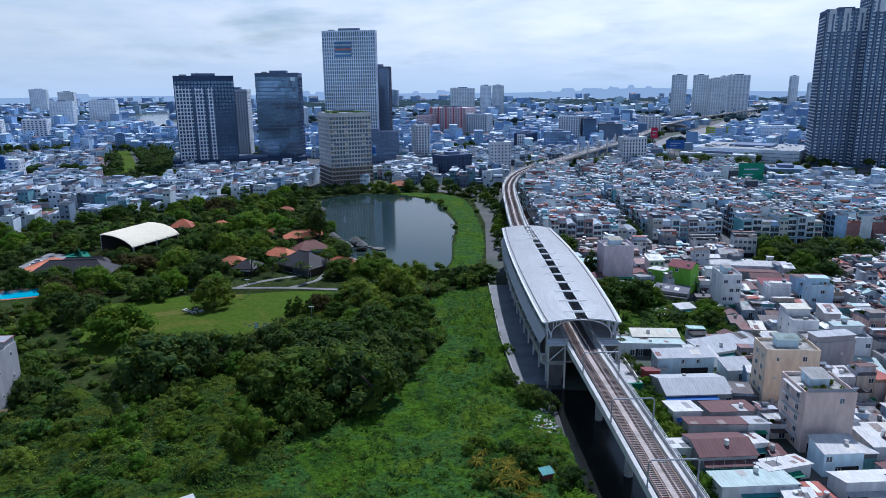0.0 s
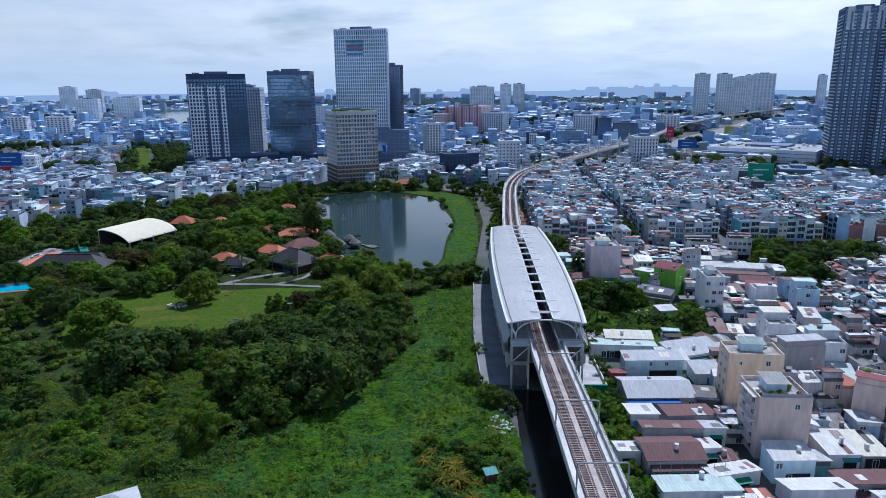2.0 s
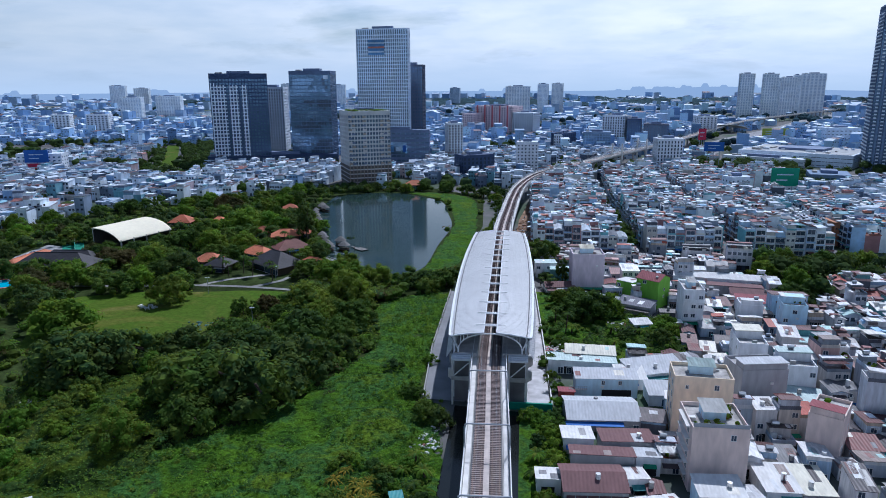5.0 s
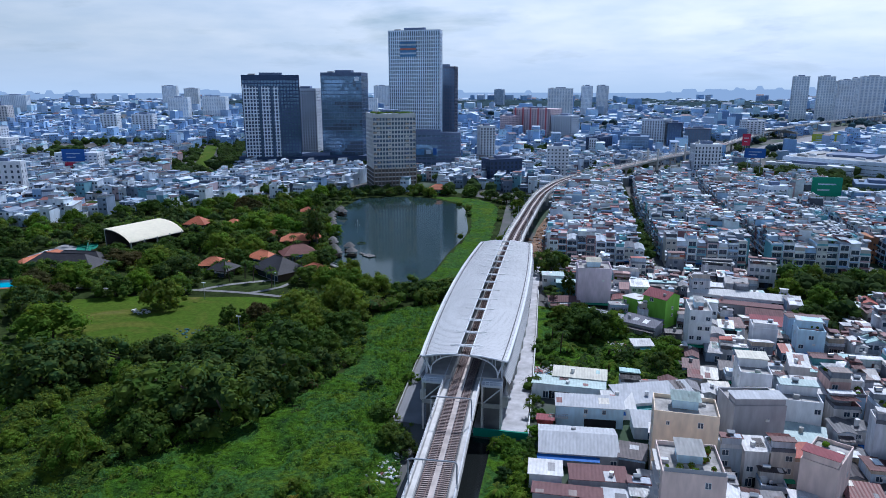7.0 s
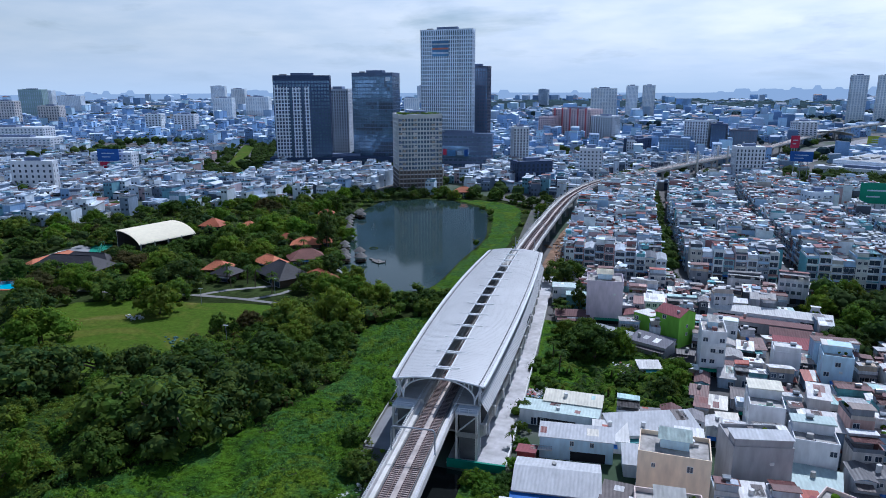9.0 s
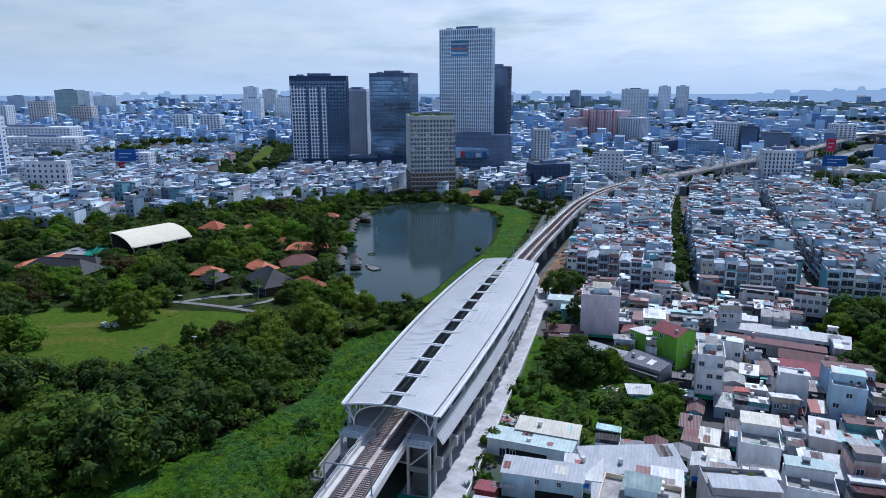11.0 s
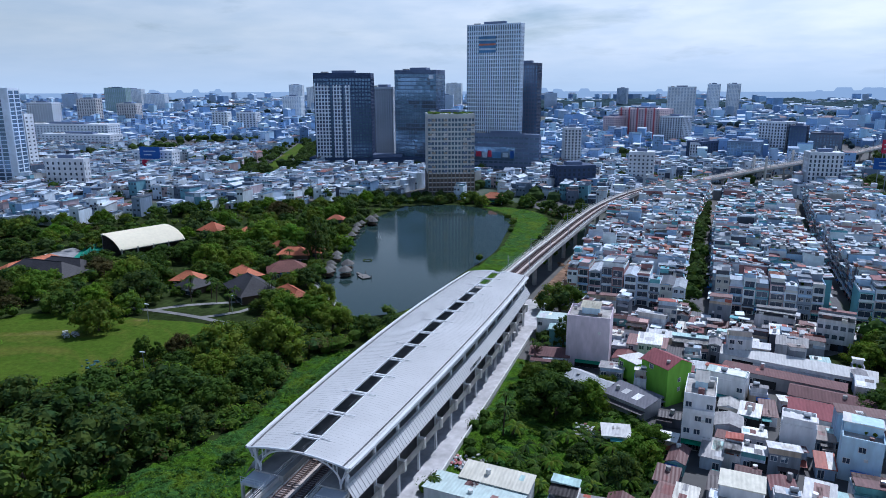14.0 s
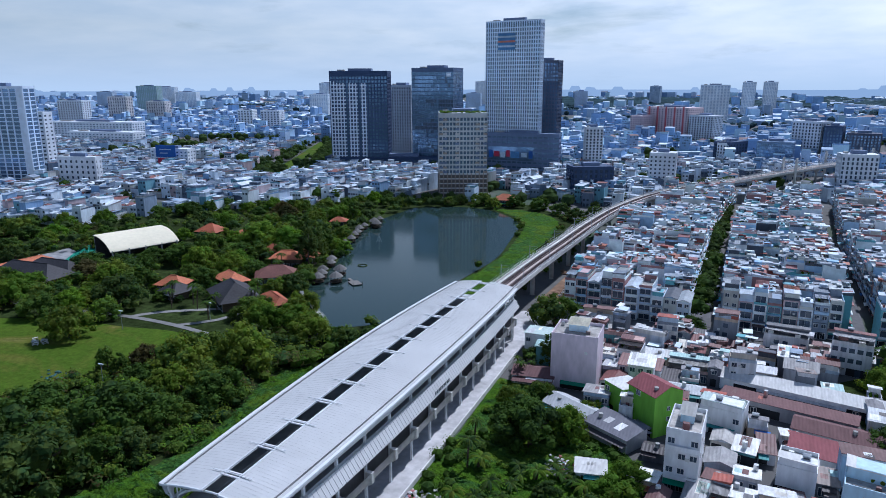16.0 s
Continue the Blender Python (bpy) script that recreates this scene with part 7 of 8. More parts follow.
for _ in range(170):
    t = rng.random()
    far_tree(-262 - 190 * t + rng.choice([-1, -1, -1, 1]) * rng.uniform(16, 75), 570 + 400 * t, rng.uniform(0.8, 1.5))
for _ in range(90):
    t = rng.random()
    far_tree(-300 - 150 * t + rng.uniform(8, 26), 655 + 280 * t, rng.uniform(0.8, 1.3))
for _ in range(150):
    x, y = rng.uniform(-345, -150), rng.uniform(530, 690)
    if y > edge(x) + 3:
        far_tree(x, y, rng.uniform(0.7, 1.25))
for _ in range(75):
    far_tree(101 - (rng.random() - 0.2) * 4, rng.uniform(362, 600), rng.uniform(0.75, 1.2))
for _ in range(30):
    x, y = rng.uniform(140, 215), rng.uniform(262, 350)
    if inside(x, y, TREE_PATCH):
        far_tree(x, y, rng.uniform(0.9, 1.4))
for _ in range(160):
    far_tree(rng.uniform(205, 300), rng.uniform(580, 760), rng.uniform(0.9, 1.4))
for _ in range(520):
    y = rng.uniform(450, 1300)
    x = rng.uniform(-1.5 * y, 0.75 * y)
    if y > edge(x) and not (50 < x < 260 and y < 650):
        far_tree(x, y, rng.uniform(0.8, 1.7))
for _ in range(5200):
    y = 430 + 1900 * rng.random() ** 1.3
    x = rng.uniform(-1.5 * y, 0.78 * y)
    if y > edge(x) + 6 and not (50 < x < 260 and y < 650) and (grove(x, y) or rng.random() < 0.16):
        r = rng.uniform(3, 6) * (1 + y / 1500)
        if inside(x, y, STRIP) or inside(x, y, RIVER) or inside(x, y, POND):
            continue
        # groves past y 1000 take the haze-tinted green
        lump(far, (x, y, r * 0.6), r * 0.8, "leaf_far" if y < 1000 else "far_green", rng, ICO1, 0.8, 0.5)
stuff("city_trees", far, "scattered dark green street trees and far groves", "trees")
# distant forest belt, in the green with haze mixed in
belt = Geo()
for _ in range(5200):
    y = rng.uniform(2300, 4700)
    x = rng.uniform(-1.6 * y, 0.85 * y)
    if noise.noise((x * 0.0016, y * 0.0016, 2.0)) > -0.05:
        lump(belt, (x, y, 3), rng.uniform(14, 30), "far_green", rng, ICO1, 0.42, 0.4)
for _ in range(1500):
    y = rng.uniform(2750, 3900)
    x = rng.uniform(-0.25 * y, 0.42 * y)
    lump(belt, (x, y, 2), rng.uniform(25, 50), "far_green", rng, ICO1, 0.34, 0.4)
stuff("distant_woods", belt, "dark belt of distant woods", "woods")

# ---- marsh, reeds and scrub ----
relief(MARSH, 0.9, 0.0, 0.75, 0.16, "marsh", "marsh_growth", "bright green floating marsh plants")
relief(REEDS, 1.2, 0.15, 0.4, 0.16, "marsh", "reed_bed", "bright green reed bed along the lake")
tuft = Geo()
rng = random.Random(3)
for _ in range(56000):
    x, y = rng.uniform(-185, 27), rng.uniform(60, 277)
    if inside(x, y, MARSH):
        k = noise.noise((x * 0.07, y * 0.07, 5.0)) + 0.5 * noise.noise((x * 0.3, y * 0.3, 9.0))
        z = 0.45 + max(0, k) * 1.0
        leaf(tuft, Vector((x, y, z + rng.uniform(0.1, 0.45))), Vector((rng.gauss(0, .3), rng.gauss(-0.1, .3), 1)).normalized(), rng.uniform(0.35, 0.8), "leaf_vine", rng, 0.5)
for _ in range(4200):      # upright tufts and taller stands in drifts
    x, y = rng.uniform(-60, 27), rng.uniform(84, 276)
    k = noise.noise((x * 0.045, y * 0.045, 12.0))
    if not inside(x, y, MARSH) or k < -0.12:
        continue
    m = "leaf_mist" if noise.noise((x * 0.04, y * 0.04, 21.0)) > 0.30 else "leaf_vine" if k < 0.3 else "leaf_light"
    hgt = rng.uniform(0.5, 1.0) + max(0, k) * 1.6
    for _ in range(9):
        a = rng.uniform(0, 6.28)
        p = Vector((x + math.cos(a) * rng.uniform(0, .8), y + math.sin(a) * rng.uniform(0, .8), 0.5 + hgt * rng.uniform(0.4, 1.0)))
        leaf(tuft, p, Vector((math.cos(a) * 0.7, math.sin(a) * 0.7, 0.8)).normalized(), rng.uniform(0.5, 1.0), m, rng, 0.4)
stuff("marsh_leaves", tuft, "broad leaves of water plants over the marsh", "vegetation")


def mound(x, y):
    return max(0.0, noise.noise((x * 0.085, y * 0.085, 31.0)) + 0.10) * 5.5 + max(0.0, noise.noise((x * 0.24, y * 0.24, 17.0))) * 2.2


hills = Geo()
index, vs, fs = {}, [], []
for j in range(120):
    for i in range(230):
        x, y = -200 + i * 0.9, 82 + j * 0.9
        if inside(x, y, SCRUB) or inside(x, y, MARSH) and x < -28 - (y - 82) * 0.2:
            index[i, j] = len(vs)
            vs.append((x + rng.uniform(-.25, .25), y + rng.uniform(-.25, .25), 0.35 + mound(x, y) * min(1.0, max(0.0, (-24 - (y - 82) * 0.2 - x) / 10)) + rng.uniform(0, 0.35)))
for (i, j), k in index.items():
    q = [index.get(c) for c in ((i + 1, j), (i + 1, j + 1), (i, j + 1))]
    if None not in q:
        fs.append((k, *q))
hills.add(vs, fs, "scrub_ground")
for _ in range(26000):
    x, y, z = rng.choice(vs)
    m = "leaf_vine" if noise.noise((x * 0.06, y * 0.06, 41.0)) < 0.1 else "leaf_mid"
    m = "leaf_mist" if noise.noise((x * 0.05, y * 0.05, 51.0)) > 0.34 else m
    leaf(hills, Vector((x + rng.uniform(-.5, .5), y + rng.uniform(-.5, .5), z + rng.uniform(0.05, 0.5))), Vector((rng.gauss(0, .5), rng.gauss(0, .5), 1)).normalized(), rng.uniform(0.4, 0.8), m, rng, 0.55)
stuff("creeper_mounds", hills, "mounds of scrub overgrown with green creepers", "vegetation")
srng = random.Random(29)
for _ in range(70):
    x, y = srng.uniform(-135, -42), srng.uniform(100, 184)
    if inside(x, y, SCRUB) or y < 126 and srng.random() < 0.35:
        k = srng.choice([0, 1, 1, 2, 3, 4, 4, 5])
        plant("bush", x, y, srng.uniform(0.8, 1.7), pick=k)
for x, y, s, k in ((-70, 150, 0.6, 3), (-96, 150, 0.7, 4), (-104, 162, 0.8, 0), (-76, 172, 0.7, 5), (-66, 162, 0.55, 3), (-100, 136, 0.7, 4)):
    plant("broad", x, y, s, pick=k)
column = thing("overgrown_stump", pose(-87.5, 158, 0), "dead tree stump wrapped in dark creepers", "tree")
g = Geo()
g.tube([(0, 0, -0.2), (0.2, 0, 4), (0, 0, 8.5)], 0.5, "bark", 7)
part("trunk", g, column)
part("creeper", crown_geo(random.Random(5), [((0, 0, 1.5), 2.6), ((0.3, 0.2, 3.6), 2.3), ((-0.2, 0, 5.6), 1.9), ((0, 0.1, 7.6), 1.5)], 700, 0.5, "leaf_dark"), column)
scrub = Geo()
for _ in range(900):
    x, y = rng.uniform(-190, 0), rng.uniform(80, 215)
    edge_y = 138 + max(0, (x + 44) * 1.2) if x > -44 else 138
    if (inside(x, y, PARK) or inside(x, y, MARSH)) and (y < 160 or not inside(x, y, MARSH)) and x < -20 and not inside(x, y, LAWN):
        r = rng.uniform(1.0, 2.4)
        m = rng.choice(["leaf_mid", "leaf_mid", "leaf_light", "leaf_dark"])
        if inside(x, y, MARSH):
            r *= 0.6
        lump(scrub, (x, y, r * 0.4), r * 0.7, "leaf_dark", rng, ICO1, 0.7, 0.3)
        for _ in range(34):
            d = Vector((rng.gauss(0, 1), rng.gauss(0, 1), abs(rng.gauss(0.2, 1)))).normalized()
            leaf(scrub, Vector((x, y, r * 0.4)) + Vector((d.x, d.y, d.z * 0.75)) * r * rng.uniform(0.85, 1.15), (d + Vector((rng.gauss(0, .28), rng.gauss(0, .28), .5))).normalized(), 0.6, m, rng)
for _ in range(420):
    x, y = rng.uniform(-120, 27), rng.uniform(70, 277)
    if inside(x, y, MARSH) and noise.noise((x * 0.03, y * 0.03, 4.0)) > 0.05:
        r = rng.uniform(0.6, 1.5)
        m = rng.choice(["leaf_light", "leaf_light", "leaf_mid", "leaf_vine"])
        for _ in range(30):
            d = Vector((rng.gauss(0, 1), rng.gauss(0, 1), abs(rng.gauss(0.2, 1)))).normalized()
            leaf(scrub, Vector((x, y, 0.35)) + Vector((d.x, d.y, d.z * 0.6)) * r * rng.uniform(0.5, 1.15), (d + Vector((0, 0, .7))).normalized(), 0.55, m, rng)
for _ in range(230):      # taller grass and creepers in the foreground
    x, y = rng.uniform(-125, -15), rng.uniform(84, 146)
    if inside(x, y, MARSH) or inside(x, y, PARK):
        r = rng.uniform(0.9, 2.1)
        m = rng.choice(["leaf_light", "leaf_vine", "leaf_vine", "leaf_mid"])
        for _ in range(44):
            d = Vector((rng.gauss(0, 1), rng.gauss(0, 1), abs(rng.gauss(0.3, 1)))).normalized()
            leaf(scrub, Vector((x, y, 0.4)) + Vector((d.x, d.y, d.z * 0.75)) * r * rng.uniform(0.4, 1.15), (d + Vector((0, 0, .6))).normalized(), 0.55, m, rng)
for _ in range(150):      # bank beside the canal
    y = rng.uniform(84, 184)
    x = rng.uniform(11, 25) - max(0, (y - 150) * 0.06)
    r = rng.uniform(0.7, 1.7)
    m = rng.choice(["leaf_light", "leaf_mid", "leaf_mid", "leaf_dark", "leaf_vine"])
    for _ in range(40):
        d = Vector((rng.gauss(0, 1), rng.gauss(0, 1), abs(rng.gauss(0.2, 1)))).normalized()
        leaf(scrub, Vector((x, y, 0.4)) + Vector((d.x, d.y, d.z * 0.9)) * r * rng.uniform(0.4, 1.15), (d + Vector((0, 0, .6))).normalized(), 0.5, m, rng)
stuff("scrub", scrub, "tangled green scrub and creepers", "vegetation")
structure("ground_bank", fill([(44.5, 96), (56, 96), (57, 150), (55, 176.5), (44.5, 176.5)], 0.2, "marsh"), "grassy bank between the viaduct and the sheds", "ground")
rng = random.Random(8)
structure("ground_strip", fill(STRIP, 0.2, "lawn"), "bright green strip of grass along a canal", "ground")
structure("ground_green", fill(GREEN_PATCH, 0.18, "marsh"), "grassy waste ground with shrubs beside the road", "ground")
structure("ground_trees", fill(TREE_PATCH, 0.18, "undergrowth"), "shaded ground under trees between houses", "ground")
yard = Geo()
for _ in range(300):
    x, y = rng.uniform(49, 99), rng.uniform(204, 300)
    if inside(x, y, GREEN_PATCH) and not (74 < x < 92 and 236 < y < 250) and not (70 < x < 96 and 258 < y < 276):
        k = noise.noise((x * 0.05, y * 0.05, 1.0))
        r = rng.uniform(0.7, 1.5) * (1.7 if k > 0 or y < 232 else 0.7)
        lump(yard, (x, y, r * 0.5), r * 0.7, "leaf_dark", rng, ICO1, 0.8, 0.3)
        m = rng.choice(["leaf_mid", "leaf_dark", "leaf_dark", "leaf_vine"])
        for _ in range(30):
            d = Vector((rng.gauss(0, 1), rng.gauss(0, 1), abs(rng.gauss(0.3, 1)))).normalized()
            leaf(yard, Vector((x, y, r * 0.5)) + Vector((d.x, d.y, d.z * 0.8)) * r * rng.uniform(0.85, 1.2), (d + Vector((rng.gauss(0, .28), rng.gauss(0, .28), .5))).normalized(), 0.6, m, rng)
stuff("yard_shrubs", yard, "wild shrubs on the waste ground", "vegetation")
for x, y, s in ((90, 226, 0.8), (93, 234, 0.9), (95, 243, 0.8), (60, 268, 0.8), (66, 274, 0.8), (80, 232, 0.55), (160, 300, 1.1), (166, 312, 1.1), (175, 325, 1.2), (185, 335, 1.1), (195, 338, 1.1), (205, 340, 1.1), (158, 330, 1.1), (168, 340, 1.1), (150, 280, 1.0), (162, 286, 1.0), (152, 318, 1.0), (148, 340, 0.9), (55, 302, 0.5), (90, 262, 0.4), (80, 272, 0.6)):
    plant("broad", x, y, s)
for _ in range(44):
    x, y = rng.uniform(58, 96), rng.uniform(214, 246)
    if inside(x, y, GREEN_PATCH):
        plant_palm("banana", x, y, rng.uniform(0.9, 1.4))
for x, y, s in ((54, 290, 0.6), (56.5, 287, 0.7), (58.5, 291, 0.65), (52.5, 294, 0.6), (57, 295, 0.7), (60, 236, 1.0), (57, 248, 0.9), (70, 250, 0.9), (53, 190, 0.6), (54, 206, 0.7), (-56, 172, 0.8), (-78, 296, 1.0), (-84, 300, 1.0), (-70, 298, 1.1), (-88, 293, 0.9), (-66, 289, 1.0)):
    plant_palm("palm", x, y, s)
for x, y, s in ((14, 128, 1.5), (11.5, 135, 1.5), (13.5, 132, 1.7), (9, 138, 1.3), (6, 142, 1.2), (16, 124, 1.5), (15, 137, 1.2), (8, 133, 1.4), (12, 129, 1.6), (9.5, 130, 1.4), (16.5, 129, 1.3), (4.5, 138, 1.1), (12, 139, 1.2), (10.5, 125, 1.5)):
    plant_palm("yellow_palm", x, y, s)
for x, y, s in ((49, 160, 0.8), (53, 157, 0.9), (51, 168, 1.1), (54, 173, 0.9), (55, 167, 1.0), (52, 147, 0.8), (50, 135, 1.0), (53, 128, 1.1), (49, 122, 1.0), (55, 180, 0.8), (55, 190, 0.8), (53.5, 198, 0.8)):
    plant("bush", x, y, s)
for x, y, s in ((49, 152, 1.1), (51.5, 150, 0.9), (48, 146, 1.0), (50.5, 142, 1.1), (49, 131, 1.0), (51.5, 126, 1.1)):
    plant_palm("banana", x, y, s)
for x, y, s in ((21, 148, 1.0), (24, 142, 1.1), (22, 138, 0.9), (25, 134, 1.0), (19, 142, 0.9)):
    plant_palm("banana", x, y, s)
for x, y, s in ((5, 147, 0.8), (8, 145, 0.9), (12, 144, 0.8), (15, 142, 0.9), (18, 136, 1.0), (3, 143, 0.8), (20, 145, 0.9), (10, 122, 1.2), (16, 137, 1.1), (6, 130, 1.0), (24, 120, 1.3), (25, 130, 1.2), (13, 116, 1.3), (21, 114, 1.3)):
    plant("bush", x, y, s)

# ---- park buildings ----
# sports hall with a barrel roof
hall = thing("sports_hall", pose(-178, 333, 0, 0, 0, -19), "sports hall with a pale arched roof and open dark end", "hall")
HW, HL = 17.5, 34.0
g = Geo()
vs, fs = [], []
N = 14
for j in range(2):
    for k in range(N + 1):
        a = math.pi * (0.45 + 0.41 * k / N)
        vs.append((-HW * math.cos(a) / math.cos(math.pi * 0.14), j * HL, 7.4 + 5.4 * (math.sin(a) - math.sin(math.pi * 0.14)) / (1 - math.sin(math.pi * 0.14))))
low = [(x, y, z - 0.35) for x, y, z in vs]
for k in range(N):
    fs.append((k + N + 1, k, k + 1, k + N + 2))
    fs.append((2 * (N + 1) + k, 3 * (N + 1) + k, 3 * (N + 1) + k + 1, 2 * (N + 1) + k + 1))
    fs.append((k, 2 * (N + 1) + k, 2 * (N + 1) + k + 1, k + 1))
material("hall_roof", (.80, .73, .55), 0.7, vary=0.06)
g.add(vs + low, fs, "hall_roof")
part("roof", g, hall, "cream arched sheet roof")
# set-back dark panel: the open hall's inner shade is in its colour
g = Geo()
end = [(x, HL - 1.0, z - 0.4) for x, y, z in vs[:N + 1]]
g.add(end + [(HW, HL - 1.0, 0), (end[0][0], HL - 1.0, 0)], [tuple(range(N + 2, -1, -1))], "slate")
part("end_wall", g, hall, "dark back panel standing in for the inner shade")
for s in (-1, 1):
    g = Geo()
    if s > 0:
        g.box(16.8, 1.2, 0, 17.2, HL - 0.5, 3.0, "grey_plaster")
        part("side_wall", g, hall)
    else:
        g.box(-3.0, 0.6, 0, -2.8, HL - 0.5, 11.8, "slate")
        part("side_net", g, hall, "dark netting along the high side")
for k in range(5):
    for s in (-1, 1):
        g = Geo()
        x = 17.1 if s > 0 else -3.3
        g.box(x - 0.3, 1 + k * 8.0 - 0.3, 0, x + 0.3, 1 + k * 8.0 + 0.3, 7.8 if s > 0 else 12.0, "concrete")
        part("column", g, hall)


def pavilion(x, y, turn, w, d, h, mat, label, rise=0.3, mat2=None):
    ob = thing("pavilion", pose(x, y, 0, 0, 0, turn), label, "pavilion", "park buildings")
    rng = random.Random(int(x * 3 + y))
    parts, wins = house_parts(w, d, 1, rng, roof="hip_steep", wall="bark", roof_mat=mat, fh=h, win_p=1.0)
    for nm, gg in parts:
        part(nm, gg, ob)
    for wx, wy, wz, wt, ww, wh in wins:
        key = (round(ww, 1), round(wh, 1))
        if key not in WMESH:
            WMESH[key] = window_mesh(ww, wh).mesh("window")
        part("window", WMESH[key], ob).matrix_local = win_matrix(wx, wy, wz, wt)
    g = Geo()
    r = max(0.3, (max(w, d) - min(w, d)) / 2)
    z = h + min(w, d) * 0.40
    if w > d:
        g.tube([(-r, 0, z), (r, 0, z)], 0.2, mat, 6)
    else:
        g.tube([(0, -r, z), (0, r, z)], 0.2, mat, 6)
    part("ridge", g, ob)
    return ob


pavilion(-106, 312, 12, 11, 8, 3.4, "tile_orange", "long pavilion with a bright orange tile roof")
pavilion(-97, 305, -10, 9, 9, 3.4, "slate", "small pavilion with a dark slate roof")
pavilion(-71, 309, -35, 21, 14, 3.8, "slate", "large restaurant with a dark slate hipped roof")
pavilion(-86, 325, -25, 14, 8, 4.2, "tile_orange", "pavilion with a red-orange tile roof behind the dark one")
pavilion(-52, 311, -32, 15, 5, 3.6, "tile_red", "low wing with weathered reddish tiles")
material("tile_brown", (.20, .085, .07), 0.75, vary=0.3, grain=2.0)
pavilion(-75, 341, 38, 16, 10, 3.4, "tile_brown", "lakeside pavilion with a brown-red tile roof")
pavilion(-86, 364, 20, 14, 8, 4.6, "tile_orange", "lakeside pavilion with an orange tile roof")
pavilion(-80, 372, 10, 9, 7, 4.4, "tile_orange", "small orange tiled pavilion in the trees")
pavilion(-104, 376, 10, 8, 7, 3.8, "tile_red", "small red tiled pavilion in the trees")
pavilion(-163, 396, 5, 12, 10, 4.6, "tile_red", "red tiled house beyond the sports hall")
pavilion(-141, 400, 0, 9, 7, 4.2, "tile_orange", "small orange tiled roof among trees")
pavilion(-174, 296, 4, 34, 13, 3.8, "slate", "long low building with a dark slate roof")
pavilion(-176, 309, 4, 26, 9, 3.4, "slate", "low dark roofed wing beside the courts")
pavilion(-196, 306, 86, 26, 5, 3.2, "tile_orange", "long low building with an orange tile strip roof")
pavilion(-114, 452, 20, 8, 6, 4, "tile_red", "small red roof in the lakeside trees")
pavilion(-45, 562, 10, 14, 9, 5, "tile_orange", "orange roofed house behind the lake")
# shrubs and palms close round the park buildings
brng = random.Random(41)
for x, y, w, d in ((-106, 314, 18, 11), (-97, 305, 9, 9), (-76, 318, 20, 15), (-63, 313, 12, 8), (-86, 325, 14, 8), (-80, 352, 17, 11), (-86, 364, 14, 8)):
    for k in range(9):
        a = k * 0.7 + brng.uniform(0, 0.5)
        px_, py_ = x + (w / 2 + 2.5) * math.cos(a), y + (d / 2 + 3.0) * math.sin(a)
        if k % 4 == 3:
            plant_palm("palm", px_, py_, brng.uniform(0.7, 1.0))
        else:
            plant("bush", px_, py_, brng.uniform(0.6, 1.05))
# courts, pool, car park
g = Geo()
g.add([(-207, 345, 0.35), (-186, 316, 0.35), (-178, 322, 0.35), (-199, 352, 0.35)], [(0, 1, 2, 3)], "court")
structure("floor_court", g, "green sports court", "court")
court_fence = thing("court_fence", pose(-196, 331, 0, 0, 0, 124.8), "green wind screen along the court", "fence")
g = Geo(); g.box(-18, -5.2, 0.3, 18, -5.0, 3.2, "court"); part("screen", g, court_fence)
for k in range(7):
    g = Geo(); g.cyl(-18 + 6 * k, -5.3, 0.2, 3.4, 0.08, "white_steel", 6); part("post", g, court_fence)
pool = thing("swimming_pool", pose(-184, 272, 0, 0, 0, 20), "turquoise swimming pool with a tiled orange rim", "pool")
g = Geo(); g.box(-10, -8, 0.1, 10, 8, 0.34, "tile_orange"); part("rim", g, pool)
g = Geo(); g.box(-8.6, -6.5, 0.3, 8.6, 6.5, 0.40, "pool_tile"); part("water", g, pool)
g = Geo()
fill([(-214, 318), (-206, 300), (-190, 300), (-186, 312), (-200, 340), (-215, 345)], 0.3, "road_dust", g)
structure("pavement_carpark", g, "pale paved car park", "pavement")


def car(x, y, turn, colour, label):
    ob = thing("car", pose(x, y, 0.3, 0, 0, turn), label, "car", "parked cars")
    g = Geo()
    g.add([(-2.1, -.85, .35), (2.1, -.85, .35), (2.1, .85, .35), (-2.1, .85, .35), (-2.15, -.85, .85), (2.1, -.82, .8), (2.1, .82, .8), (-2.15, .85, .85)], [(0, 1, 5, 4), (1, 2, 6, 5), (2, 3, 7, 6), (3, 0, 4, 7), (4, 5, 6, 7)], colour)
    g.add([(-1.7, -.75, .84), (1.0, -.75, .82), (1.0, .75, .82), (-1.7, .75, .84), (-1.2, -.62, 1.42), (.4, -.62, 1.42), (.4, .62, 1.42), (-1.2, .62, 1.42)], [(4, 5, 6, 7)], colour)
    part("body", g, ob)
    g = Geo()
    g.add([(-1.7, -.75, .84), (1.0, -.75, .82), (1.0, .75, .82), (-1.7, .75, .84), (-1.2, -.62, 1.42), (.4, -.62, 1.42), (.4, .62, 1.42), (-1.2, .62, 1.42)], [(0, 1, 5, 4), (1, 2, 6, 5), (2, 3, 7, 6), (3, 0, 4, 7)], "pane")
    part("windows", g, ob)
    for sx in (-1.35, 1.35):
        for sy in (-0.85, 0.85):
            g = Geo(); g.tube([(sx, sy - 0.1, .33), (sx, sy + 0.1, .33)], 0.33, "concrete_dark", 10); part("wheel", g, ob)


rng = random.Random(4)
for k in range(9):
    car(-209 + k * 1.9, 322 - k * 2.7 if k % 2 else 325 - k * 2.7, 30 + rng.uniform(-4, 4), rng.choice(["white_wall", "white_wall", "tower_dark", "grey_steel"]), rng.choice(["white parked car on the paved yard", "parked car on the paved yard"]))

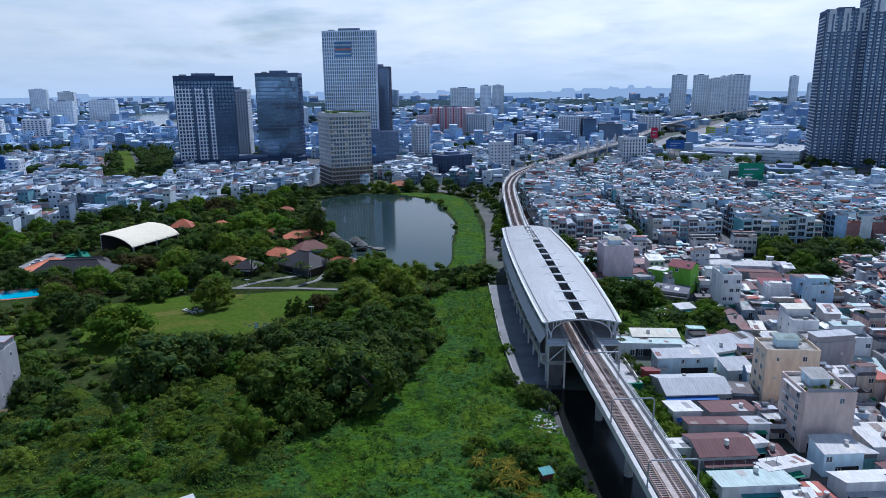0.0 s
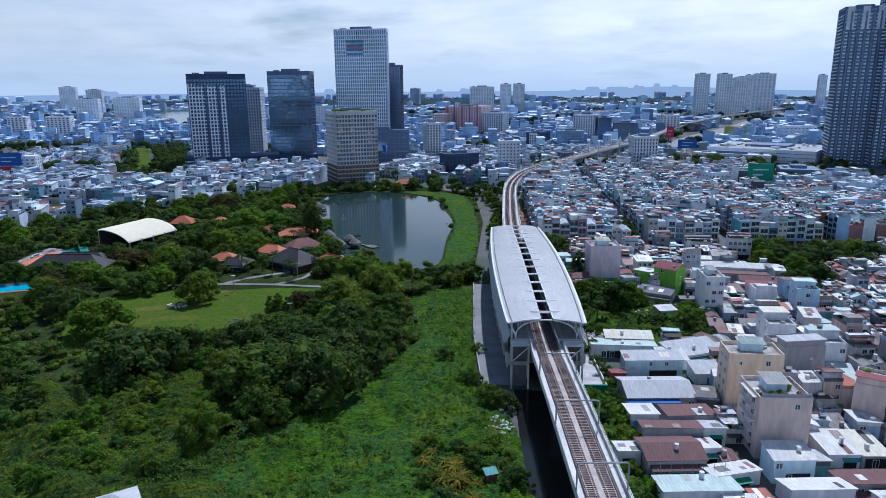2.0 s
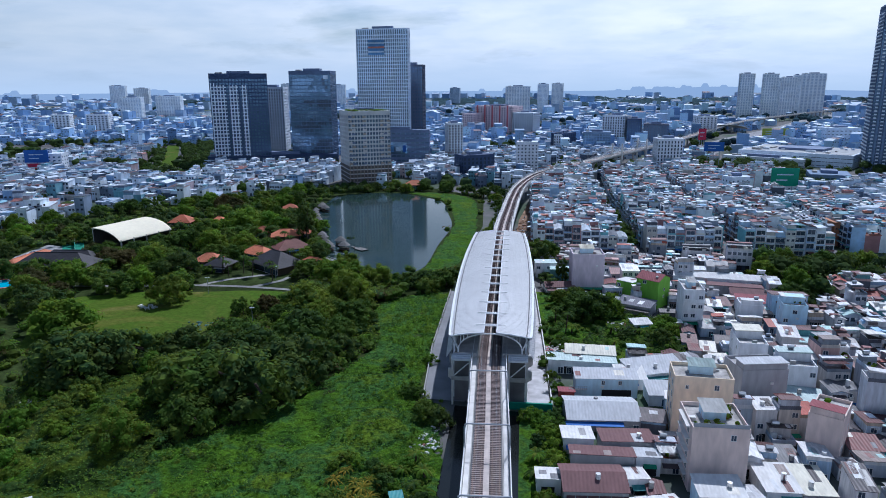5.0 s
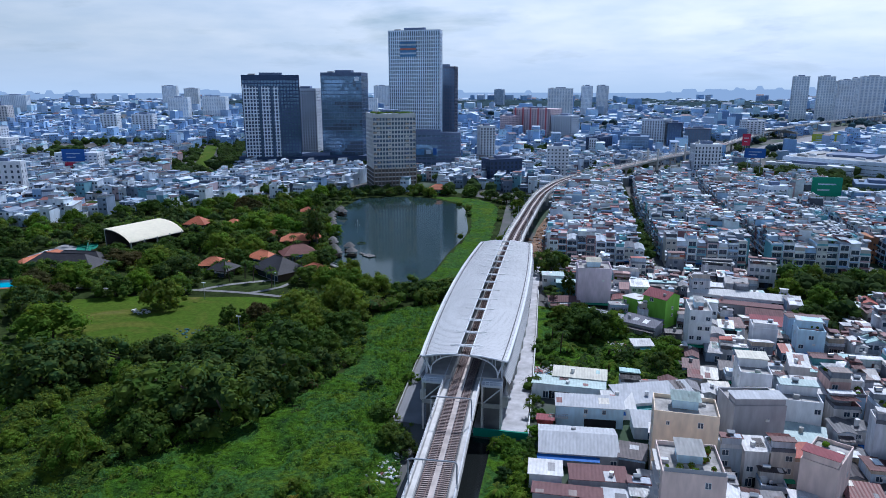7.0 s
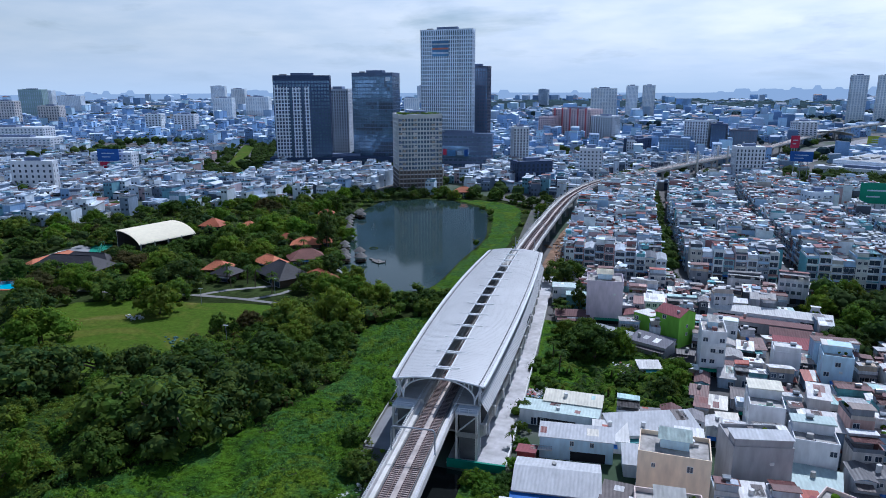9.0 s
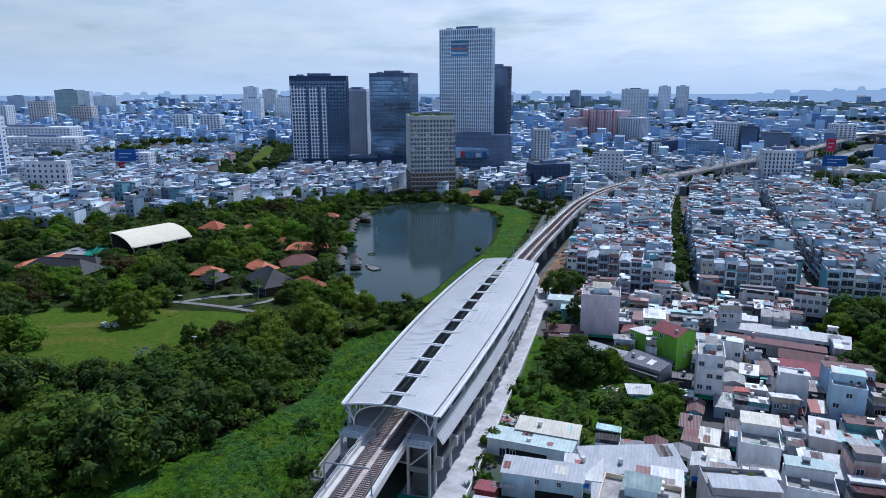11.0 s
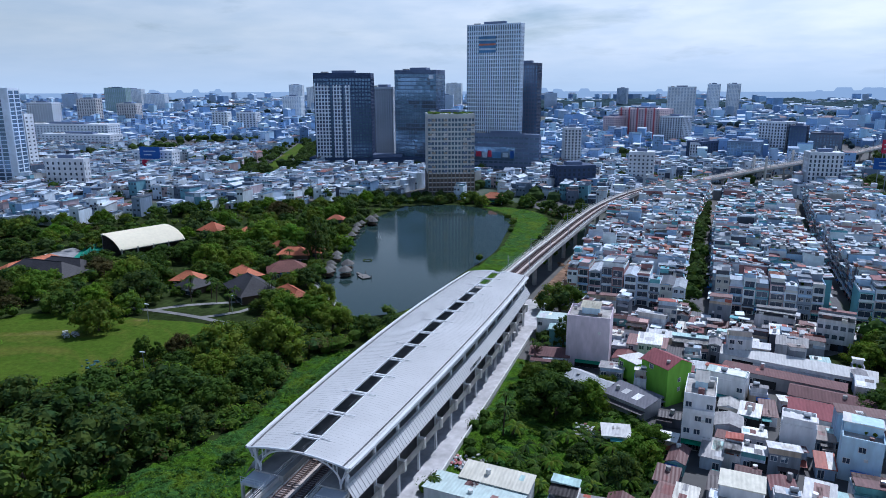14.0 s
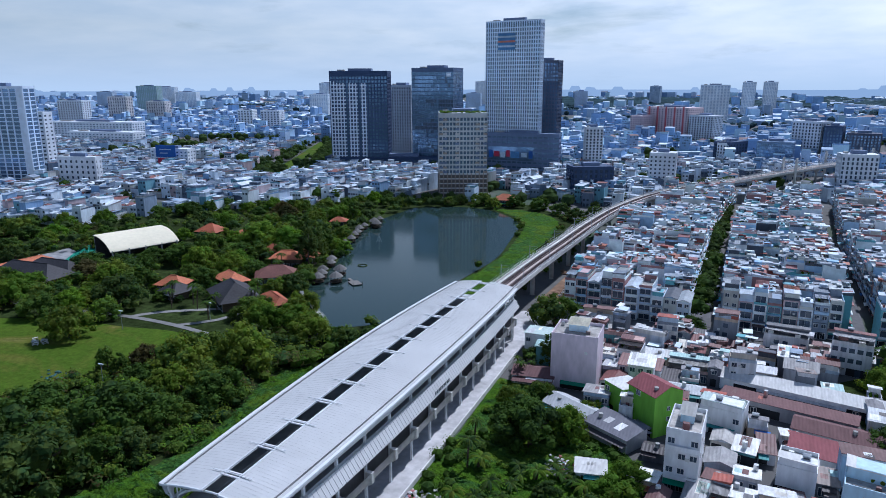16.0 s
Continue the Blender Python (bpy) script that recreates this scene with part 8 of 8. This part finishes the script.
# thatched huts over the lake
def hut_meshes():
    roof, deck = Geo(), Geo()
    n = 10
    ring = [(2.9 * math.cos(2 * math.pi * k / n), 2.9 * math.sin(2 * math.pi * k / n), 2.5) for k in range(n)]
    roof.add(ring + [(0.5 * x, 0.5 * y, 3.7) for x, y, _ in ring] + [(0, 0, 4.6)], [(k, (k + 1) % n, n + (k + 1) % n, n + k) for k in range(n)] + [(n + k, n + (k + 1) % n, 2 * n) for k in range(n)] + [tuple(range(n - 1, -1, -1))], "thatch")
    deck.cyl(0, 0, 0.55, 0.8, 2.4, "bark", 10)
    p = Geo()
    p.tube([(0, 0, -0.4), (0, 0, 2.7)], 0.1, "bark", 6)
    rail = Geo()
    rail.tube([(2.3 * math.cos(2 * math.pi * k / n), 2.3 * math.sin(2 * math.pi * k / n), 1.5) for k in range(n + 1)], 0.07, "bark", 5)
    return roof.mesh("roof"), deck.mesh("deck"), p.mesh("post"), rail.mesh("rail")


HM = hut_meshes()
for x, y, s in ((-58.5, 352, 1.0), (-54, 360, 1.15), (-56, 345.5, 1.1), (-49, 349, 1.15), (-62, 358, 1.0), (-69, 376, 0.95), (-66, 371, 0.8), (-80, 405, 1.1), (-84, 418, 1.0), (-88, 428, 0.9), (-90, 434, 0.95), (-94, 443, 1.0), (-96, 452, 0.9), (-95, 462, 1.2), (-91, 458, 1.1), (-98, 474, 0.9)):
    ob = thing("lake_hut", pose(x, y, 0.15, 0, 0, x * 7 % 360), "round hut with a grey thatched roof on stilts over the lake", "hut", "lake huts")
    ob.scale = (s, s, s)
    part("roof", HM[0], ob)
    part("deck", HM[1], ob)
    part("rail", HM[3], ob)
    for k in range(6):
        q = part("post", HM[2], ob)
        q.location = (2.2 * math.cos(k * math.pi / 3), 2.2 * math.sin(k * math.pi / 3), 0)
dock = thing("jetty", pose(-40, 350.5, 0, 0, 0, -38), "small wooden jetty with bollards beside the huts", "jetty")
g = Geo(); g.box(-3.6, -2.2, 0.45, 3.0, 2.2, 0.7, "thatch"); part("deck", g, dock)
g = Geo(); g.box(-8.5, -0.7, 0.45, -3.6, 0.7, 0.65, "thatch"); part("gangway", g, dock)
for sx in (-3.4, 2.8):
    for sy in (-2.1, 2.1):
        g = Geo(); g.cyl(sx, sy, -0.2, 1.9, 0.12, "bark", 6); part("bollard", g, dock)
walkway = thing("lake_footbridge", pose(-39.5, 317.5, 0, 0, 0, -42), "narrow grey footbridge along the lake's edge", "footbridge")
g = Geo(); g.box(-20, -0.9, 0.4, 20, 0.9, 0.75, "concrete"); part("deck", g, walkway)
for s in (-1, 1):
    g = Geo(); g.tube([(-20, s * 0.85, 1.5), (20, s * 0.85, 1.5)], 0.07, "concrete_light", 5); part("handrail", g, walkway)
ring = Geo()
ring.tube([(-53 + 2.2 * math.cos(k * math.pi / 8), 378 + 2.2 * math.sin(k * math.pi / 8), 0.4) for k in range(17)], 0.16, "leaf_yellow", 6)
tagged(part("floating_ring", ring), "yellow floating ring on the lake", "float")
fount = thing("lake_fountain", pose(-70, 424, 0.2), "small white fountain frame standing in the lake", "fountain")
g = Geo(); g.tube([(0, 0, 0), (0, 0, 4.5)], 0.1, "white_steel", 6); g.tube([(-1.6, 0, 0.2), (0, 0, 4.2), (1.6, 0, 0.2)], 0.06, "white_steel", 5); part("frame", g, fount)

# flowering bush, street lamps, debris, gazebo
rng = random.Random(15)
fl = thing("flowering_bush", pose(-22, 294.5, 0.1), "bougainvillea bush covered with pink flowers", "bush")
part("crown", crown_geo(rng, [((0, 0, 2.4), 2.2), ((1.8, 0.6, 2.0), 1.7), ((-1.6, -0.5, 1.8), 1.6)], 700, 0.5, "flower"), fl)
part("trunk", limb_geo(rng, 2.0, 0.2, [((1, 0, 2), 1)]), fl)
for x, y in ((-52, 232), (-86, 268), (-64, 288)):
    ob = thing("park_lamp", pose(x, y, 0.2), "slim park lamp with a pale twin head", "lamp", "park lamps")
    g = Geo(); g.tube([(0, 0, 0), (0, 0, 7)], 0.09, "grey_steel", 6); part("pole", g, ob)
    g = Geo(); g.box(-0.9, -0.2, 6.9, 0.9, 0.2, 7.15, "white_steel"); part("head", g, ob)


def rubbish(x, y, w, d, n, label, mats=("debris",)):
    g = Geo()
    for _ in range(n):
        a, b, r = rng.gauss(0, w * 0.33), rng.gauss(0, d * 0.33), rng.uniform(0.15, 0.55)
        lump(g, (x + a, y + b, 0.35 + r * 0.5), r, rng.choice(mats), rng, ICO1, 0.7, 0.6)
    return stuff("debris_heap", g, label, "debris")


rubbish(23.0, 158, 3.6, 8.0, 170, "white rubbish bags heaped on the bank", ("white_wall", "white_wall", "debris"))
rubbish(57, 220, 7.0, 6.0, 160, "heap of rubble, sacks and scrap beside the sheds")
rubbish(79.5, 244, 5.0, 6.0, 150, "white rubble and sheets beside the shed", ("white_wall", "debris", "concrete_light"))
rubbish(46.5, 400, 5.0, 60.0, 160, "rubble and scrap on the bare earth by the viaduct")
rubbish(-88, 166, 8.0, 4.0, 50, "grey litter in the scrub")
rubbish(-62, 250, 0.1, 0.1, 1, "single bag on the grass edge")
g = Geo()
for _ in range(26):
    lump(g, (44 + rng.gauss(0, 2.2), rng.uniform(350, 440), 0.2), rng.uniform(0.8, 2.0), "earth", rng, ICO2, 0.55, 0.5)
stuff("earth_heaps", g, "heaps of brown soil beside the viaduct", "soil")
shed = thing("waterside_shack", pose(19.5, 131.5, 0.2, 0, 0, 20), "tiny shack with a turquoise roof in the scrub", "shack")
g = Geo(); g.box(-1.1, -0.9, 0, 1.1, 0.9, 2.3, "maroon_roof", False); part("wall", g, shed)
g = Geo(); g.add([(-1.5, -1.2, 2.3), (1.5, -1.2, 2.3), (1.5, 1.2, 2.8), (-1.5, 1.2, 2.8), (-1.5, -1.2, 2.2), (1.5, -1.2, 2.2), (1.5, 1.2, 2.7), (-1.5, 1.2, 2.7)], [(0, 1, 2, 3), (4, 5, 1, 0), (5, 6, 2, 1), (6, 7, 3, 2), (7, 4, 0, 3)], "awning_teal"); part("roof", g, shed)
# white picnic tables in the shade of the lawn's tree
for x, y, a in ((-103, 247, 10), (-100.5, 245.5, 40), (-98.5, 247.5, 75), (-101, 249, 20), (-105, 248.6, 60)):
    table = thing("picnic_table", pose(x, y, 0.2, 0, 0, a), "white picnic table on the lawn in tree shade", "table", "picnic tables")
    g = Geo(); g.box(-0.9, -0.4, 0.7, 0.9, 0.4, 0.76, "white_wall"); part("tabletop", g, table)
    for sy in (-0.75, 0.75):
        g = Geo(); g.box(-0.9, sy - 0.14, 0.42, 0.9, sy + 0.14, 0.47, "white_wall"); part("bench", g, table)
    for sx in (-0.7, 0.7):
        g = Geo(); g.box(sx - 0.05, -0.8, 0.0, sx + 0.05, 0.8, 0.42, "white_wall"); g.box(sx - 0.05, -0.2, 0.42, sx + 0.05, 0.2, 0.7, "white_wall"); part("leg", g, table)
# garden bed on the lawn's edge
g = Geo()
for _ in range(26):
    lump(g, (-70.5 + rng.gauss(0, 2.8), 231.5 + rng.gauss(0, 1.8), 0.3), rng.uniform(0.3, 0.7), "leaf_blue", rng, ICO1, 0.6, 0.4)
stuff("flower_bed", g, "blue-green bedding plants at the lawn's edge", "plants")
# low white building at the camera's feet, and a grey one at the park's western edge
put_house(-55.5, 115.0, 35, 9, 9, 1, rng, "small house with a grey hipped roof in the scrub", roof="hip", wall="white_plaster", roof_mat="grey_roof", fh=3.5)
put_house(-128, 166.5, 6, 14, 13, 5, rng, "grey-white five-storey house beside the scrub", roof="flat", wall="grey_plaster", roof_mat="maroon_roof", fh=3.2, blank_sides=False)
# brick-red block and long grey block in the eastern quarter
material("brick_orange", (.46, .22, .12), 0.85, vary=0.15, grain=1.0)
tower("brown brick block with a flat roof", (208.8, 384), (238.5, 388), 14, 13, 4, 10, "brick_orange", "pane", slab=0.6, pier=0.7, name="brick_block")
# distance: glowing backdrop of hills and skyline beyond the city, haze in its colour
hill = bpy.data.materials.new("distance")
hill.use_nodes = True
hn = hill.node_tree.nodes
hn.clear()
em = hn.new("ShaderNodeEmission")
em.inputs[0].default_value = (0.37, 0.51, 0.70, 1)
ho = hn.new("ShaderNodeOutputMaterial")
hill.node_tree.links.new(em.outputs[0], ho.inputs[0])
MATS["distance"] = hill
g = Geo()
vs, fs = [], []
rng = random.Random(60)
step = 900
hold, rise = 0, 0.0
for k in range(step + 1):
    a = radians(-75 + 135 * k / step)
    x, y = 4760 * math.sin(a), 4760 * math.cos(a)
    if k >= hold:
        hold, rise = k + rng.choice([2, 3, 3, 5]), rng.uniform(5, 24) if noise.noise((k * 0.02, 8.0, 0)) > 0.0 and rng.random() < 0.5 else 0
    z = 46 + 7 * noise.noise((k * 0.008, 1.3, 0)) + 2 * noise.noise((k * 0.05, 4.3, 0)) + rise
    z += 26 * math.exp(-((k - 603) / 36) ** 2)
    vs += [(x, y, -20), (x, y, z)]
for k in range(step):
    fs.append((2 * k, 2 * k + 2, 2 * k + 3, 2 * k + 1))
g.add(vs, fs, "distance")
structure("backdrop_distance", g, "glowing backdrop of haze-blue skyline and hills on the horizon", "backdrop")
